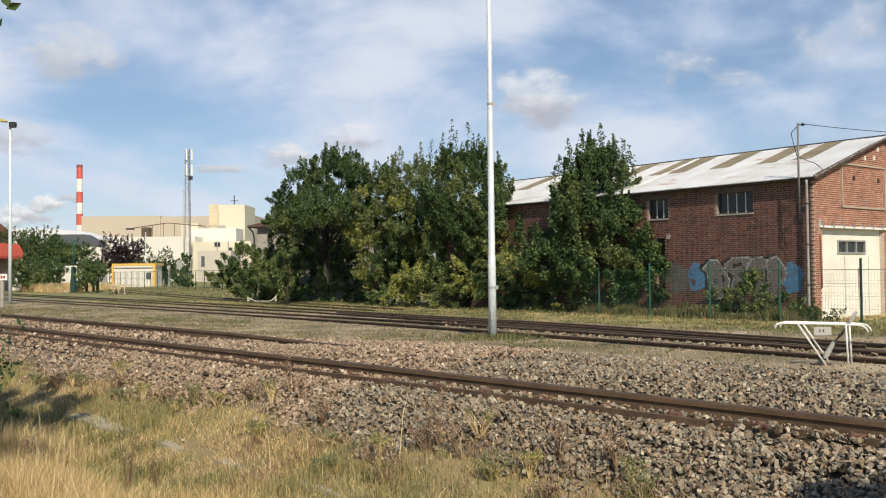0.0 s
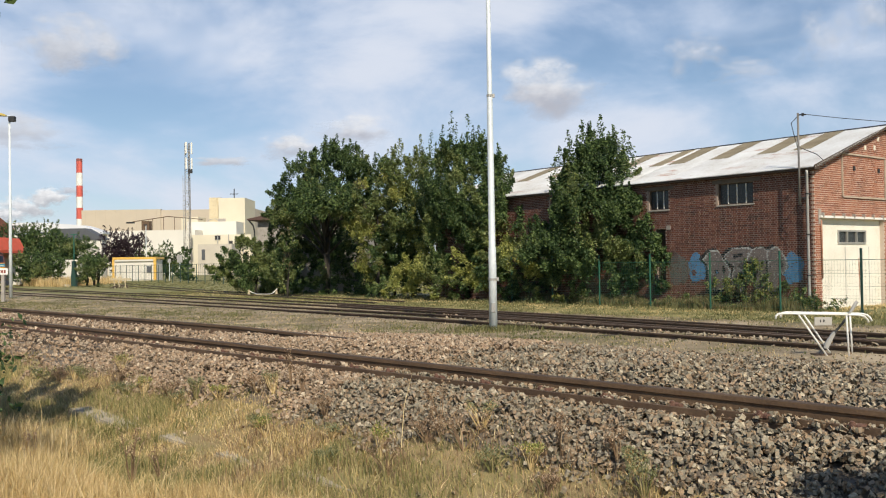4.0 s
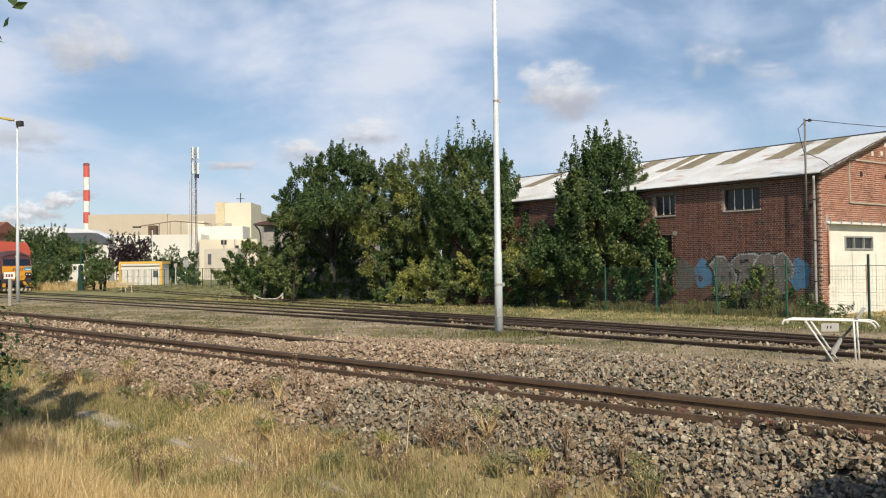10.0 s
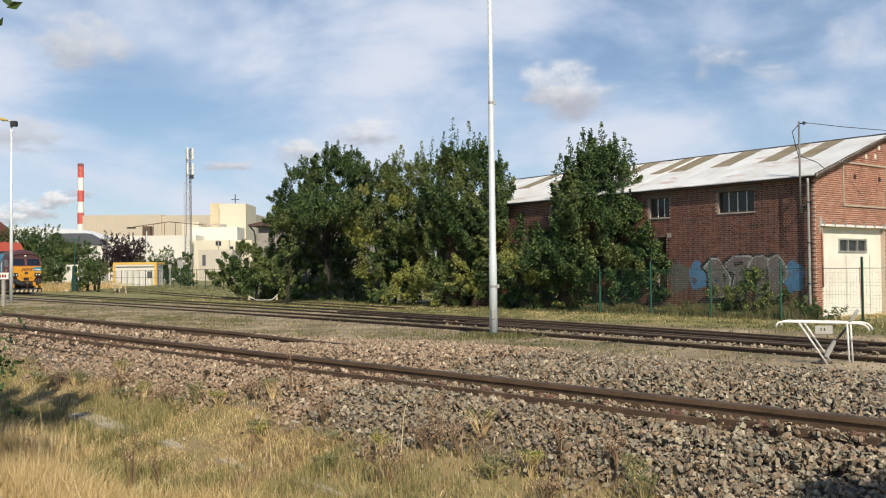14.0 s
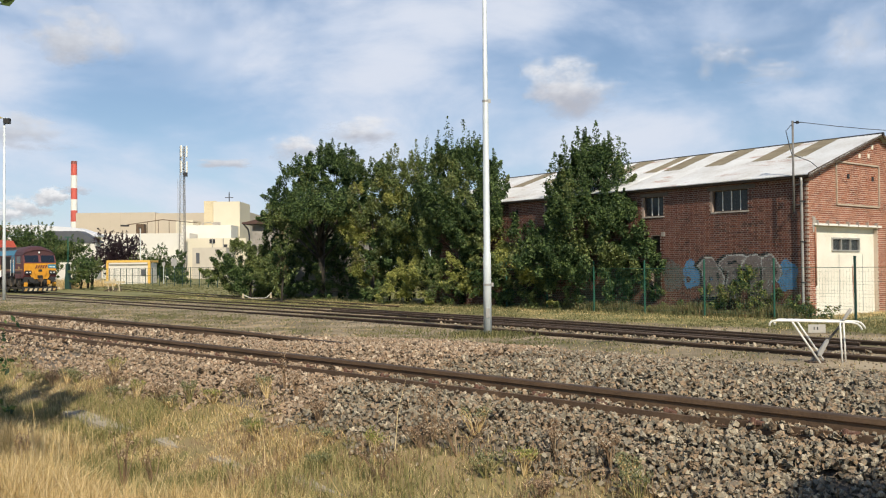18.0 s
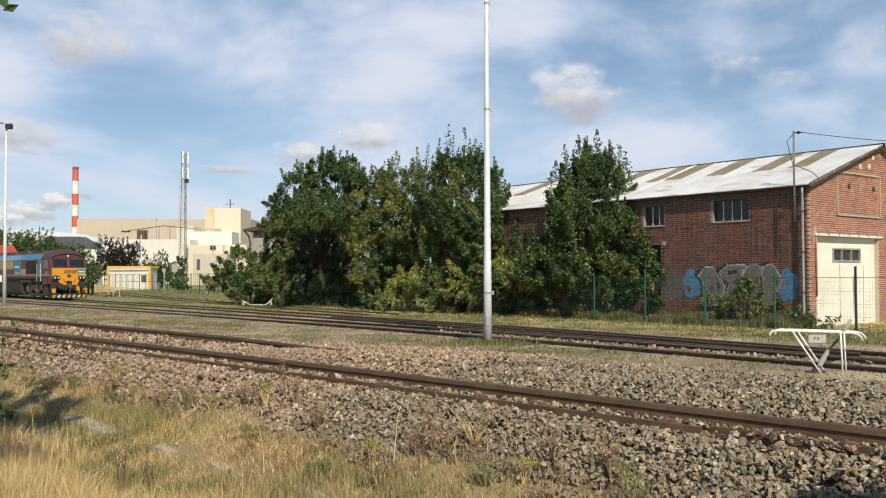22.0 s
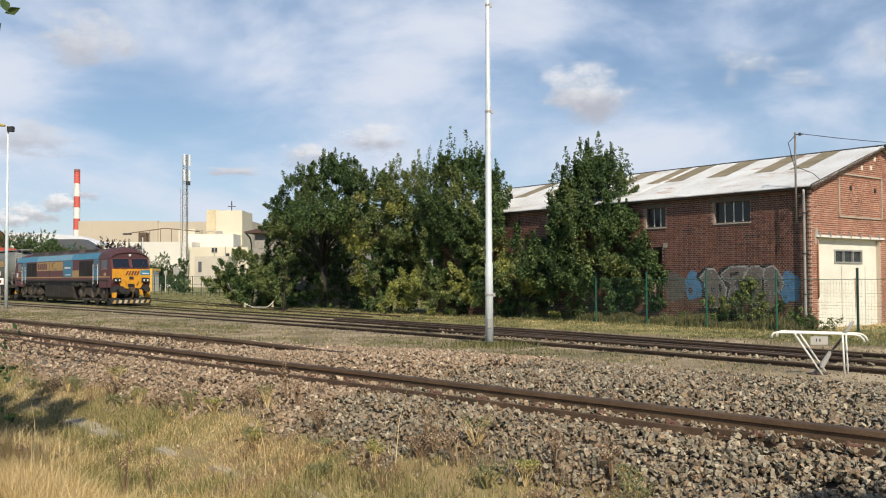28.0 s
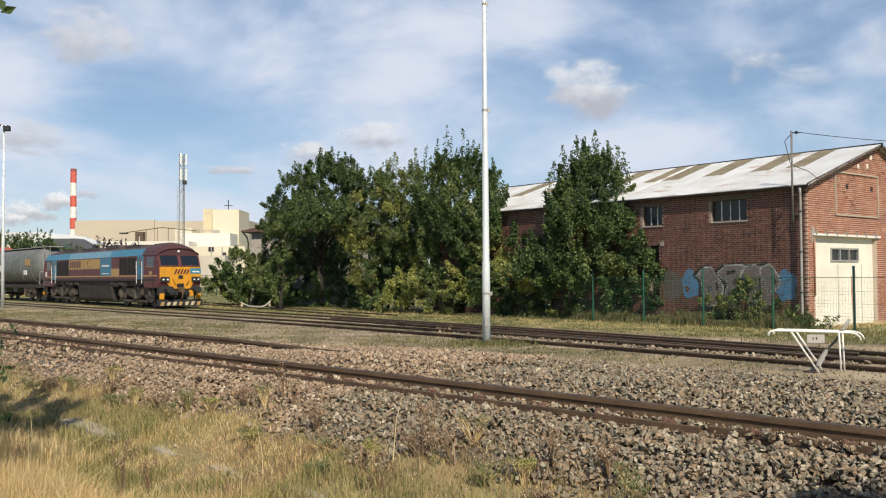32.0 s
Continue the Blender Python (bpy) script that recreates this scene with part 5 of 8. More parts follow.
FRINGE = [
    (-8.77, 50.50, 2.99, 0.69),
    (-8.96, 50.60, 2.11, 0.79),
    (-8.24, 50.40, 3.68, 0.50),
    (-9.10, 50.80, 1.10, 0.80),
]
LOW_SHRUB = [
    (-6.96, 54.45, 1.02, 0.94),
    (-8.32, 55.55, 0.25, 0.55),
    (-2.97, 48.00, 0.52, 0.70),
    (-1.60, 47.50, 0.66, 0.70),
    (-3.91, 48.50, 0.21, 0.50),
    (1.39, 45.50, 0.53, 0.60),
]
OLIVE_TREE = [
    (-0.54, 46.92, 5.05, 1.05),
    (-0.62, 46.92, 6.68, 0.53),
    (-2.80, 48.96, 5.63, 1.07),
    (-2.39, 48.45, 3.36, 1.21),
    (-1.69, 47.94, 6.17, 0.96),
    (-1.90, 47.94, 4.69, 1.35),
    (-1.31, 47.43, 3.32, 1.34),
    (-2.52, 48.45, 7.04, 0.67),
    (-1.32, 47.94, 7.09, 0.51),
]
TALL_TREE = [
    (1.68, 44.40, 7.11, 0.69),
    (0.51, 44.80, 7.06, 0.70),
    (2.69, 43.80, 6.47, 0.49),
    (2.33, 43.00, 4.22, 1.02),
    (-0.37, 45.40, 5.23, 0.91),
    (1.06, 44.50, 6.74, 0.95),
    (0.25, 45.00, 6.18, 0.93),
    (2.09, 44.00, 6.17, 0.77),
    (1.01, 44.00, 4.84, 1.51),
    (1.80, 43.50, 3.44, 1.36),
    (2.64, 43.50, 5.33, 0.65),
    (-0.11, 45.00, 3.51, 1.12),
    (0.86, 44.60, 2.09, 1.39),
]
YELLOW_BUSH = [
    (-1.39, 45.00, 1.27, 1.01),
    (-0.69, 45.00, 1.77, 0.79),
    (1.22, 43.00, 1.49, 0.89),
    (-2.44, 46.00, 0.64, 0.81),
    (1.73, 42.50, 0.74, 0.69),
    (0.14, 43.50, 0.68, 0.76),
    (-2.14, 46.50, 1.27, 0.45),
    (0.32, 45.00, 0.98, 0.50),
]
MIXED_BUSH = [
    (2.82, 42.50, 2.86, 1.01),
    (3.12, 42.80, 3.93, 0.80),
    (4.73, 39.80, 1.28, 0.85),
    (2.24, 42.00, 1.54, 0.94),
    (5.06, 40.30, 2.78, 0.76),
    (3.82, 39.50, 0.18, 0.54),
    (5.38, 38.30, 0.34, 0.57),
    (3.48, 41.00, 2.04, 1.08),
    (4.13, 40.00, 1.03, 0.95),
    (2.98, 41.50, 0.76, 0.86),
    (3.79, 41.50, 3.08, 0.86),
    (4.45, 40.50, 2.28, 0.71),
    (2.62, 43.20, 2.60, 0.65),
    (3.62, 43.20, 2.58, 0.65),
    (2.69, 42.50, 1.26, 0.65),
    (3.71, 42.00, 1.12, 0.60),
    (3.00, 41.50, 0.49, 0.45),
    (4.71, 40.50, 1.13, 0.60),
    (5.56, 40.50, 1.75, 0.55),
    (4.46, 41.00, 2.35, 0.50),
]
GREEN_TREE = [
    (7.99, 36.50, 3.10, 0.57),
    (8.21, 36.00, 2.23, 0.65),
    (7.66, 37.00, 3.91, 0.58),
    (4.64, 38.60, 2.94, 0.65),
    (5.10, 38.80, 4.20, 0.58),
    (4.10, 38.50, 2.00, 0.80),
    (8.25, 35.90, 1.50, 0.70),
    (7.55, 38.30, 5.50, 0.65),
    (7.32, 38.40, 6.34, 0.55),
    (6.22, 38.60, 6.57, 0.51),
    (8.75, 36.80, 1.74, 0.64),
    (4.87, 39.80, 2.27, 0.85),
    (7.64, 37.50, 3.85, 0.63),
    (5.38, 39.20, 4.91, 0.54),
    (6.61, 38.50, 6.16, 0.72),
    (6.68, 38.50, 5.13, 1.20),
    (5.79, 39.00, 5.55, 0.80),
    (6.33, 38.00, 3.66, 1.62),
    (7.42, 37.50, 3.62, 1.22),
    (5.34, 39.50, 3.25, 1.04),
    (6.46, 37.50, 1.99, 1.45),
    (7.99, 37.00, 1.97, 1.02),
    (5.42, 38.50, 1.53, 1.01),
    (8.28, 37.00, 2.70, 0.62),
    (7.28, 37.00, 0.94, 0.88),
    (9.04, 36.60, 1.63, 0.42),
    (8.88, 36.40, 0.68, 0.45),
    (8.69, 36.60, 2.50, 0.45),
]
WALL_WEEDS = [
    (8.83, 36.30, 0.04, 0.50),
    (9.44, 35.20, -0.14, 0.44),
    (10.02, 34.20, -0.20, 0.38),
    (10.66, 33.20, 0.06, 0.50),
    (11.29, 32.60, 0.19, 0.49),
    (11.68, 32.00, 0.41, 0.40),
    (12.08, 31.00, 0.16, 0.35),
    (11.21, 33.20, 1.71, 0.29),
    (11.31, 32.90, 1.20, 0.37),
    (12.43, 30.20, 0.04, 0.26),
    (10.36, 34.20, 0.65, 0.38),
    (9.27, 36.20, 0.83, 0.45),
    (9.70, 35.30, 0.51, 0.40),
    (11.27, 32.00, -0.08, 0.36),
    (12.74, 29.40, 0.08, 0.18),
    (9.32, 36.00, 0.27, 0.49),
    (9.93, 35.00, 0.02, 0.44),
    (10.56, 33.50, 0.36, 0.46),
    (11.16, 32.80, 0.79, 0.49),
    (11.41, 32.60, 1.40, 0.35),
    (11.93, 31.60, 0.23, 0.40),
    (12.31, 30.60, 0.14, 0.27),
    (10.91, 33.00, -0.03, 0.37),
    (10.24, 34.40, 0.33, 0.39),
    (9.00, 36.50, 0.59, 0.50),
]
DARK_TREE_SHOOTS = [
    (-7.07, 55.00, 9.75),
    (-6.38, 55.00, 9.81),
    (-5.97, 55.00, 9.52),
    (-5.24, 55.00, 9.30),
    (-9.63, 55.00, 8.47),
    (-8.66, 55.00, 8.94),
    (-4.84, 55.00, 8.81),
    (-4.08, 55.00, 8.67),
    (-7.77, 55.00, 8.51),
    (-9.08, 55.00, 8.26),
]
TALL_TREE_SHOOTS = [
    (-0.47, 44.50, 8.38),
    (0.06, 44.50, 8.66),
    (0.52, 44.50, 9.35),
    (0.73, 44.50, 8.76),
    (1.27, 44.50, 9.14),
    (1.57, 44.50, 8.58),
    (1.82, 44.50, 8.57),
    (2.10, 44.50, 8.40),
    (2.75, 44.50, 7.72),
    (3.13, 44.50, 7.16),
    (3.29, 44.50, 6.60),
    (-0.28, 44.50, 7.77),
]
OLIVE_TREE_SHOOTS = [
    (-2.23, 48.00, 8.50),
    (-2.08, 48.00, 8.26),
    (-2.57, 48.00, 7.90),
    (-1.11, 48.00, 8.70),
    (-1.48, 48.00, 8.07),
]
GREEN_TREE_SHOOTS = [
    (5.38, 38.50, 7.42),
    (5.01, 38.50, 6.74),
    (4.83, 38.50, 6.31),
    (6.01, 38.50, 7.84),
    (6.33, 38.50, 7.79),
    (6.77, 38.50, 8.07),
    (6.88, 38.50, 7.73),
    (7.31, 38.50, 7.63),
    (7.69, 38.50, 7.43),
    (8.00, 38.50, 7.14),
    (8.16, 38.50, 6.31),
    (8.43, 38.50, 5.39),
    (5.76, 38.50, 7.17),
    (6.51, 38.50, 7.45),
]

THICKET = [
    (-1.44, 49.00, 2.43, 1.30),
    (-3.90, 51.50, 0.60, 0.90),
    (-0.60, 48.00, 2.90, 1.10),
    (-9.26, 58.30, 2.28, 1.75),
    (-6.95, 60.32, 2.26, 1.88),
    (-4.32, 55.55, 1.17, 1.56),
    (-7.64, 61.48, 3.81, 1.93),
    (-2.58, 49.00, 2.46, 1.47),
    (-0.43, 47.50, 1.23, 1.25),
    (2.66, 44.50, 1.79, 1.17),
    (5.19, 41.50, 0.86, 0.99),
    (-1.35, 48.50, 0.92, 1.21),
    (-11.30, 59.40, 1.19, 1.33),
    (-4.97, 55.00, 0.16, 1.20),
    (1.28, 45.50, 0.67, 1.14),
    (-2.66, 49.30, 2.08, 1.00),
    (2.65, 46.00, 3.08, 1.10),
    (-2.57, 50.00, 2.08, 0.80),
    (-1.01, 50.00, 3.84, 0.90),
    (-5.39, 53.00, 3.22, 0.80),
    (-3.64, 50.00, 1.09, 0.60),
]
NEAR_BUSH = [
    (-4.43, 7.40, 0.82, 0.45),
    (-4.28, 6.60, 0.77, 0.50),
    (-4.38, 7.00, 1.14, 0.37),
    (-3.54, 6.20, 1.29, 0.16),
    (-4.08, 6.00, 1.20, 0.41),
    (-4.23, 7.60, 0.60, 0.30),
    (-3.88, 7.60, 1.25, 0.10),
    (-3.84, 7.40, 0.91, 0.14),
    (-3.59, 7.00, 0.72, 0.12),
]
OVERHANG = [
    (-2.55, 4.50, 3.20, 0.08),
    (-2.57, 4.50, 3.09, 0.08),
    (-2.88, 4.60, 3.20, 0.20),
    (-3.50, 4.40, 3.30, 0.50),
    (-3.18, 4.50, 5.40, 0.60),
    (-3.68, 5.00, 5.50, 0.60),
    (-3.18, 4.00, 5.30, 0.70),
    (-3.38, 4.90, 5.50, 0.60),
    (-4.08, 5.50, 5.60, 0.70),
    (-4.08, 4.50, 5.40, 0.90),
    (-2.83, 4.30, 5.30, 0.45),
    (-4.78, 5.30, 5.50, 0.90),
    (-2.75, 3.60, 5.40, 0.55),
    (-3.10, 3.30, 5.40, 0.55),
    (-2.70, 2.90, 5.40, 0.45),
    (-3.00, 2.20, 5.40, 0.60),
    (-3.30, 1.80, 5.40, 0.60),
    (-2.80, 1.60, 5.40, 0.50),
]
BEHIND_TREE = [
    (3.42, 0.05, 4.90, 0.18),
    (3.66, -0.2, 4.90, 0.2),
    (4.0, -0.15, 5.00, 0.24),
    (4.6, -0.1, 5.10, 0.45),
    (5.4, -0.5, 5.50, 0.70),
]

def crown_points(masses, density, squash=0.95, rise=0.75):
    """Leaf places and outward directions: the masses are covered with upright sprays, the sprays with leaves."""
    pts, outs = [], []
    for x, y, z, r in masses:
        m = max(8, int(r * r * 15))
        d = rng.normal(size=(m, 3))
        d /= np.linalg.norm(d, axis=1)[:, None]
        base = np.array([x, y, z]) + d * (r * rng.uniform(0.35, 1.0, (m, 1))) * np.array([1, 1, squash])
        up = d * 0.7 + np.array([0, 0, rise]) + rng.normal(0, 0.3, (m, 3))
        up /= np.linalg.norm(up, axis=1)[:, None]
        lean = rng.uniform(0.3, 0.6 + 0.45 * rise, m) * min(1.0, 0.35 + r * 0.45)
        k = max(14, int(density * r * r / m))
        f = rng.uniform(0, 1, (m, k, 1)) ** 0.8
        wide = (0.21 * (1 - 0.75 * f)) * min(1.0, 0.4 + r * 0.5)
        e = rng.normal(size=(m, k, 3))
        q = base[:, None] + up[:, None] * f * lean[:, None, None] + e * wide * 0.75
        o = e * 0.35 + d[:, None] * 0.6 + up[:, None] * 0.2
        pts.append(q.reshape(-1, 3))
        outs.append(np.broadcast_to(o, q.shape).reshape(-1, 3))
    p, o = np.concatenate(pts), np.concatenate(outs)
    keep = p[:, 2] > 0.05
    return p[keep], o[keep]


def shoot_points(tops, length, n=120, wide=0.15):
    pts = []
    for x, y, z in tops:
        f = rng.uniform(0, 1, n)
        lean = rng.normal(0, 0.12, 2)
        w = wide * (1 - 0.82 * f)
        pts.append(np.stack([x + lean[0] * (f - 1) * length + rng.normal(0, 1, n) * w, y + lean[1] * (f - 1) * length + rng.normal(0, 1, n) * w, z - length * (1 - f)], 1))
    return np.concatenate(pts)


def trunk_and_limbs(t, foot, masses, r):
    top = max(m[2] for m in masses)
    foot = Vector(foot)
    bm = bmesh.new()
    mid = foot + Vector((0.1, 0.15, top * 0.45))
    tube(bm, [foot - Vector((0, 0, 0.2)), foot + Vector((0.03, 0, top * 0.2)), mid, foot + Vector((0, 0, top * 0.85))], [r * 1.25, r, r * 0.75, r * 0.3], 9)
    stem = part("trunk", bm, M["bark"], t, smooth=True)
    for x, y, z, q in masses:
        if y < foot.y - 3.0:
            continue
        a = foot + Vector((0, 0, max(0.4, min(z * 0.5, top * 0.6))))
        b = Vector((x, y, z))
        bm = bmesh.new()
        tube(bm, [a, a.lerp(b, 0.5) + Vector((0, 0, 0.2)), b], [r * 0.36, r * 0.24, r * 0.1], 6)
        part("limb", bm, M["bark"], stem, smooth=True)


def tree(name, label, masses, leaf, mats, density, shoots=(), trunk=0.14, category="tree", shoot_len=1.3, rise=0.75):
    foot = (sum(m[0] for m in masses) / len(masses), sum(m[1] for m in masses) / len(masses) + (1.2 if trunk > 0.09 else 0.0), 0.0)
    t = thing(name, label, category)
    trunk_and_limbs(t, foot, masses, trunk)
    p, o = crown_points(masses, density, rise=rise)
    pick = rng.uniform(0, 1, len(p))
    # patches of a second leaf colour follow a smooth field
    field = np.sin(p[:, 0] * 1.7 + p[:, 2] * 1.1) + np.sin(p[:, 2] * 2.3 - p[:, 1] * 1.3) + rng.normal(0, 0.3, len(p))
    cuts = np.quantile(field, np.linspace(0, 1, len(mats) + 1)) if len(mats) == 1 else np.quantile(field, [0.0] + list(np.cumsum([w for _, w in mats])))
    for (mt, _), lo, hi in zip(mats, cuts, cuts[1:]):
        sel = (field >= lo) & (field <= hi)
        tagged(part_np("crown", leaves_mesh("crown", p[sel], leaf, M[mt], outward=o[sel]), t, "dense " + mt.replace("leaf_", "") + " foliage"), kind="stuff")
    if len(shoots):
        high = max(m[2] + m[3] for m in masses)
        extra = []
        for x, y, z, r in masses:
            if z + r > high * 0.62:
                for _ in range(7):
                    a = random.uniform(0, 6.28)
                    q = random.uniform(0, 0.95) * r
                    extra.append((x + q * math.cos(a), y + q * math.sin(a), z + r * math.sqrt(1 - (q / r) ** 2) + random.uniform(0.1, 0.4 + 0.25 * rise)))
        shoots = list(shoots) + extra
        tagged(part_np("shoot_spray", leaves_mesh("shoot_spray", shoot_points(shoots, shoot_len), leaf, M[mats[0][0]]), t, "upright leafy shoots"), kind="stuff")
    return t


tree("sycamore", "broad dark green tree with an uneven crown", DARK_TREE, 0.105, [("leaf_dark", 0.7), ("leaf_olive", 0.3)], 4400, DARK_TREE_SHOOTS, 0.2, shoot_len=1.1)
tree("shrub", "dark spreading shrub beside the fence", LEFT_SHRUB, 0.115, [("leaf_dark", 0.6), ("leaf_olive", 0.4)], 5200, trunk=0.07, category="shrub")
tree("climber_shrub", "shrub overgrown with olive and browned creeper", CREEPER, 0.095, [("leaf_olive", 0.36), ("leaf_brown", 0.12), ("leaf_yellow", 0.52)], 4600, trunk=0.08, category="shrub")
tree("shrub", "olive shrub leaning out from under the trees", FRINGE, 0.11, [("leaf_olive", 0.55), ("leaf_dark", 0.35), ("leaf_brown", 0.1)], 3300, trunk=0.06, category="shrub")
tree("shrub", "low dark shrub in the shade of the trees", LOW_SHRUB, 0.12, [("leaf_dark", 0.8), ("leaf_olive", 0.2)], 3000, trunk=0.05, category="shrub")
tree("young_tree", "olive green young tree turning yellow", OLIVE_TREE, 0.095, [("leaf_olive", 0.5), ("leaf_dark", 0.25), ("leaf_yellow", 0.25)], 5600, OLIVE_TREE_SHOOTS, 0.1)
tree("maple_tree", "tall dark green tree with upright shoots", TALL_TREE, 0.10, [("leaf_dark", 0.7), ("leaf_olive", 0.3)], 5800, TALL_TREE_SHOOTS, 0.14, shoot_len=2.0, rise=1.5)
tree("yellow_bush", "low bush with yellowing leaves", YELLOW_BUSH, 0.1, [("leaf_yellow", 0.6), ("leaf_olive", 0.3), ("leaf_dark", 0.1)], 4200, trunk=0.05, category="bush")
tree("mixed_bush", "mixed green bush with yellow patches behind the fence", MIXED_BUSH, 0.11, [("leaf_dark", 0.45), ("leaf_olive", 0.4), ("leaf_yellow", 0.15)], 3300, trunk=0.06, category="bush")
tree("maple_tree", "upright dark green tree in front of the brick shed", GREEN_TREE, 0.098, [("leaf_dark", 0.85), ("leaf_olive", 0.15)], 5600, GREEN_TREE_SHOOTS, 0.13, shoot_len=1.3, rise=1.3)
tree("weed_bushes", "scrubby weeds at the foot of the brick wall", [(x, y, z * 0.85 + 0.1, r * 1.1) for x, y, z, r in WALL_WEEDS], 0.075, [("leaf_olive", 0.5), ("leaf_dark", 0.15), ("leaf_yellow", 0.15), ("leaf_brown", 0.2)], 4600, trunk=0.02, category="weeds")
tree("thicket", "dense dark thicket under the trees", THICKET, 0.14, [("leaf_dark", 0.8), ("leaf_olive", 0.2)], 2000, trunk=0.06, category="thicket")
tree("near_bush", "dark leafy bush at the edge of the verge", NEAR_BUSH, 0.055, [("leaf_dark", 0.8), ("leaf_olive", 0.2)], 9000, trunk=0.03, category="bush")
tree("overhanging_tree", "overhanging dark-leaved branches beside the verge", OVERHANG, 0.085, [("leaf_dark", 1.0)], 3400, trunk=0.08)
tree("shade_tree", "leafy tree that shades the ballast", BEHIND_TREE, 0.08, [("leaf_dark", 0.8), ("leaf_olive", 0.2)], 12000, trunk=0.12)


# ---- works, houses and trees in the distance ----
M["beige_clad"] = material("beige_cladding", [(0.50, 0.43, 0.335), (0.57, 0.49, 0.385)], 0.7, scale=0.3, fine=4, bump=0.02)
M["beige_joint"] = plain("beige_joint", (0.46, 0.39, 0.30), 0.7)
M["cream_clad"] = material("cream_cladding", [(0.62, 0.56, 0.42), (0.69, 0.63, 0.49)], 0.7, scale=0.3, fine=4, bump=0.02)
M["pale_clad"] = material("pale_cladding", [(0.64, 0.61, 0.54), (0.74, 0.715, 0.65)], 0.7, scale=0.3, fine=4, bump=0.02)
M["yellow_clad"] = material("stained_cream_cladding", [(0.40, 0.31, 0.18), (0.62, 0.53, 0.35), (0.68, 0.60, 0.42)], 0.7, scale=0.25, fine=2, bump=0.02)
M["annex_wall"] = material("pale_annex_wall", [(0.46, 0.41, 0.34), (0.60, 0.55, 0.46)], 0.8, scale=0.6, fine=6, bump=0.02)
M["roof_grey"] = material("grey_roof", [(0.06, 0.065, 0.075), (0.11, 0.115, 0.13)], 0.7, scale=1, fine=8)
M["roof_white"] = material("white_roof", [(0.62, 0.64, 0.66), (0.75, 0.76, 0.78)], 0.6, scale=0.5, fine=5)
M["red_paint"] = plain("red_paint", (0.60, 0.115, 0.085), 0.6)
M["orange_red"] = plain("orange_red_sheet", (0.62, 0.10, 0.045), 0.6)
M["trim_orange"] = plain("orange_trim", (0.74, 0.46, 0.10), 0.5)
M["brick_far"] = material("far_brick", [(0.22, 0.08, 0.05), (0.32, 0.14, 0.10)], 0.85, scale=0.6, fine=5)
M["tile_red"] = material("red_tile", [(0.20, 0.07, 0.045), (0.32, 0.12, 0.07)], 0.85, scale=2, fine=12)


def block(name, parent, mat, x0, x1, y0, y1, z0, z1, label=""):
    bm = bmesh.new()
    box(bm, x0, x1, y0, y1, z0, z1)
    return part(name, bm, M[mat], parent, label)


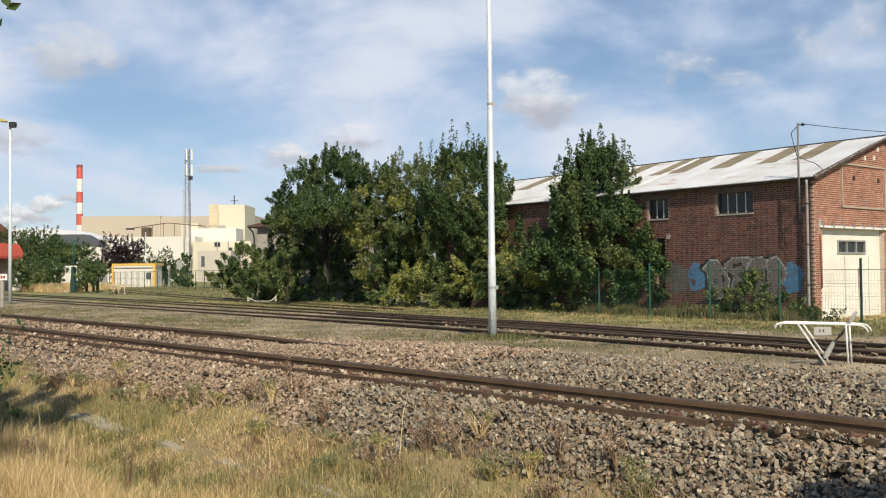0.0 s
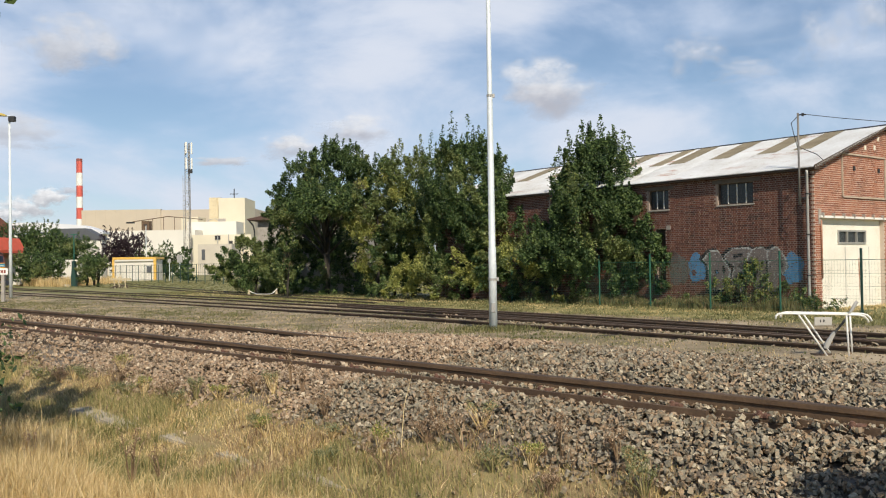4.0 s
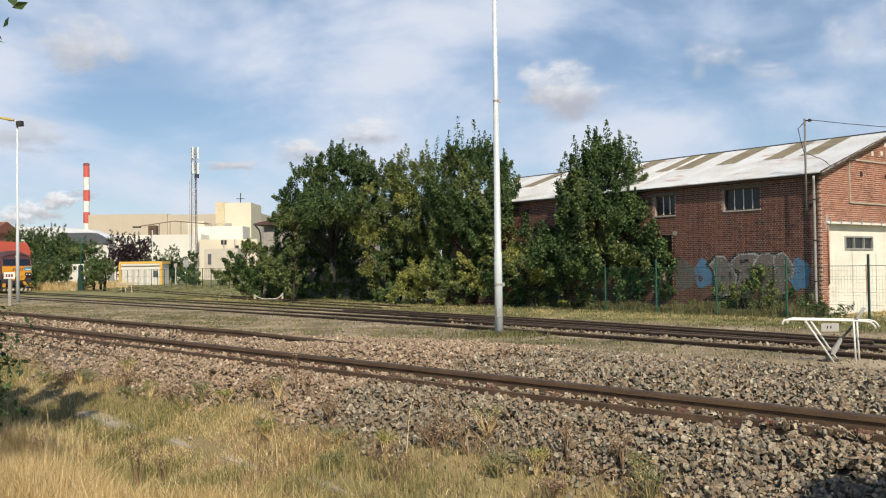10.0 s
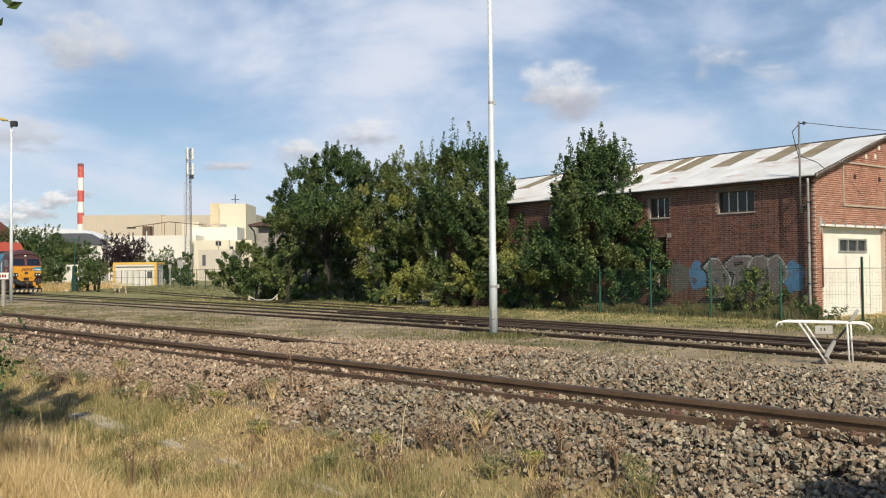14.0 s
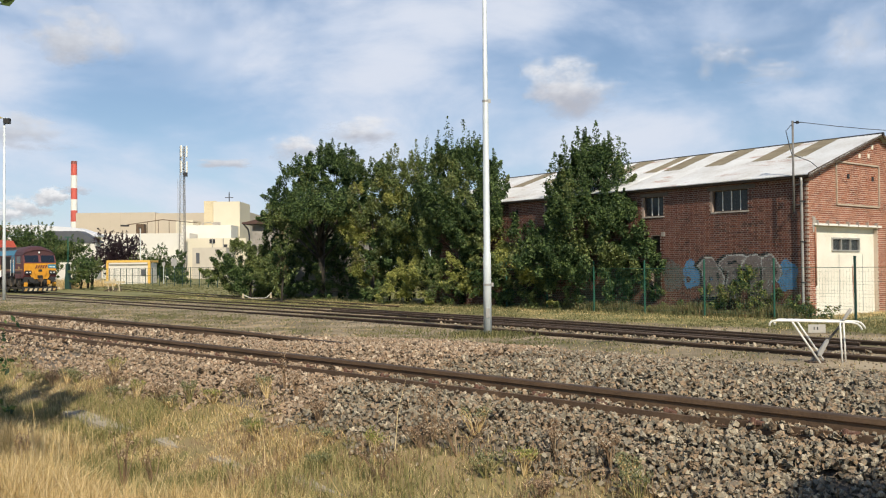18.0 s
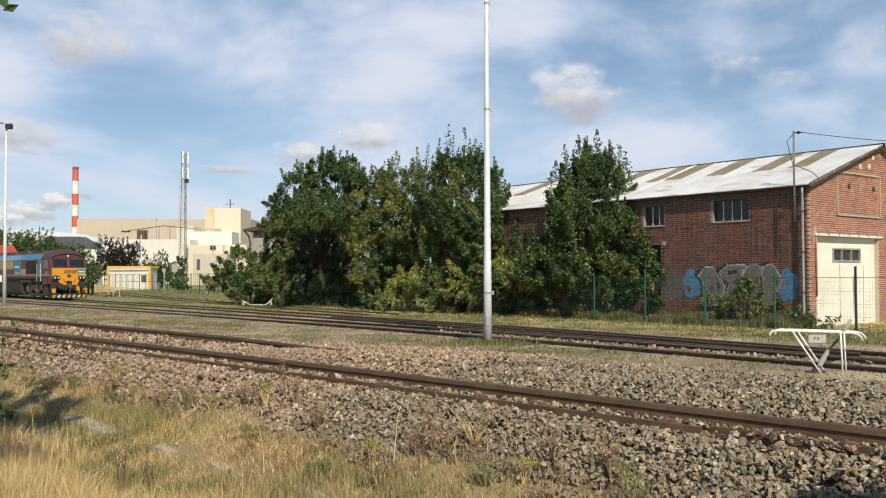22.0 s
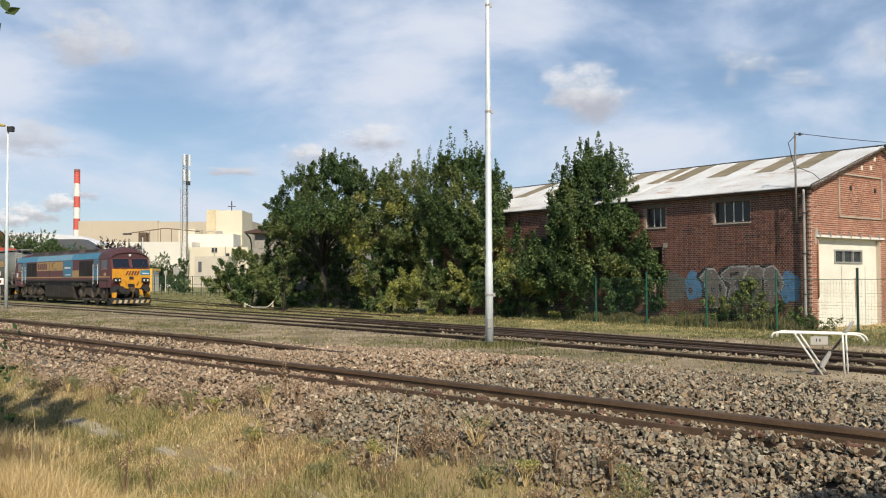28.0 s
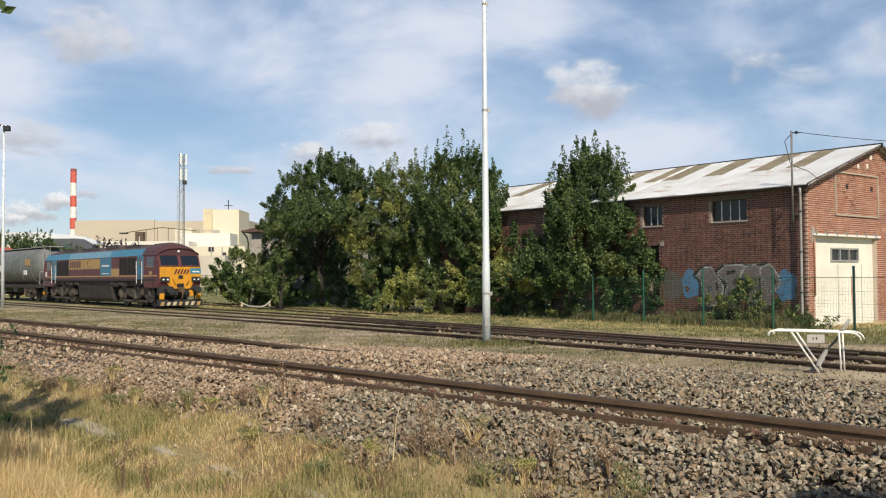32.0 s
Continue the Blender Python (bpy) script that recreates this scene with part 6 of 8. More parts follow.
def factory():
    t = thing("factory", "large beige and cream factory halls far off", "factory")
    h = block("hall", t, "beige_clad", -96, -75, 240, 275, -0.2, 17.2, "tall beige hall")
    block("hall", t, "beige_clad", -75, -50, 240.6, 275, -0.2, 17.0, "tall beige hall")
    for k in range(8):
        block("panel_joint", h, "beige_joint", -95 + k * 2.7, -94.97 + k * 2.7, 239.98, 240.02, 6, 17.2)
    tw = block("tower_block", t, "cream_clad", -54.6, -48.2, 220, 232, -0.2, 18.4, "tall cream tower block")
    block("tower_block", t, "yellow_clad", -57.4, -54.62, 222, 232, -0.2, 18.7, "yellow stair tower")
    block("louvre", tw, "concrete", -54.7, -52.9, 219.9, 220.1, 10.9, 13.4)
    block("antenna", tw, "dark_iron", -51.8, -51.6, 224, 224.2, 18.4, 21.0)
    block("antenna", tw, "dark_iron", -52.7, -50.7, 224, 224.2, 19.6, 19.75)
    block("hall", t, "pale_clad", -60.0, -48.5, 212, 219.8, -0.2, 12.3, "pale stepped hall")
    block("hall", t, "cream_clad", -62, -58, 214, 221, -0.2, 13.6)
    b = block("hall", t, "pale_clad", -76, -56.3, 205, 211.9, -0.2, 10.2, "low white hall with roof plant")
    block("hall", t, "cream_clad", -56.2, -42.5, 200, 211.8, -0.2, 8.8, "low cream hall")
    for x, z, w in ((-47.5, 6.5, 0.9), (-50.5, 7.7, 1.2), (-44.8, 7.7, 0.8), (-46.2, 3.4, 1.0), (-52.5, 4.1, 1.6)):
        block("vent", t, "dark_iron", x, x + w, 199.8, 200.02, z, z + 0.9)
    c = block("annex", t, "annex_wall", -51.6, -44.5, 190, 199, -0.2, 6.5, "grey concrete annex")
    for x in (-50.8,):
        block("window", c, "roof_grey", x, x + 0.7, 189.9, 190.05, 3.2, 5.4)
    # conveyor gantry on the low roof
    g = new("gantry")
    g.parent = t
    tagged(g, "rusty conveyor gantry on the roof")
    bm = bmesh.new()
    tube(bm, [(-71.0, 207, 12.3), (-63, 207, 13.4), (-55, 207, 12.6)], 0.1, 5)
    part("conveyor_beam", bm, M["rail_rust"], g)
    for x, z in ((-69, 12.4), (-66.5, 12.8), (-64, 13.2), (-61.5, 13.2), (-59, 12.9)):
        bm = bmesh.new()
        tube(bm, [(x, 207, 10.2), (x, 207, z)], 0.07, 5)
        part("post", bm, M["rail_rust"], g)
    block("plant_box", g, "rail_rust", -68.6, -67.0, 206, 208, 10.2, 12.4)
    block("plant_box", g, "dark_iron", -72.3, -70.6, 206, 207, 11.9, 12.25)
    for x in (-49.8, -47.4, -44.2):
        bm = bmesh.new()
        tube(bm, [(x, 199.6, 8.8), (x, 199.6, 3.0)], 0.12, 6)
        part("pipe", bm, M["zinc"], t)
    bm = bmesh.new()
    tube(bm, [(-55.5, 213, 12.4), (-55.0, 213, 12.9), (-53.5, 213, 13.0), (-52.8, 213, 12.4)], 0.09, 6)
    part("roof_pipe", bm, M["zinc"], t)


factory()


M["sooty_red"] = plain("sooty_red_paint", (0.26, 0.08, 0.065), 0.7, wear=0.4)


def chimney():
    t = thing("chimney", "tall red and white banded factory chimney", "chimney", pose(-104.5, 260, 0))
    z, top = 0.0, 33.3
    cuts = [-0.3, 11.5, 16.0, 19.2, 22.4, 25.6, 29.3, 32.6]
    for i, (a, b) in enumerate(zip(cuts, cuts[1:])):
        bm = bmesh.new()
        ra, rb = 1.02 - 0.006 * a, 1.02 - 0.006 * b
        tube(bm, [(0, 0, a), (0, 0, b)], [ra, rb], 20)
        part("band", bm, M["white_paint"] if i % 2 else M["red_paint"], t, "white band" if i % 2 else "red band", smooth=False)
    bm = bmesh.new()
    tube(bm, [(0, 0, 32.6), (0, 0, 33.4)], [0.86, 0.82], 20)
    part("rim", bm, M["sooty_red"], t, "sooty red rim")


chimney()


def radio_tower():
    t = thing("radio_tower", "slender steel lattice mast with panel antennas", "radio mast", pose(-50.7, 180, 0))
    H = 26.5
    legs = [(-0.55, -0.4), (0.55, -0.4), (0.0, 0.6)]
    for x, y in legs:
        bm = bmesh.new()
        tube(bm, [(x * 1.4, y * 1.4, -0.2), (x, y, 10), (x * 0.8, y * 0.8, H)], 0.085, 5)
        part("leg", bm, M["old_steel"], t)
    bm = bmesh.new()
    z = 1.0
    i = 0
    while z < H - 1:
        for (a, b) in ((0, 1), (1, 2), (2, 0)):
            p, q = legs[a], legs[b]
            if i % 2:
                p, q = q, p
            tube(bm, [(p[0], p[1], z), (q[0], q[1], z + 1.1)], 0.035, 4, cap=False)
            tube(bm, [(p[0], p[1], z), (q[0], q[1], z)], 0.035, 4, cap=False)
        z += 1.1
        i += 1
    part("bracing", bm, M["zinc"], t)
    bm = bmesh.new()
    tube(bm, [(-0.95, -0.2, -0.2), (-0.95, -0.2, 20)], 0.05, 5)
    for k in range(18):
        tube(bm, [(-0.95, -0.2, 1 + k), (-0.5, -0.2, 1 + k)], 0.03, 4)
    part("ladder", bm, M["zinc"], t)
    for z in (21.2, 24.3):
        for k in range(3):
            a = 2 * math.pi * k / 3 + 0.4
            bm = bmesh.new()
            cx, cy = 0.75 * math.cos(a), 0.75 * math.sin(a)
            box(bm, cx - 0.15, cx + 0.15, cy - 0.12, cy + 0.12, z, z + 2.3)
            part("panel_antenna", bm, M["white_paint"], t, "white panel antenna", bevel=0.04)
    bm = bmesh.new()
    box(bm, 0.2, 1.0, -0.7, -0.3, 20.4, 21.2)
    part("radio_unit", bm, M["dark_iron"], t)


radio_tower()


def white_hall():
    t = thing("warehouse", "long low white-roofed warehouse far off", "warehouse")
    bm = bmesh.new()
    prism(bm, [(-78, 8.0), (-78, 9.7), (-66, 9.5), (-60, 9.0), (-56.4, 7.8), (-56.4, 7.5), (-57.2, 7.5), (-60, 8.0)], "y", 150, 154)
    part("roof", bm, M["roof_white"], t, "white sheet roof")
    bm = bmesh.new()
    prism(bm, [(-63.0, 8.3), (-58.0, 8.3), (-55.0, 6.6), (-55.0, 6.4), (-63.0, 6.4)], "y", 146, 149)
    part("roof", bm, M["roof_grey"], t, "dark grey hipped roof")
    block("wall", t, "pale_clad", -78, -57.2, 150.2, 153.8, -0.2, 7.5)
    block("wall", t, "pale_clad", -62.8, -55.2, 146.2, 148, -0.2, 6.4)
    b = thing("brick_house", "red brick house with a tiled roof", "house")
    block("wall", b, "brick_far", -84, -71.4, 140, 150, -0.2, 8.4)
    bm = bmesh.new()
    prism(bm, [(139.4, 8.3), (145, 10.2), (150.6, 8.3)], "x", -84.3, -71.1)
    part("roof", bm, M["tile_red"], b)
    for x in (-75.0, -73.1):
        w = block("window", b, "white_paint", x, x + 1.2, 139.9, 140.05, 6.3, 7.9)
        block("pane", w, "black", x + 0.12, x + 1.08, 139.85, 139.89, 6.42, 7.78)
    r = thing("red_shelter", "orange-red sheet-roofed shelter behind bushes", "shelter")
    bm = bmesh.new()
    prism(bm, [(-62, 3.9), (-62, 5.5), (-49.7, 5.45), (-49.0, 4.0), (-49.0, 3.7)], "y", 98, 106)
    part("roof", bm, M["orange_red"], r, "orange-red sheet roof")
    for x in (-61.5, -55, -49.4):
        block("post", r, "concrete", x, x + 0.25, 98.3, 98.6, -0.1, 3.9)
    block("wall", r, "pale_clad", -61.5, -49.2, 105, 105.5, -0.1, 3.9)


white_hall()


M["tile_brown"] = material("brown_tile", [(0.07, 0.042, 0.035), (0.13, 0.075, 0.06)], 0.85, scale=2, fine=12)


def kiosk():
    t = thing("site_cabin", "white cabin with orange trim behind a fence", "cabin")
    block("body", t, "pale_clad", -46.6, -40.9, 128, 131.5, -0.1, 2.85)
    block("fascia", t, "trim_orange", -46.8, -40.7, 127.8, 131.7, 2.98, 3.3, "orange fascia")
    block("corner_post", t, "trim_orange", -41.0, -40.65, 127.75, 128.1, -0.1, 2.98, "orange post")
    block("corner_post", t, "trim_orange", -46.85, -46.6, 127.75, 128.1, -0.1, 2.98, "orange post")
    block("awning", t, "pale_clad", -46.5, -41.05, 127.8, 128.05, 2.72, 2.96)
    d = block("window", t, "roof_grey", -42.0, -41.4, 127.9, 128.02, 1.1, 2.0)
    w = thing("low_wall", "short white garden wall", "wall")
    block("slab", w, "pale_clad", -47.5, -44.2, 110, 110.3, -0.1, 2.9)
    h = thing("house", "house end with dull brown tiles and a rainwater pipe", "house", pose(-13.1, 62, 0, 0, 0, -4))
    block("wall", h, "concrete", 0.3, 8, 0.3, 9, -0.1, 5.1, "shaded grey wall")
    bm = bmesh.new()
    prism(bm, [(-0.3, 5.05), (4.1, 5.9), (8.4, 5.05), (8.4, 4.95), (-0.3, 4.95)], "y", -0.2, 9.3)
    part("roof", bm, M["tile_brown"], h, "dull brown tiled roof")
    bm = bmesh.new()
    tube(bm, [(-0.2, -0.1, 4.95), (0.05, 0.1, 4.6), (0.12, 0.15, 4.2), (0.12, 0.15, 0)], 0.06, 6)
    part("downpipe", bm, M["dark_iron"], h)


kiosk()


def far_fence():
    t = thing("railing_fence", "dark green railing fence along the far road", "fence")
    a, b = Vector((-46.5, 126, 0)), Vector((-22.8, 93.5, 0))
    n = 16
    for k in range(n + 1):
        p = a.lerp(b, k / n)
        bm = bmesh.new()
        tube(bm, [p, p + Vector((0, 0, 2.15))], 0.05, 5)
        part("post", bm, M["dark_green"], t)
    for k in range(n):
        p, q = a.lerp(b, k / n), a.lerp(b, (k + 1) / n)
        bm = bmesh.new()
        for z in (0.3, 1.2, 2.1):
            tube(bm, [p + Vector((0, 0, z)), q + Vector((0, 0, z))], 0.022, 4)
        for j in range(1, 4):
            r = p.lerp(q, j / 4)
            tube(bm, [r + Vector((0, 0, 0.2)), r + Vector((0, 0, 2.1))], 0.012, 3)
        part("panel", bm, M["dark_green"], t)


far_fence()


def green_signal():
    t = thing("signal_post", "dark green trackside box with a thin pole", "signal", pose(-37.6, 92.0, 0))
    bm = bmesh.new()
    prism(bm, [(-0.24, -0.1), (0.24, -0.1), (0.24, 1.2), (0.14, 1.35), (0.14, 2.6), (-0.14, 2.6), (-0.14, 1.35), (-0.24, 1.2)], "y", -0.3, 0.3)
    part("cabinet", bm, M["dark_green"], t, bevel=0.03)
    bm = bmesh.new()
    tube(bm, [(0, 0, 2.6), (0, 0, 5.35)], 0.06, 6)
    tube(bm, [(-0.35, 0, 5.3), (0.35, 0, 5.3)], 0.05, 6)
    part("pole", bm, M["green_paint"], t)
    bm = bmesh.new()
    box(bm, -1.3, -0.5, -0.4, 0.1, -0.05, 0.22)
    part("slab", bm, M["white_paint"], t, "pale concrete slab", bevel=0.03)
    p = thing("lamp_post", "thin grey street lamp post", "street lamp", pose(-42.75, 130, 0))
    bm = bmesh.new()
    tube(bm, [(0, 0, -0.1), (0, 0, 7.9)], 0.07, 6)
    part("pole", bm, M["galv"], p)
    bm = bmesh.new()
    box(bm, -0.35, 0.15, -0.1, 0.1, 7.85, 8.0)
    part("lamp_head", bm, M["dark_iron"], p, bevel=0.03)


green_signal()


def road_signs():
    for x, y, w, z0, z1 in ((-35.0, 120, 0.36, 2.4, 3.4), (-37.0, 122, 0.22, 2.4, 2.9)):
        t = thing("road_sign", "blank-backed pale road sign on a post", "sign", pose(x, y, 0))
        bm = bmesh.new()
        tube(bm, [(0, 0, -0.1), (0, 0, z1)], 0.05, 6)
        part("post", bm, M["galv"], t)
        bm = bmesh.new()
        box(bm, -w, w, -0.08, -0.05, z0, z1)
        part("plate", bm, M["zinc"], t, bevel=0.01)


road_signs()


def far_trees():
    def masses(x, y, z, r, n, sx=1.0):
        return [(x + random.uniform(-1, 1) * r * 0.8 * sx, y + random.uniform(-1, 1) * r * 0.5, max(r * 0.45, z + random.uniform(-0.8, 0.5) * r), r * random.uniform(0.45, 0.75)) for _ in range(n)]
    random.seed(5)
    for nm, lab, spec, mt, leaf in (
        ("purple_tree", "round dark purple-leaved garden tree", (-48.6, 138, 4.6, 3.0, 14), [("leaf_purple", 1.0)], 0.2),
        ("far_tree", "dark green roadside tree", (-42.9, 138, 3.4, 2.6, 14), [("leaf_dark", 0.8), ("leaf_olive", 0.2)], 0.2),
        ("far_tree", "dark green roadside tree", (-54.8, 120, 5.4, 2.8, 12), [("leaf_dark", 0.8), ("leaf_olive", 0.2)], 0.2),
        ("far_tree", "dark green roadside tree", (-50.2, 118, 4.4, 2.6, 12), [("leaf_dark", 0.85), ("leaf_olive", 0.15)], 0.2),
        ("far_tree", "dark green roadside tree", (-46.4, 114, 4.2, 2.0, 9), [("leaf_dark", 0.7), ("leaf_olive", 0.3)], 0.16),
        ("far_bush", "green bush beside the line", (-45.2, 97, 2.0, 1.5, 8), [("leaf_dark", 0.7), ("leaf_olive", 0.3)], 0.16),
        ("far_bush", "green bush beside the line", (-41.7, 96, 2.2, 1.6, 8), [("leaf_olive", 0.4), ("leaf_dark", 0.6)], 0.16),
        ("far_bush", "scrubby green bush beside the line", (-34.0, 87, 2.1, 1.25, 11), [("leaf_olive", 0.5), ("leaf_dark", 0.5)], 0.13),
        ("far_bush", "low green bush behind the far fence", (-33.5, 118, 0.7, 1.0, 6), [("leaf_dark", 0.8), ("leaf_olive", 0.2)], 0.2),
        ("far_bush", "small green bush beside a signal box", (-37.4, 94, 1.2, 0.8, 6), [("leaf_olive", 0.5), ("leaf_dark", 0.5)], 0.13),
        ("far_bush", "dark bush at the foot of the radio mast", (-45.6, 160, 4.9, 1.5, 9, 0.35), [("leaf_dark", 1.0)], 0.28),
        ("far_bush", "dense dark bush under the roadside trees", (-53.0, 112, 1.7, 1.9, 12), [("leaf_dark", 0.9), ("leaf_olive", 0.1)], 0.18),
        ("far_bush", "dense dark bush under the roadside trees", (-48.6, 110, 1.9, 2.0, 12), [("leaf_dark", 0.9), ("leaf_olive", 0.1)], 0.18),
        ("far_bush", "tall green bush beside a signal box", (-36.2, 93, 2.3, 1.2, 14), [("leaf_dark", 0.7), ("leaf_olive", 0.3)], 0.14),
        ("hedge", "dark green hedge behind the far fence", (-37.2, 130, 0.9, 1.1, 5), [("leaf_dark", 1.0)], 0.35),
    ):
        m = masses(*spec)
        if "radio mast" in lab:
            m = [(-45.6 + 0.25 * math.sin(k * 2.1), 160, 0.8 + k * 0.85, 0.95 - 0.05 * k) for k in range(6)]
        tree(nm, lab, m, leaf, mt, 360 if spec[3] > 2.2 else 800, trunk=0.12)


far_trees()


# ---- train ----
def path_b():
    ys = np.linspace(100 * Q, 12, 3000)
    xs = centre("B", ys)
    s = np.concatenate([[0], np.cumsum(np.hypot(np.diff(xs), np.diff(ys)))])
    return xs, ys, s


XB, YB, SB = path_b()
RAIL_Z = 0.085


def on_path(s):
    if s < 0:
        d = Vector((XB[10] - XB[0], YB[10] - YB[0], 0)).normalized()
        return Vector((XB[0], YB[0], RAIL_Z)) + d * s
    return Vector((float(np.interp(s, SB, XB)), float(np.interp(s, SB, YB)), RAIL_Z))


# distance of the locomotive's nose along the siding
RUN_T = [0, 3, 6, 9, 12, 14.5, 17, 20, 22, 25, 28, 29, 31, 32]
RUN_S = [20.54, 24.00, 26.99, 29.89, 33.01, 35.93, 39.24, 43.78, 47.16, 52.65, 58.56, 60.56, 64.57, 66.38]


def nose(t):
    c = np.polyfit(RUN_T, RUN_S, 5)
    return float(np.polyval(c, t)) * Q


def train_pose(t, back, half):
    """Pose of a vehicle whose middle is back metres behind the nose, its bogies half metres off the middle."""
    s = nose(t) - back
    f, r = on_path(s + half), on_path(s - half)
    d = f - r
    return pose(*((f + r) / 2), 0, 0, math.degrees(math.atan2(d.y, d.x)))


M["maroon"] = plain("faded_maroon_paint", (0.115, 0.03, 0.032), 0.5, wear=0.3)
M["gold"] = plain("faded_gold_paint", (0.45, 0.285, 0.105), 0.55, wear=0.25)
M["loco_yellow"] = plain("warning_yellow_paint", (0.62, 0.285, 0.022), 0.5, wear=0.3)
M["loco_blue"] = plain("dusty_blue_paint", (0.05, 0.205, 0.32), 0.55, wear=0.35)
M["loco_roof"] = material("sooty_roof", [(0.035, 0.03, 0.03), (0.07, 0.055, 0.055), (0.12, 0.085, 0.085)], 0.75, scale=1.5, fine=20)
M["loco_roof_maroon"] = plain("sooty_maroon_paint", (0.075, 0.03, 0.032), 0.6, wear=0.4)
M["loco_blue_pale"] = plain("faded_pale_blue_paint", (0.145, 0.29, 0.38), 0.6, wear=0.35)
M["grime"] = material("dusty_running_gear", [(0.014, 0.012, 0.011), (0.036, 0.03, 0.025), (0.09, 0.074, 0.058)], 0.85, 0.1, scale=2.5, fine=40, bump=0.2)
M["dusty_frame"] = material("dusty_bogie_steel", [(0.022, 0.018, 0.015), (0.07, 0.057, 0.045), (0.20, 0.165, 0.128)], 0.9, scale=3, fine=30, bump=0.2)
M["grille"] = plain("dark_grille", (0.035, 0.03, 0.028), 0.7)
M["cab_glass"] = plain("cab_glass", (0.015, 0.02, 0.03), 0.08, wear=0.1, bump=0.0)
M["lamp_glass"] = plain("lamp_glass", (0.75, 0.76, 0.74), 0.2, bump=0.0)
M["wagon_grey"] = material("dusty_grey_wagon", [(0.085, 0.092, 0.085), (0.145, 0.155, 0.145), (0.21, 0.215, 0.195)], 0.6, 0.1, scale=0.8, fine=9, bump=0.03)
M["wheel_steel"] = plain("dark_wheel_steel", (0.09, 0.075, 0.06), 0.55, 0.5)
WHEELS = []


def wheelset(parent, x, r=0.53):
    bm = bmesh.new()
    for sgn in (-1, 1):
        y = 0.75 * sgn
        tube(bm, [(0, y - 0.07 * sgn, 0), (0, y - 0.045 * sgn, 0)], r + 0.03, 24)
        tube(bm, [(0, y - 0.045 * sgn, 0), (0, y + 0.07 * sgn, 0)], r, 24)
        tube(bm, [(0, y + 0.07 * sgn, 0), (0, y + 0.12 * sgn, 0)], 0.16, 12)
        for k in range(6):
            a = k * math.pi / 3
            tube(bm, [(0.3 * math.cos(a), y + 0.06 * sgn, 0.3 * math.sin(a)), (0.3 * math.cos(a), y + 0.085 * sgn, 0.3 * math.sin(a))], 0.06, 8)
    tube(bm, [(0, -0.7, 0), (0, 0.7, 0)], 0.09, 10)
    w = part("wheelset", bm, M["wheel_steel"], parent, "pair of steel wheels on an axle")
    w.location = (x, 0, r)
    WHEELS.append((w, x, r))
    return w


def bogie(parent, x, axles, half, r=0.53):
    """Side frames, axle boxes, springs and brake gear between the wheels of one bogie."""
    b = new("bogie")
    b.parent = parent
    tagged(b, "dusty bogie frame with springs")
    for sgn in (-1, 1):
        y = 1.02 * sgn
        bm = bmesh.new()
        prism(bm, [(x - half, 0.62), (x - half, 1.0), (x - half * 0.7, 1.18), (x + half * 0.7, 1.18), (x + half, 1.0), (x + half, 0.62), (x + half * 0.8, 0.5), (x + half * 0.55, 0.5), (x + half * 0.45, 0.72), (x + half * 0.2, 0.55), (x - half * 0.2, 0.55), (x - half * 0.45, 0.72), (x - half * 0.55, 0.5), (x - half * 0.8, 0.5)], "y", y - 0.1, y + 0.1)
        part("side_frame", bm, M["dusty_frame"], b, bevel=0.02)
        for a in axles:
            bm = bmesh.new()
            box(bm, x + a - 0.17, x + a + 0.17, y - 0.02, y + 0.13 * sgn + 0.05, r - 0.17, r + 0.19)
            tube(bm, [(x + a, y, r), (x + a, y + 0.2 * sgn, r)], 0.13, 12)
            part("axle_box", bm, M["dusty_frame"], b, bevel=0.02)
            for o in (-0.27, 0.27):
                bm = bmesh.new()
                tube(bm, [(x + a + o, y + 0.05 * sgn, 0.52), (x + a + o, y + 0.05 * sgn, 0.86)], 0.075, 8)
                for k in range(4):
                    tube(bm, [(x + a + o, y + 0.05 * sgn, 0.55 + k * 0.08), (x + a + o, y + 0.05 * sgn, 0.585 + k * 0.08)], 0.095, 8)
                part("spring", bm, M["dusty_frame"], b)
        bm = bmesh.new()
        tube(bm, [(x - half * 0.9, y + 0.1 * sgn, 1.1), (x - 0.3, y + 0.12 * sgn, 1.32), (x + 0.4, y + 0.12 * sgn, 1.1), (x + half * 0.85, y + 0.1 * sgn, 1.3)], 0.03, 6)
        part("brake_pipe", bm, M["dusty_frame"], b)
        bm = bmesh.new()
        box(bm, x - 0.35, x + 0.35, y - 0.02, y + 0.16, 0.9, 1.28)
        part("damper", bm, M["dusty_frame"], b, bevel=0.03)
        bm = bmesh.new()
        box(bm, x - half * 0.93, x + half * 0.93, min(y, y + 0.1 * sgn), max(y, y + 0.1 * sgn), 0.3, 0.42)
        part("tie_bar", bm, M["dusty_frame"], b)
        for k in range(5):
            bm = bmesh.new()
            u = x - half * 0.8 + k * half * 0.4
            box(bm, u - 0.12, u + 0.12, min(y + 0.1 * sgn, y + 0.22 * sgn), max(y + 0.1 * sgn, y + 0.22 * sgn), 0.62 + 0.1 * (k % 2), 1.0 + 0.12 * (k % 2))
            part("brake_cylinder", bm, M["dusty_frame"], b, bevel=0.03)
    return b


def side_quad(bm, x0, x1, z0, z1, y, sgn, t=0.012):
    box(bm, x0, x1, min(y * sgn, (y + t) * sgn), max(y * sgn, (y + t) * sgn), z0, z1)


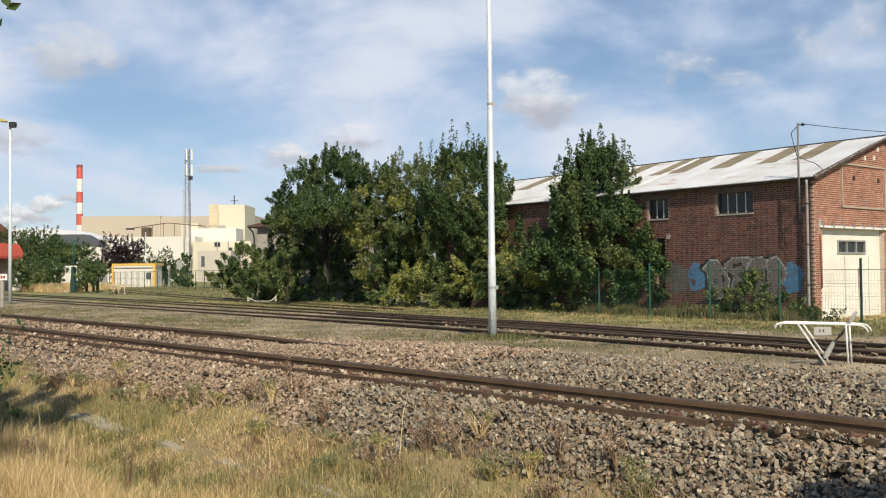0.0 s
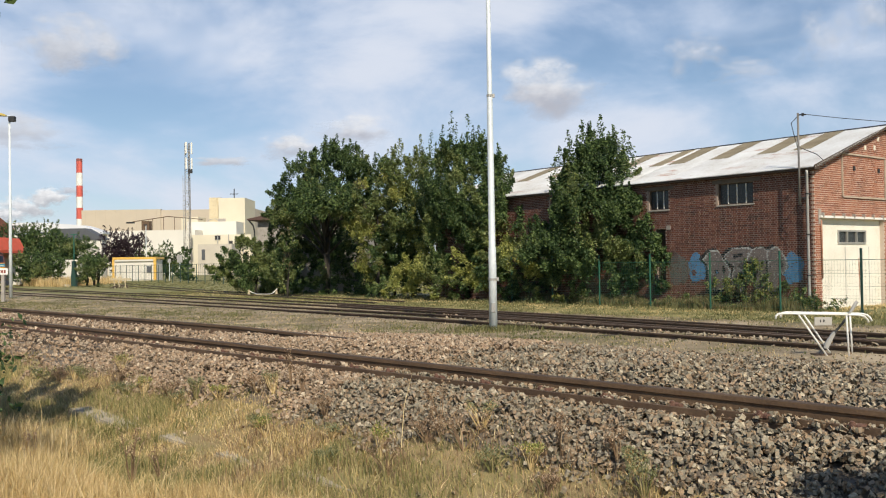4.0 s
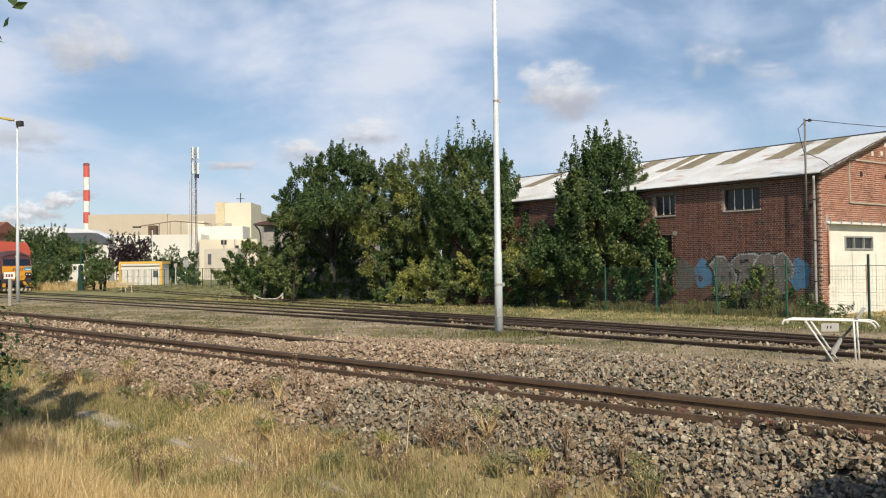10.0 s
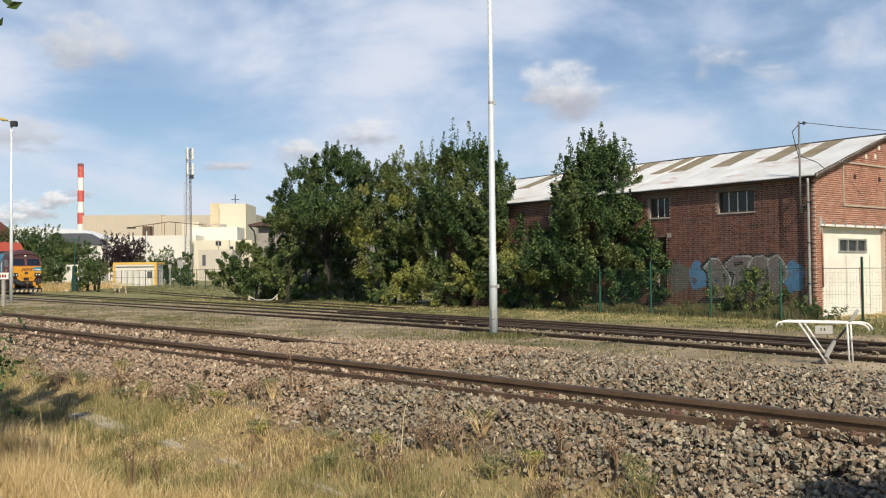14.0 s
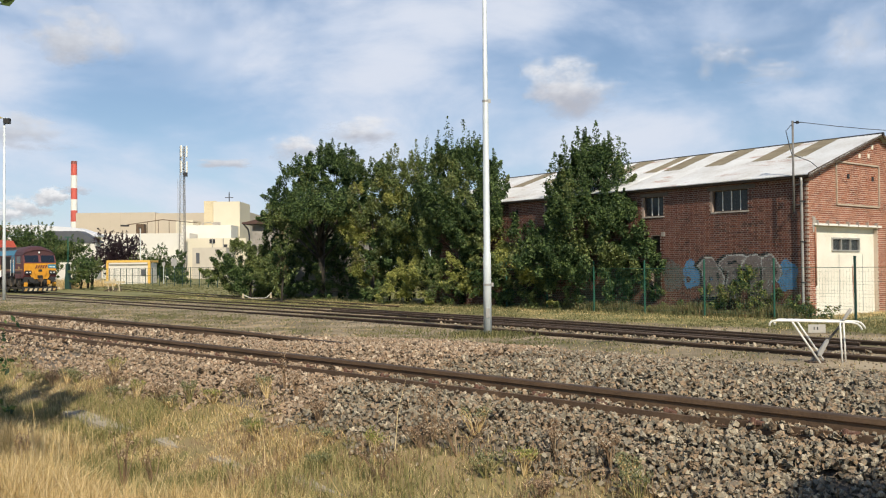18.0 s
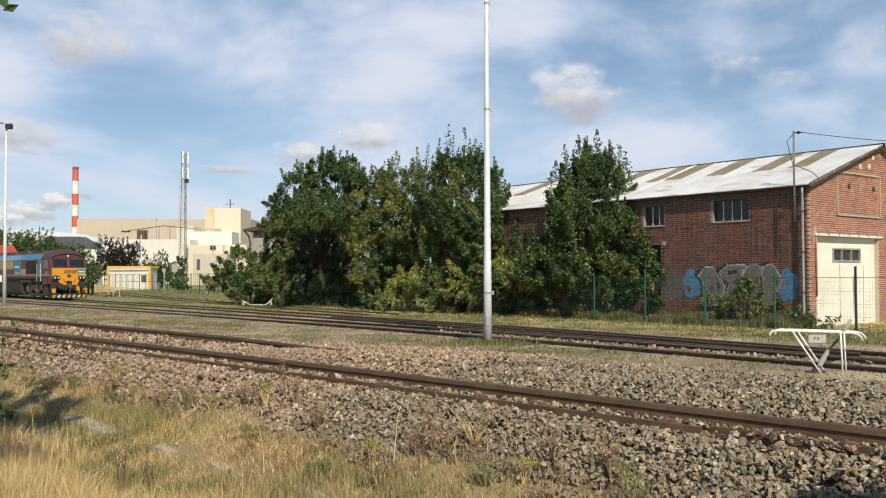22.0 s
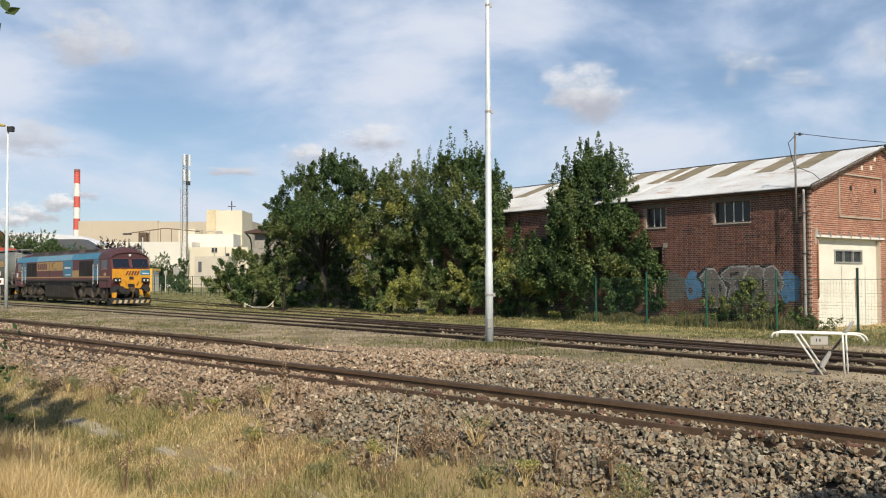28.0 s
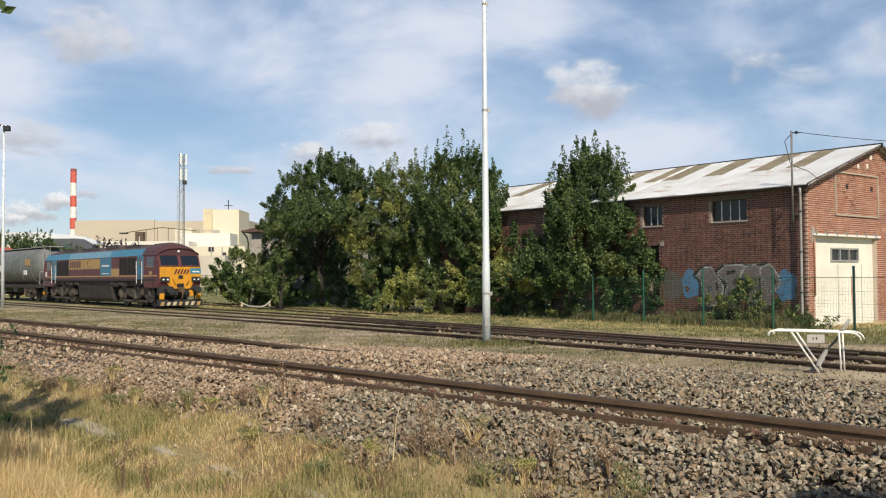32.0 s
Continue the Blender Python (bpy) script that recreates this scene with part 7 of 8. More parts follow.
def locomotive():
    t = thing("locomotive", "maroon and gold diesel locomotive with blue panels and yellow nose", "locomotive")
    F, R, Wd = 10.4, -10.2, 1.32
    bm = bmesh.new()
    box(bm, -8.2, 8.2, -Wd, Wd, 1.68, 3.1)
    part("body", bm, M["maroon"], t, "long maroon body")
    # cabs: the visible one and its twin at the rear
    for end in (1, -1):
        bm = bmesh.new()
        prism(bm, [(8.2 * end, 1.15), (10.25 * end, 1.15), (10.4 * end, 1.45), (10.4 * end, 2.42), (10.12 * end, 3.1), (8.2 * end, 3.1)], "y", -Wd, Wd)
        part("cab", bm, M["maroon"], t, "maroon driving cab", bevel=0.04)
        bm = bmesh.new()
        arc = [(-1.32, 3.1), (-1.2, 3.36), (-0.95, 3.6), (-0.55, 3.8), (0, 3.88), (0.55, 3.8), (0.95, 3.6), (1.2, 3.36), (1.32, 3.1)]
        rings = [[bm.verts.new((x * end, y * ky, 3.09 + (z - 3.09) * kz)) for y, z in arc] for x, ky, kz in ((8.0, 1.0, 1.0), (9.2, 1.0, 1.0), (9.7, 0.99, 0.9), (10.0, 0.98, 0.7), (10.14, 0.96, 0.46))]
        for r0, r1 in zip(rings, rings[1:]):
            for k in range(len(arc)):
                bm.faces.new((r0[k], r0[(k + 1) % len(arc)], r1[(k + 1) % len(arc)], r1[k]))
        bm.faces.new(rings[0])
        bm.faces.new(rings[-1])
        part("cab_roof", bm, M["loco_roof_maroon"], t, "rounded sooty maroon cab roof", smooth=False)
        bm = bmesh.new()
        rows = [[bm.verts.new((x * end, y * 0.99, 3.1 + (z - 3.1) * k + dz)) for y, z in arc] for dz in (0.0, 0.03) for x, k in ((9.98, 0.74), (10.2, 0.5))]
        for i, j in ((0, 1), (3, 2), (2, 0), (1, 3)):
            for k in range(len(arc) - 1):
                bm.faces.new((rows[i][k], rows[i][k + 1], rows[j][k + 1], rows[j][k]))
        for k in (0, -1):
            bm.faces.new((rows[0][k], rows[1][k], rows[3][k], rows[2][k]))
        part("visor", bm, M["loco_roof_maroon"], t, "sooty arched lip above the windscreen")
        face = part("nose", nose_plate(end), M["loco_yellow"], t, "bright yellow nose panel")
        bm = bmesh.new()
        for k in range(5):
            y = -0.42 + k * 0.19
            v = [(10.424 * end, y, 1.98), (10.424 * end, y + 0.11, 1.98), (10.424 * end, y + 0.24, 2.26), (10.424 * end, y + 0.13, 2.26)]
            w = [(10.43 * end, a, c) for _, a, c in v]
            lo = [bm.verts.new(q) for q in v]
            hi = [bm.verts.new(q) for q in w]
            for i in range(4):
                bm.faces.new((lo[i], lo[(i + 1) % 4], hi[(i + 1) % 4], hi[i]))
            bm.faces.new(hi)
            bm.faces.new(lo[::-1])
        part("stripe_badge", bm, M["maroon"], face, "maroon slanted stripes")
        bm = bmesh.new()
        box(bm, min(10.424 * end, 10.434 * end), max(10.424 * end, 10.434 * end), 0.62, 1.3, 2.0, 2.32)
        part("blue_panel", bm, M["loco_blue"], face, "blue company panel")
        bm = bmesh.new()
        box(bm, min(10.436 * end, 10.442 * end), max(10.436 * end, 10.442 * end), 0.75, 1.2, 2.08, 2.14)
        part("emblem", bm, M["white_paint"], face, "pale wave emblem")
        for y0, y1 in ((-1.2, -0.1), (0.1, 1.2)):
            bm = bmesh.new()
            va = []
            for dx in (0.006, 0.02):
                for y, z in ((y0, 2.48), (y1, 2.48), (y1, 3.07), (y0, 3.07)):
                    va.append(bm.verts.new(((10.4 - (z - 2.42) * 0.412 + dx) * end, y, z)))
            for i in range(4):
                bm.faces.new((va[i], va[(i + 1) % 4], va[4 + (i + 1) % 4], va[4 + i]))
            bm.faces.new(va[4:])
            bm.faces.new(va[:4][::-1])
            win = part("windscreen", bm, M["cab_glass"], t, "dark windscreen")
            bm = bmesh.new()
            for a, b, c, d in ((y0 - 0.04, y1 + 0.04, 2.44, 2.48), (y0 - 0.04, y1 + 0.04, 3.07, 3.1), (y0 - 0.04, y0, 2.48, 3.07), (y1, y1 + 0.04, 2.48, 3.07)):
                vb = []
                for dx in (0.004, 0.03):
                    for y, z in ((a, c), (b, c), (b, d), (a, d)):
                        vb.append(bm.verts.new(((10.4 - (z - 2.42) * 0.412 + dx) * end, y, z)))
                for i in range(4):
                    bm.faces.new((vb[i], vb[(i + 1) % 4], vb[4 + (i + 1) % 4], vb[4 + i]))
                bm.faces.new(vb[4:])
                bm.faces.new(vb[:4][::-1])
            part("window_surround", bm, M["maroon"], win, "maroon window surround")
            bm = bmesh.new()
            ym = (y0 + y1) / 2
            tube(bm, [(10.43 * end, ym, 2.46), (10.3 * end, ym + 0.25, 2.85)], 0.012, 4)
            part("wiper", bm, M["dark_iron"], win)
        bm = bmesh.new()
        bmesh.ops.create_uvsphere(bm, u_segments=12, v_segments=8, radius=0.085, matrix=Matrix.Translation((10.16 * end, 0, 3.3)))
        part("roof_lamp", bm, M["lamp_glass"], t, "round white lamp above the windscreen", smooth=True)
        for y in (-0.35, 0.35):
            bm = bmesh.new()
            tube(bm, [(10.42 * end, y, 1.35), (10.52 * end, y, 1.38), (10.52 * end, y * 1.4, 1.72), (10.42 * end, y * 1.4, 1.75)], 0.022, 6)
            part("nose_handrail", bm, M["loco_yellow"], face, smooth=True)
        bm = bmesh.new()
        box(bm, min(10.42 * end, 10.47 * end), max(10.42 * end, 10.47 * end), -0.14, 0.14, 1.72, 1.9)
        part("lamp_bracket", bm, M["dark_iron"], face, "black lamp bracket", bevel=0.01)
        # flat black plate stands in for the shade of a hollow round the coupling
        bm = bmesh.new()
        box(bm, min(10.42 * end, 10.44 * end), max(10.42 * end, 10.44 * end), -0.22, 0.22, 1.2, 1.42)
        part("coupler_recess", bm, M["black"], face, "flat black plate painted as the dark gap round the coupling")
        for sgn in (-1, 1):
            bm = bmesh.new()
            box(bm, min(10.38 * end, 10.5 * end), max(10.38 * end, 10.5 * end), min(0.7 * sgn, 1.25 * sgn), max(0.7 * sgn, 1.25 * sgn), 1.5, 1.82)
            hl = part("headlight_box", bm, M["dark_iron"], t, "dark headlight housing", bevel=0.03)
            for y in (0.84, 1.1):
                bm = bmesh.new()
                tube(bm, [(10.49 * end, y * sgn, 1.66), (10.53 * end, y * sgn, 1.66)], 0.055, 12)
                part("headlight", bm, M["lamp_glass"], hl, "pale headlight lens")
            bm = bmesh.new()
            tube(bm, [(10.35 * end, 0.87 * sgn, 1.06), (10.75 * end, 0.87 * sgn, 1.06)], 0.13, 12)
            tube(bm, [(10.75 * end, 0.87 * sgn, 1.06), (10.95 * end, 0.87 * sgn, 1.06)], 0.09, 12)
            tube(bm, [(10.95 * end, 0.87 * sgn, 1.06), (11.0 * end, 0.87 * sgn, 1.06)], [0.22, 0.2], 16)
            part("buffer", bm, M["dark_iron"], t, "black round buffer")
            bm = bmesh.new()
            for z in (0.45, 0.8, 1.15):
                box(bm, min(9.6 * end, 9.95 * end), max(9.6 * end, 9.95 * end), min(1.0 * sgn, 1.34 * sgn), max(1.0 * sgn, 1.34 * sgn), z, z + 0.04)
            box(bm, min(9.56 * end, 9.6 * end), max(9.56 * end, 9.6 * end), min(1.28 * sgn, 1.34 * sgn), max(1.28 * sgn, 1.34 * sgn), 0.4, 1.5)
            part("cab_step", bm, M["grime"], t)
        bm = bmesh.new()
        box(bm, min(10.0 * end, 10.36 * end), max(10.0 * end, 10.36 * end), -1.28, 1.28, 0.72, 1.3)
        part("buffer_beam", bm, M["dark_iron"], t, "black buffer beam", bevel=0.03)
        bm = bmesh.new()
        box(bm, min(10.3 * end, 10.7 * end), max(10.3 * end, 10.7 * end), -0.14, 0.14, 0.92, 1.2)
        tube(bm, [(10.6 * end, 0.0, 1.0), (10.75 * end, 0.0, 0.8), (10.65 * end, 0.0, 0.55)], 0.05, 6)
        part("coupling", bm, M["rail_rust"], t, "hook and screw coupling")
        for y in (-0.5, -0.35, 0.35, 0.5):
            bm = bmesh.new()
            tube(bm, [(10.36 * end, y, 1.0), (10.55 * end, y, 0.85), (10.5 * end, y * 0.9, 0.6), (10.4 * end, y * 0.8, 0.62)], 0.03, 6)
            part("brake_hose", bm, M["dark_iron"], t)
        bm = bmesh.new()
        prism(bm, [(-1.35, 0.1), (1.35, 0.1), (1.38, 0.48), (-1.38, 0.48)], "x", 10.15 * end, 10.52 * end)
        plough = part("snow_plough", bm, M["dark_iron"], t, "black plough plate with yellow patches", bevel=0.03)
        for k in range(7):
            y = -1.3 + k * 0.38
            bm = bmesh.new()
            prism(bm, [(y, 0.15), (y + 0.2, 0.15), (y + 0.28, 0.36), (y + 0.08, 0.36)], "x", min(10.522 * end, 10.532 * end), max(10.522 * end, 10.532 * end))
            part("plough_patch", bm, M["straw_wood"] if k % 3 else M["gold"], plough, "scuffed cream stripe")
        for sgn in (-1, 1):
            bm = bmesh.new()
            box(bm, min(10.36 * end, 10.44 * end), max(10.36 * end, 10.44 * end), min(1.0 * sgn, 1.3 * sgn), max(1.0 * sgn, 1.3 * sgn), 0.5, 0.85)
            part("yellow_plate", bm, M["loco_yellow"], t, "yellow side plate", bevel=0.02)
        bm = bmesh.new()
        box(bm, min(10.37 * end, 10.41 * end), max(10.37 * end, 10.41 * end), 0.55, 0.85, 0.66, 1.05)
        part("jumper_box", bm, M["loco_yellow"], t, "yellow socket box", bevel=0.02)
    # sloping blue roof panels and dark top
    for sgn in (-1, 1):
        x = -9.9
        for k in range(7):
            L = 2.56
            bm = bmesh.new()
            prism(bm, [(1.33 * sgn, 3.1), (1.12 * sgn, 3.52), (1.06 * sgn, 3.5), (1.26 * sgn, 3.08)], "x", x, x + L - 0.03)
            part("roof_panel", bm, M["loco_blue_pale" if k in (2, 3, 4) else "loco_blue"], t, "dusty blue sloping roof panel")
            x += L
    bm = bmesh.new()
    prism(bm, [(-1.26, 3.09), (-1.1, 3.5), (-0.7, 3.66), (0, 3.74), (0.7, 3.66), (1.1, 3.5), (1.26, 3.09)], "x", -10.0, 8.0)
    top = part("roof", bm, M["loco_roof"], t, "sooty dark roof")
    for x0, x1, h in ((-7.6, -4.6, 0.14), (-3.6, -0.4, 0.1), (0.8, 3.0, 0.16), (4.0, 6.6, 0.08)):
        bm = bmesh.new()
        box(bm, x0, x1, -0.75, 0.75, 3.6, 3.74 + h)
        part("roof_hatch", bm, M["loco_roof"], top, bevel=0.04)
    # side dress, alike on both sides; distances from the nose
    for sgn in (-1, 1):
        def strip(name, d0, d1, z0, z1, mat, lab="", y=Wd, th=0.012, par=t):
            bm2 = bmesh.new()
            side_quad(bm2, F - d1, F - d0, z0, z1, y, sgn, th)
            return part(name, bm2, M[mat], par, lab)
        strip("waist_stripe", 0.3, 20.3, 1.84, 1.92, "gold", "thin gold waist stripe")
        strip("sill", 0.6, 20.4, 1.58, 1.7, "grille", "black sill")
        strip("gold_panel", 9.12, 15.1, 2.38, 3.04, "gold", "broad gold panel")
        strip("gold_panel", 5.95, 7.2, 1.9, 2.36, "gold", "short gold panel")
        bp = strip("blue_panel", 7.22, 9.1, 1.88, 3.06, "loco_blue", "dusty blue square panel")
        strip("emblem", 7.6, 8.8, 2.5, 2.62, "white_paint", "pale wave emblem", y=Wd + 0.013, th=0.005, par=bp)
        strip("caption_bar", 7.6, 8.7, 2.02, 2.08, "white_paint", "", y=Wd + 0.013, th=0.005, par=bp)
        for k in range(5):
            strip("figure_bar", 14.9 - k * 0.46 - 0.34, 14.9 - k * 0.46, 2.48, 2.95, "maroon", "maroon painted bar", y=Wd + 0.013, th=0.004)
        bm = bmesh.new()
        for k in range(14):
            a0, a1 = math.radians(60 + k * 18), math.radians(60 + (k + 1) * 18)
            cx, cz = F - 11.0, 2.72
            tube(bm, [(cx + 0.42 * math.cos(a0), (Wd + 0.016) * sgn, cz + 0.27 * math.sin(a0)), (cx + 0.42 * math.cos(a1), (Wd + 0.016) * sgn, cz + 0.27 * math.sin(a1))], 0.02, 4, cap=False)
        part("ring_emblem", bm, M["maroon"], t, "ring-shaped maroon emblem")
        for d0, d1, n in ((3.25, 5.85, 16), (15.15, 17.65, 16)):
            g = strip("louvre", d0, d1, 1.95, 3.0, "grille", "black louvred grille")
            for k in range(n):
                z = 1.99 + k * 0.064
                strip("slat", d0 + 0.05, d1 - 0.05, z, z + 0.03, "grime", y=Wd + 0.013, th=0.015, par=g)
            strip("grille_post", (d0 + d1) / 2 - 0.03, (d0 + d1) / 2 + 0.03, 1.95, 3.0, "grime", y=Wd + 0.014, th=0.022, par=g)
        for d0, d1 in ((2.2, 3.1), (17.75, 18.65)):
            dr = strip("cab_door", d0, d1, 1.66, 3.08, "loco_blue", "blue cab door")
            for d in (d0 + 0.05, d1 - 0.05):
                bm = bmesh.new()
                tube(bm, [(F - d, (Wd + 0.08) * sgn, 1.4), (F - d, (Wd + 0.09) * sgn, 2.75)], 0.017, 6)
                part("handrail", bm, M["white_paint"], dr, "pale handrail")
            strip("door_window", d0 + 0.22, d1 - 0.22, 2.45, 2.95, "cab_glass", y=Wd + 0.014, th=0.008, par=dr)
        for d0, d1 in ((0.75, 1.75), (19.0, 19.9)):
            w = strip("cab_window", d0, d1, 2.42, 3.0, "cab_glass", "dark cab side window", th=0.01)
            strip("window_surround", d0 - 0.04, d1 + 0.04, 2.38, 2.42, "gold", par=w, th=0.02)
        strip("notice", 1.0, 1.35, 1.95, 2.15, "gold", "small pale notice")
        strip("notice", 19.9, 20.3, 1.9, 2.25, "white_paint", "white square notice")
        for d in (5.9, 9.1, 12.1, 15.12):
            strip("panel_seam", d - 0.015, d + 0.015, 1.86, 3.08, "grille", y=Wd + 0.001, th=0.014)
    # air reservoirs, pipes and boxes that hang under the sill
    for sgn in (-1, 1):
        for x in (-8.9, -4.6, -3.4, 3.3, 4.4, 8.6):
            bm = bmesh.new()
            tube(bm, [(x - 0.5, 1.12 * sgn, 1.4), (x - 0.45, 1.12 * sgn, 1.4), (x + 0.45, 1.12 * sgn, 1.4), (x + 0.5, 1.12 * sgn, 1.4)], [0.09, 0.16, 0.16, 0.09], 12)
            part("air_reservoir", bm, M["dusty_frame"], t, "dusty round air reservoir", smooth=True)
        for x in (-7.6, -5.6, 5.3, 7.2):
            bm = bmesh.new()
            tube(bm, [(x - 0.5, 1.22 * sgn, 1.5), (x - 0.3, 1.25 * sgn, 1.22), (x + 0.1, 1.25 * sgn, 1.16), (x + 0.4, 1.24 * sgn, 1.3), (x + 0.55, 1.22 * sgn, 1.52)], 0.035, 6)
            part("air_hose", bm, M["dark_iron"], t, "drooping black hose", smooth=True)
    # fuel tank and bogies
    bm = bmesh.new()
    prism(bm, [(-1.2, 0.4), (-0.95, 0.2), (0.95, 0.2), (1.2, 0.4), (1.27, 1.3), (-1.27, 1.3)], "x", -3.0, 3.1)
    part("fuel_tank", bm, M["grime"], t, "dusty black fuel tank", bevel=0.04)
    bm = bmesh.new()
    box(bm, -10.0, 10.0, -1.2, 1.2, 1.28, 1.6)
    box(bm, -9.3, 9.3, -0.68, 0.68, 0.22, 1.28)
    part("underframe", bm, M["grille"], t, "dark underframe")
    for x0 in (-9.3, -5.0, 3.5, 4.9, 8.3):
        for sgn in (-1, 1):
            bm = bmesh.new()
            box(bm, x0, x0 + 0.7, min(0.95 * sgn, 1.28 * sgn), max(0.95 * sgn, 1.28 * sgn), 1.2, 1.52)
            part("equipment_box", bm, M["grime"], t, bevel=0.03)
    for x in (6.6, -6.6):
        bogie(t, x, (-2.1, 0.0, 2.1), 2.75)
        for a in (-2.1, 0.0, 2.1):
            wheelset(t, x + a)
    return t


def nose_plate(end):
    bm = bmesh.new()
    prism(bm, [(-1.3, 2.4), (1.3, 2.4), (1.3, 1.72), (0.85, 1.5), (0.62, 1.12), (-0.62, 1.12), (-0.85, 1.5), (-1.3, 1.72)], "x", 10.402 * end, 10.42 * end)
    return bm


LOCO = locomotive()
LOCO.scale = (1.085, 0.98, 1.01)


def hopper_wagon():
    t = thing("hopper_wagon", "dusty grey round-bodied covered hopper wagon", "freight wagon")
    prof = [(-0.75, 1.25), (-1.25, 1.7), (-1.48, 2.3), (-1.45, 3.0), (-1.2, 3.55), (-0.75, 3.9), (-0.3, 4.02), (0.3, 4.02), (0.75, 3.9), (1.2, 3.55), (1.45, 3.0), (1.48, 2.3), (1.25, 1.7), (0.75, 1.25)]
    bm = bmesh.new()
    rings = []
    for x, k, dz in ((-7.6, 0.5, 0.25), (-7.3, 0.8, 0.12), (-6.7, 1.0, 0.0), (6.7, 1.0, 0.0), (7.3, 0.8, 0.12), (7.6, 0.5, 0.25)):
        rings.append([bm.verts.new((x, y * k, 2.6 + (z - 2.6) * k + dz)) for y, z in prof])
    n = len(prof)
    for a, b in zip(rings, rings[1:]):
        for i in range(n):
            bm.faces.new((a[i], a[(i + 1) % n], b[(i + 1) % n], b[i]))
    bm.faces.new(rings[0][::-1])
    bm.faces.new(rings[-1])
    body = part("tank_body", bm, M["wagon_grey"], t, "rounded grey hopper body", smooth=True)
    for x in (-6.7, -4.0, -1.3, 1.4, 4.1, 6.7):
        bm = bmesh.new()
        m = len(prof)
        pr = [(y * 1.015, 2.6 + (z - 2.6) * 1.015) for y, z in prof]
        prism(bm, pr, "x", x - 0.03, x + 0.03)
        part("hoop", bm, M["wagon_grey"], body)
    bm = bmesh.new()
    box(bm, -7.2, 7.75, -0.5, 0.5, 4.1, 4.16)
    part("roof_walkway", bm, M["zinc"], t, "pale roof walkway")
    bm = bmesh.new()
    box(bm, -8.0, 8.0, -1.25, 1.25, 1.0, 1.25)
    part("underframe", bm, M["grime"], t)
    for end in (1, -1):
        e = new("end_platform")
        e.parent = t
        tagged(e, "end platform with ladder and rails")
        for y in (-0.9, -0.45):
            bm = bmesh.new()
            tube(bm, [(7.85 * end, y, 1.2), (7.85 * end, y, 4.1)], 0.03, 6)
            part("ladder_stile", bm, M["zinc"], e)
        for k in range(9):
            bm = bmesh.new()
            tube(bm, [(7.85 * end, -0.9, 1.4 + k * 0.3), (7.85 * end, -0.45, 1.4 + k * 0.3)], 0.02, 5)
            part("rung", bm, M["zinc"], e)
        bm = bmesh.new()
        tube(bm, [(7.9 * end, -1.2, 1.25), (7.9 * end, -1.2, 2.2), (7.9 * end, 1.2, 2.2), (7.9 * end, 1.2, 1.25)], 0.03, 6)
        part("guard_rail", bm, M["zinc"], e)
        bm = bmesh.new()
        prism(bm, [(6.9 * end, 1.25), (7.9 * end, 1.25), (7.4 * end, 2.2)], "y", -0.06, 0.06)
        part("end_gusset", bm, M["wagon_grey"], e)
        for sgn in (-1, 1):
            bm = bmesh.new()
            tube(bm, [(7.9 * end, 0.87 * sgn, 1.06), (8.4 * end, 0.87 * sgn, 1.06)], 0.1, 10)
            tube(bm, [(8.4 * end, 0.87 * sgn, 1.06), (8.46 * end, 0.87 * sgn, 1.06)], 0.24, 14)
            part("buffer", bm, M["dark_iron"], t, "black round buffer")
    for x0, x1 in ((-5.2, -3.0), (-1.1, 1.1), (3.0, 5.2)):
        bm = bmesh.new()
        prism(bm, [(x0, 1.5), (x1, 1.5), (x1 - 0.7, 0.6), (x0 + 0.7, 0.6)], "y", -0.7, 0.7)
        part("hopper_chute", bm, M["wagon_grey"], t)
    for x0, w, z0, h, mt in ((5.2, 1.2, 2.7, 0.5, "gold"), (4.9, 0.8, 2.0, 0.35, "white_paint"), (-2.0, 1.6, 2.3, 0.5, "white_paint")):
        for sgn in (-1, 1):
            bm = bmesh.new()
            box(bm, x0, x0 + w, min(1.475 * sgn, 1.5 * sgn), max(1.475 * sgn, 1.5 * sgn), z0, z0 + h)
            part("notice", bm, M[mt], t, "faded painted notice")
    for x in (5.4, -5.4):
        bogie(t, x, (-0.9, 0.9), 1.35, 0.46)
        for a in (-0.9, 0.9):
            wheelset(t, x + a, 0.46)
    return t


WAGON = hopper_wagon()
WAGON.scale = (1.05, 1.045, 1.045)


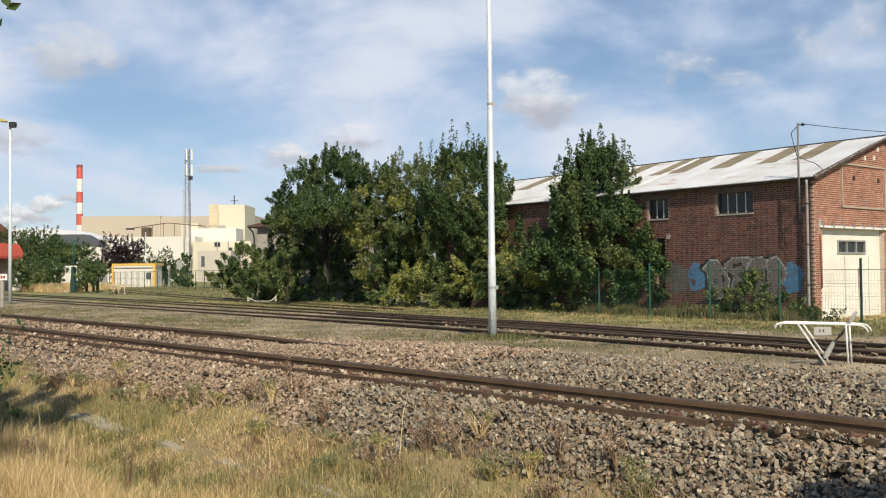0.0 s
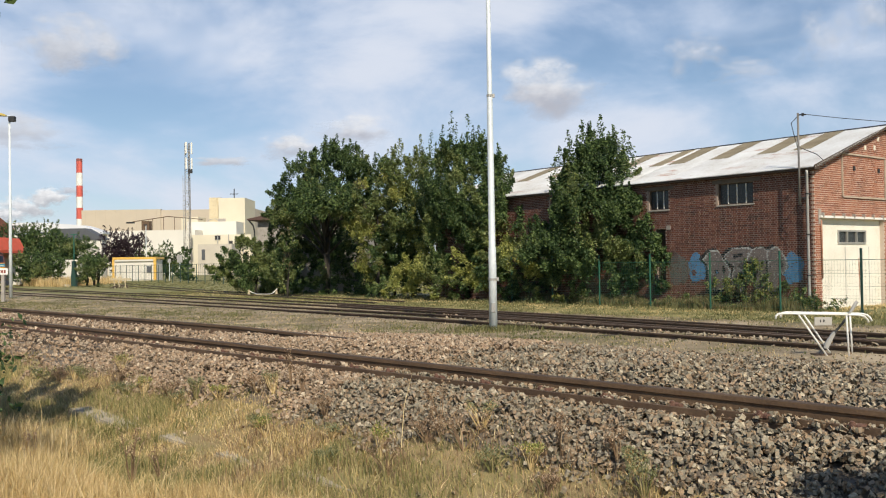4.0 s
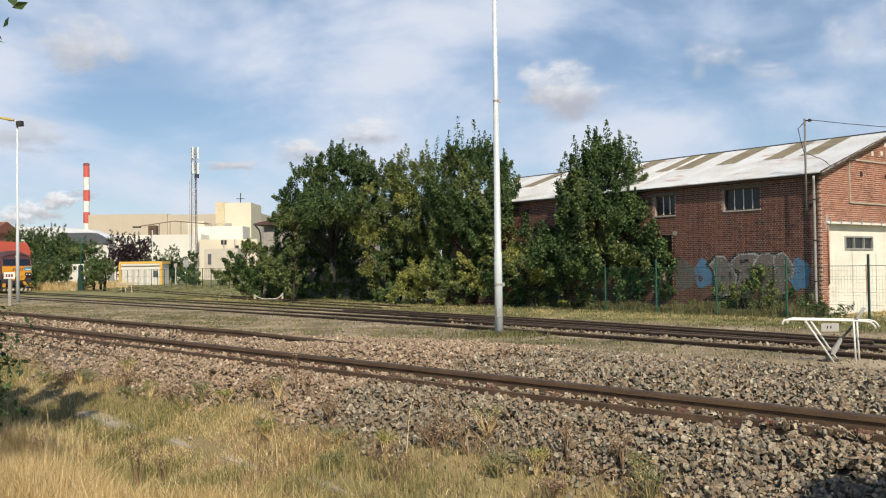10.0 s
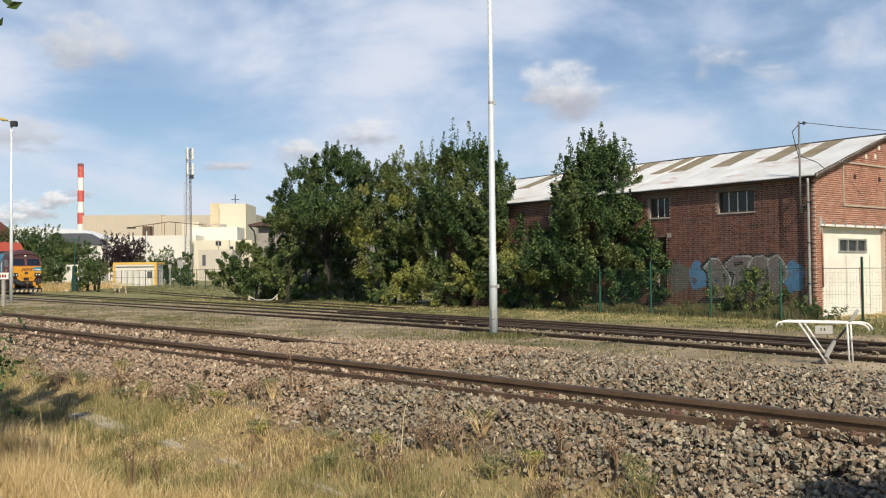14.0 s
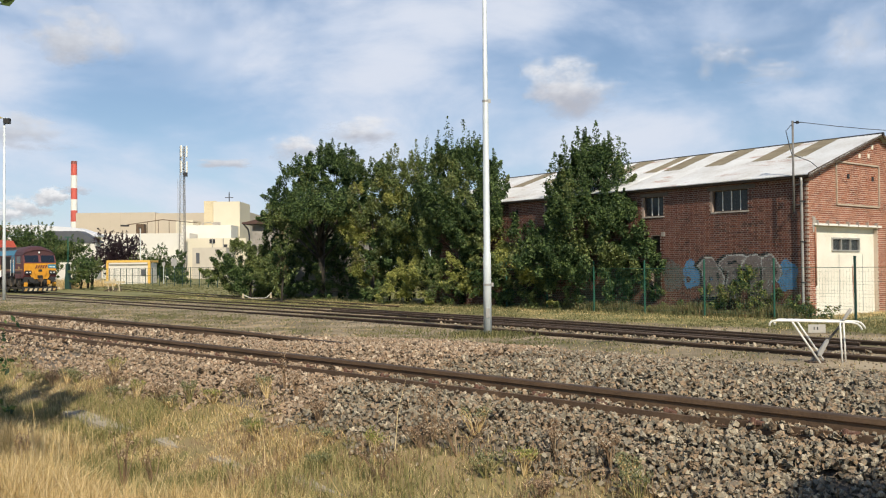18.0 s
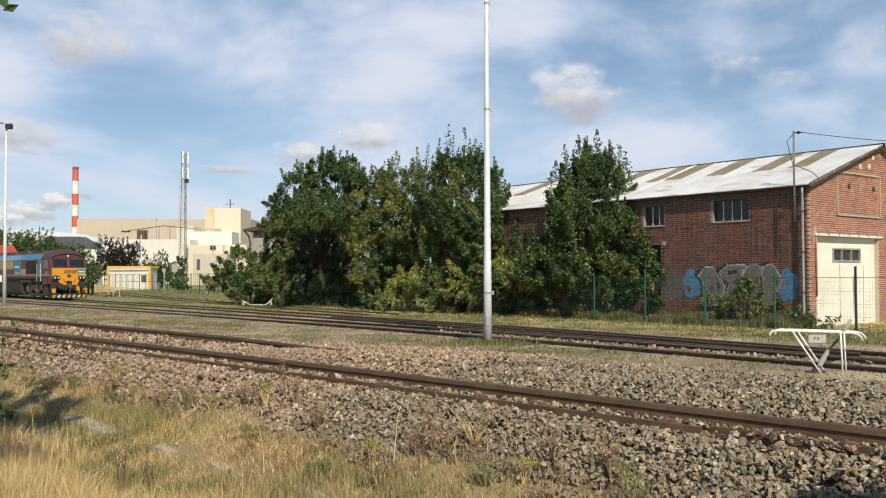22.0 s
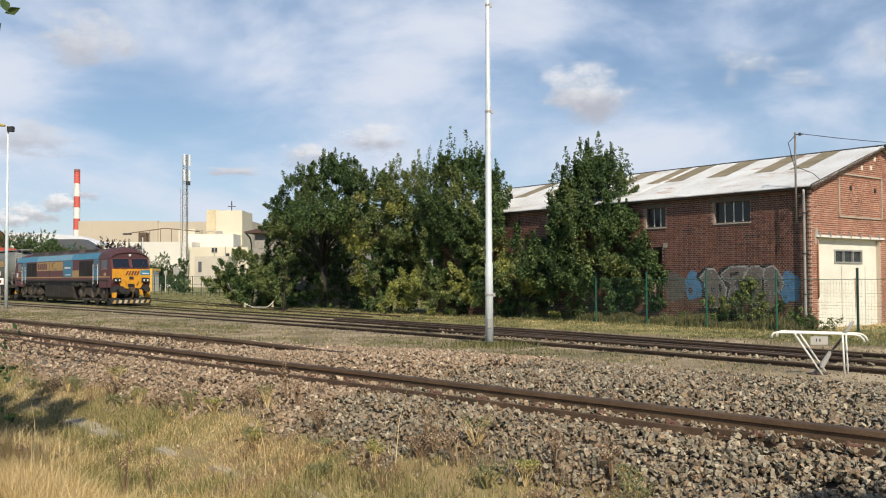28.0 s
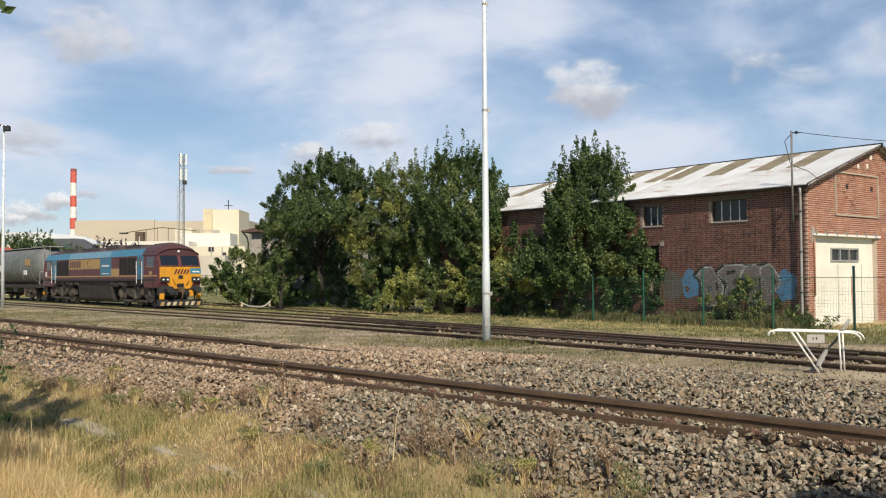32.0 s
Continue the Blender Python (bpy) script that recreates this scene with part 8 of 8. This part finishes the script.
# ---- clouds ----
def high_cloud_material():
    m = bpy.data.materials.new("thin_high_cloud")
    m.use_nodes = True
    n, l = m.node_tree.nodes, m.node_tree.links
    n.remove(n["Principled BSDF"])
    co = n.new("ShaderNodeTexCoord")
    mp = n.new("ShaderNodeMapping")
    mp.inputs["Scale"].default_value = (0.0009, 0.0009, 0.0018)
    mp.inputs["Rotation"].default_value = (0, radians(14), 0)
    mp.inputs["Location"].default_value = (0.35, 0.0, 0.2)
    l.new(co.outputs["Object"], mp.inputs["Vector"])
    a = n.new("ShaderNodeTexNoise")
    a.inputs["Scale"].default_value, a.inputs["Detail"].default_value, a.inputs["Roughness"].default_value, a.inputs["Distortion"].default_value = 1.1, 8, 0.52, 0.25
    l.new(mp.outputs[0], a.inputs["Vector"])
    r = n.new("ShaderNodeMapRange")
    r.interpolation_type = "SMOOTHSTEP"
    r.inputs["From Min"].default_value, r.inputs["From Max"].default_value = 0.355, 0.67
    r.inputs["To Min"].default_value, r.inputs["To Max"].default_value = 0.14, 0.95
    # the veil is thicker towards the works and thins out over the shed
    sx = n.new("ShaderNodeSeparateXYZ")
    l.new(co.outputs["Object"], sx.inputs[0])
    lean = n.new("ShaderNodeMath")
    lean.operation = "MULTIPLY_ADD"
    l.new(sx.outputs["X"], lean.inputs[0])
    lean.inputs[1].default_value = -0.000012
    l.new(a.outputs["Fac"], lean.inputs[2])
    l.new(lean.outputs[0], r.inputs["Value"])
    tr = n.new("ShaderNodeBsdfTransparent")
    em = n.new("ShaderNodeEmission")
    # thin parts take on the blue of the air, thick ones are white
    tint = n.new("ShaderNodeMix")
    tint.data_type = "RGBA"
    l.new(r.outputs[0], tint.inputs["Factor"])
    tint.inputs["A"].default_value, tint.inputs["B"].default_value = (0.5, 0.69, 1.0, 1), (0.82, 0.87, 0.98, 1)
    l.new(tint.outputs["Result"], em.inputs["Color"])
    em.inputs["Strength"].default_value = 0.89
    mx = n.new("ShaderNodeMixShader")
    l.new(r.outputs[0], mx.inputs["Fac"])
    l.new(tr.outputs[0], mx.inputs[1])
    l.new(em.outputs[0], mx.inputs[2])
    l.new(mx.outputs[0], n["Material Output"].inputs["Surface"])
    return m


def high_cloud():
    R = 4200
    az = np.radians(np.linspace(-70, 70, 57))
    el = np.radians(np.linspace(-1.0, 50, 31))
    A, E = np.meshgrid(az, el, indexing="ij")
    v = np.stack([R * np.sin(A) * np.cos(E), R * np.cos(A) * np.cos(E), R * np.sin(E)], -1).reshape(-1, 3)
    n1, n2 = A.shape
    i = (np.arange(n1 - 1)[:, None] * n2 + np.arange(n2 - 1)[None]).ravel()
    f = np.stack([i, i + n2, i + n2 + 1, i + 1], 1).astype(np.int32)
    ob = new("backdrop", mesh_np("backdrop", v, f, high_cloud_material()))
    return tagged(ob, "veil of thin white high cloud", "clouds", kind="structure")


HIGH_CLOUD = high_cloud()


def puff_material(name, bright, shade, edge):
    m = bpy.data.materials.new(name)
    m.use_nodes = True
    n, l = m.node_tree.nodes, m.node_tree.links
    n.remove(n["Principled BSDF"])
    co = n.new("ShaderNodeTexCoord")
    info = n.new("ShaderNodeObjectInfo")
    no = n.new("ShaderNodeTexNoise")
    no.noise_dimensions = "4D"
    no.inputs["Scale"].default_value, no.inputs["Detail"].default_value, no.inputs["Roughness"].default_value = 1.7, 8, 0.55
    w = n.new("ShaderNodeMath")
    w.operation = "MULTIPLY"
    l.new(info.outputs["Random"], w.inputs[0])
    w.inputs[1].default_value = 40
    l.new(w.outputs[0], no.inputs["W"])
    l.new(co.outputs["Object"], no.inputs["Vector"])
    ln = n.new("ShaderNodeVectorMath")
    ln.operation = "LENGTH"
    l.new(co.outputs["Object"], ln.inputs[0])
    # density = noise * k - distance from the middle
    d = n.new("ShaderNodeMath")
    d.operation = "MULTIPLY_ADD"
    l.new(no.outputs["Fac"], d.inputs[0])
    d.inputs[1].default_value, d.inputs[2].default_value = 1.9, -0.15
    s = n.new("ShaderNodeMath")
    s.operation = "SUBTRACT"
    l.new(d.outputs[0], s.inputs[0])
    l.new(ln.outputs["Value"], s.inputs[1])
    a = n.new("ShaderNodeMapRange")
    a.interpolation_type = "SMOOTHSTEP"
    a.inputs["From Min"].default_value, a.inputs["From Max"].default_value = 0.0, edge
    l.new(s.outputs[0], a.inputs["Value"])
    sep = n.new("ShaderNodeSeparateXYZ")
    l.new(co.outputs["Object"], sep.inputs[0])
    no2 = n.new("ShaderNodeTexNoise")
    no2.inputs["Scale"].default_value, no2.inputs["Detail"].default_value = 3.0, 6
    l.new(co.outputs["Object"], no2.inputs["Vector"])
    sh = n.new("ShaderNodeMath")
    sh.operation = "MULTIPLY_ADD"
    l.new(no2.outputs["Fac"], sh.inputs[0])
    sh.inputs[1].default_value = 1.3
    l.new(sep.outputs["Z"], sh.inputs[2])
    rp = n.new("ShaderNodeMapRange")
    rp.interpolation_type = "SMOOTHSTEP"
    rp.inputs["From Min"].default_value, rp.inputs["From Max"].default_value = 0.1, 1.2
    l.new(sh.outputs[0], rp.inputs["Value"])
    col = n.new("ShaderNodeMix")
    col.data_type = "RGBA"
    l.new(rp.outputs[0], col.inputs["Factor"])
    col.inputs["A"].default_value, col.inputs["B"].default_value = (*shade, 1), (*bright, 1)
    em = n.new("ShaderNodeEmission")
    l.new(col.outputs["Result"], em.inputs["Color"])
    tr = n.new("ShaderNodeBsdfTransparent")
    mx = n.new("ShaderNodeMixShader")
    l.new(a.outputs[0], mx.inputs["Fac"])
    l.new(tr.outputs[0], mx.inputs[1])
    l.new(em.outputs[0], mx.inputs[2])
    l.new(mx.outputs[0], n["Material Output"].inputs["Surface"])
    return m


M["cumulus"] = puff_material("cumulus", (0.82, 0.83, 0.86), (0.47, 0.49, 0.56), 0.7)
M["grey_cloud"] = puff_material("grey_cloud", (0.68, 0.71, 0.77), (0.50, 0.53, 0.60), 0.6)
M["pale_cloud"] = puff_material("pale_cloud", (0.70, 0.73, 0.80), (0.56, 0.60, 0.68), 1.05)
M["steam"] = puff_material("steam", (0.92, 0.92, 0.93), (0.52, 0.54, 0.58), 0.45)
CLOUDS = []


def veil_material():
    """Thin streaked cloud that fades out towards its rim."""
    m = puff_material("veil", (0.80, 0.85, 0.96), (0.73, 0.80, 0.93), 2.2)
    n = m.node_tree.nodes
    n["Noise Texture"].inputs["Scale"].default_value = 1.1
    n["Noise Texture"].inputs["Distortion"].default_value = 0.6
    return m


M["veil"] = veil_material()


def cloud(name, label, x, y, z, half_w, half_h, mat, dx, dz):
    """A distant cloud bank: a shallow bowed sheet, soft at its edge, x and z across the view."""
    n = 9
    g = np.linspace(-1.3, 1.3, n)
    A, B = np.meshgrid(g, g, indexing="ij")
    v = np.stack([A, -0.25 * (1 - (A ** 2 + B ** 2) / 3.4), B], -1).reshape(-1, 3)
    i = (np.arange(n - 1)[:, None] * n + np.arange(n - 1)[None]).ravel()
    f = np.stack([i, i + n, i + n + 1, i + 1], 1).astype(np.int32)
    ob = new(name, mesh_np(name, v, f, M[mat]))
    ob.matrix_basis = Matrix.Translation((x, y, z)) @ Matrix.Rotation(math.atan2(-x, y), 4, "Z")
    ob.scale = (half_w, half_w * 0.4, half_h)
    tagged(ob, label, "cloud", kind="structure")
    CLOUDS.append((ob, dx, dz))
    return ob


cloud("cumulus", "white cumulus cloud with a grey base", 284, 2500, 466, 200, 118, "cumulus", 153, 44)
cloud("cumulus", "small white cumulus cloud", -264, 2600, 381, 154, 68, "cumulus", 78, 20)
cloud("cumulus", "soft pale cumulus cloud", -455, 2620, 341, 123, 62, "cumulus", 79, 20)
cloud("grey_cloud", "soft grey cloud patch", -981, 2400, 576, 180, 120, "grey_cloud", 54, 54)
cloud("grey_cloud", "soft grey cloud patch near the horizon", -1132, 2450, 373, 199, 84, "grey_cloud", 51, 8)
cloud("grey_cloud", "thin flat grey cloud", -664, 2700, 312, 127, 30, "grey_cloud", 51, 10)
cloud("cumulus", "pale torn cumulus cloud", 649, 2380, 539, 112, 74, "pale_cloud", 193, 30)
cloud("cumulus", "pale torn cumulus cloud", 769, 2360, 489, 133, 52, "pale_cloud", 192, 30)
cloud("cumulus", "pale torn cumulus cloud", 977, 2340, 571, 102, 102, "pale_cloud", 197, 29)
cloud("cumulus", "pale torn cumulus cloud", 1109, 2320, 623, 102, 116, "pale_cloud", 203, 29)
cloud("cloud_veil", "broad thin white cloud bank", -731, 3300, 756, 886, 195, "veil", 60, 10)
cloud("cloud_veil", "broad thin white cloud bank", -194, 3350, 876, 627, 167, "veil", 70, 10)
cloud("cloud_veil", "thin white cloud streak", -1332, 3250, 867, 446, 142, "veil", 60, 10)
cloud("cloud_veil", "thin white cloud streak", 1134, 3300, 842, 536, 144, "veil", 90, 10)
cloud("steam_plume", "white steam drifting from the works", -419, 900, 63, 34, 17, "steam", 12, 6)
cloud("steam_plume", "white steam drifting from the works", -401, 910, 73, 26, 14, "steam", 20, 7)
cloud("steam_plume", "thin white steam drifting from the works", -433, 890, 55, 25, 12, "steam", 12, 6)
cloud("steam_plume", "thin grey steam drifting from the works", -379, 920, 80, 23, 10, "grey_cloud", 23, 8)


def motions():
    half_seconds = [i * 0.5 for i in range(65)]
    walk(LOCO, [(t, train_pose(t, 11.3, 7.0)) for t in half_seconds])
    walk(WAGON, [(t, train_pose(t, 31.8, 5.7)) for t in half_seconds])
    # wheels roll with the way that the train has gone
    thirds = [round(i * 0.3, 2) for i in range(107)]
    for w, x, r in WHEELS:
        walk(w, [(t, pose(x, 0, r, 0, math.degrees((nose(t) - nose(0)) / r), 0)) for t in thirds])
    for cl, dx, dz in CLOUDS:
        p = cl.matrix_basis.copy()
        walk(cl, [(t, Matrix.Translation((dx * t / 32, 0, dz * t / 32)) @ p) for t in (0, 16, 32)])
    # the bank of thin high cloud drifts slowly round
    walk(HIGH_CLOUD, [(t, pose(0, 0, 0, 0, 0, -1.8 * t / 32)) for t in (0, 16, 32)])


motions()
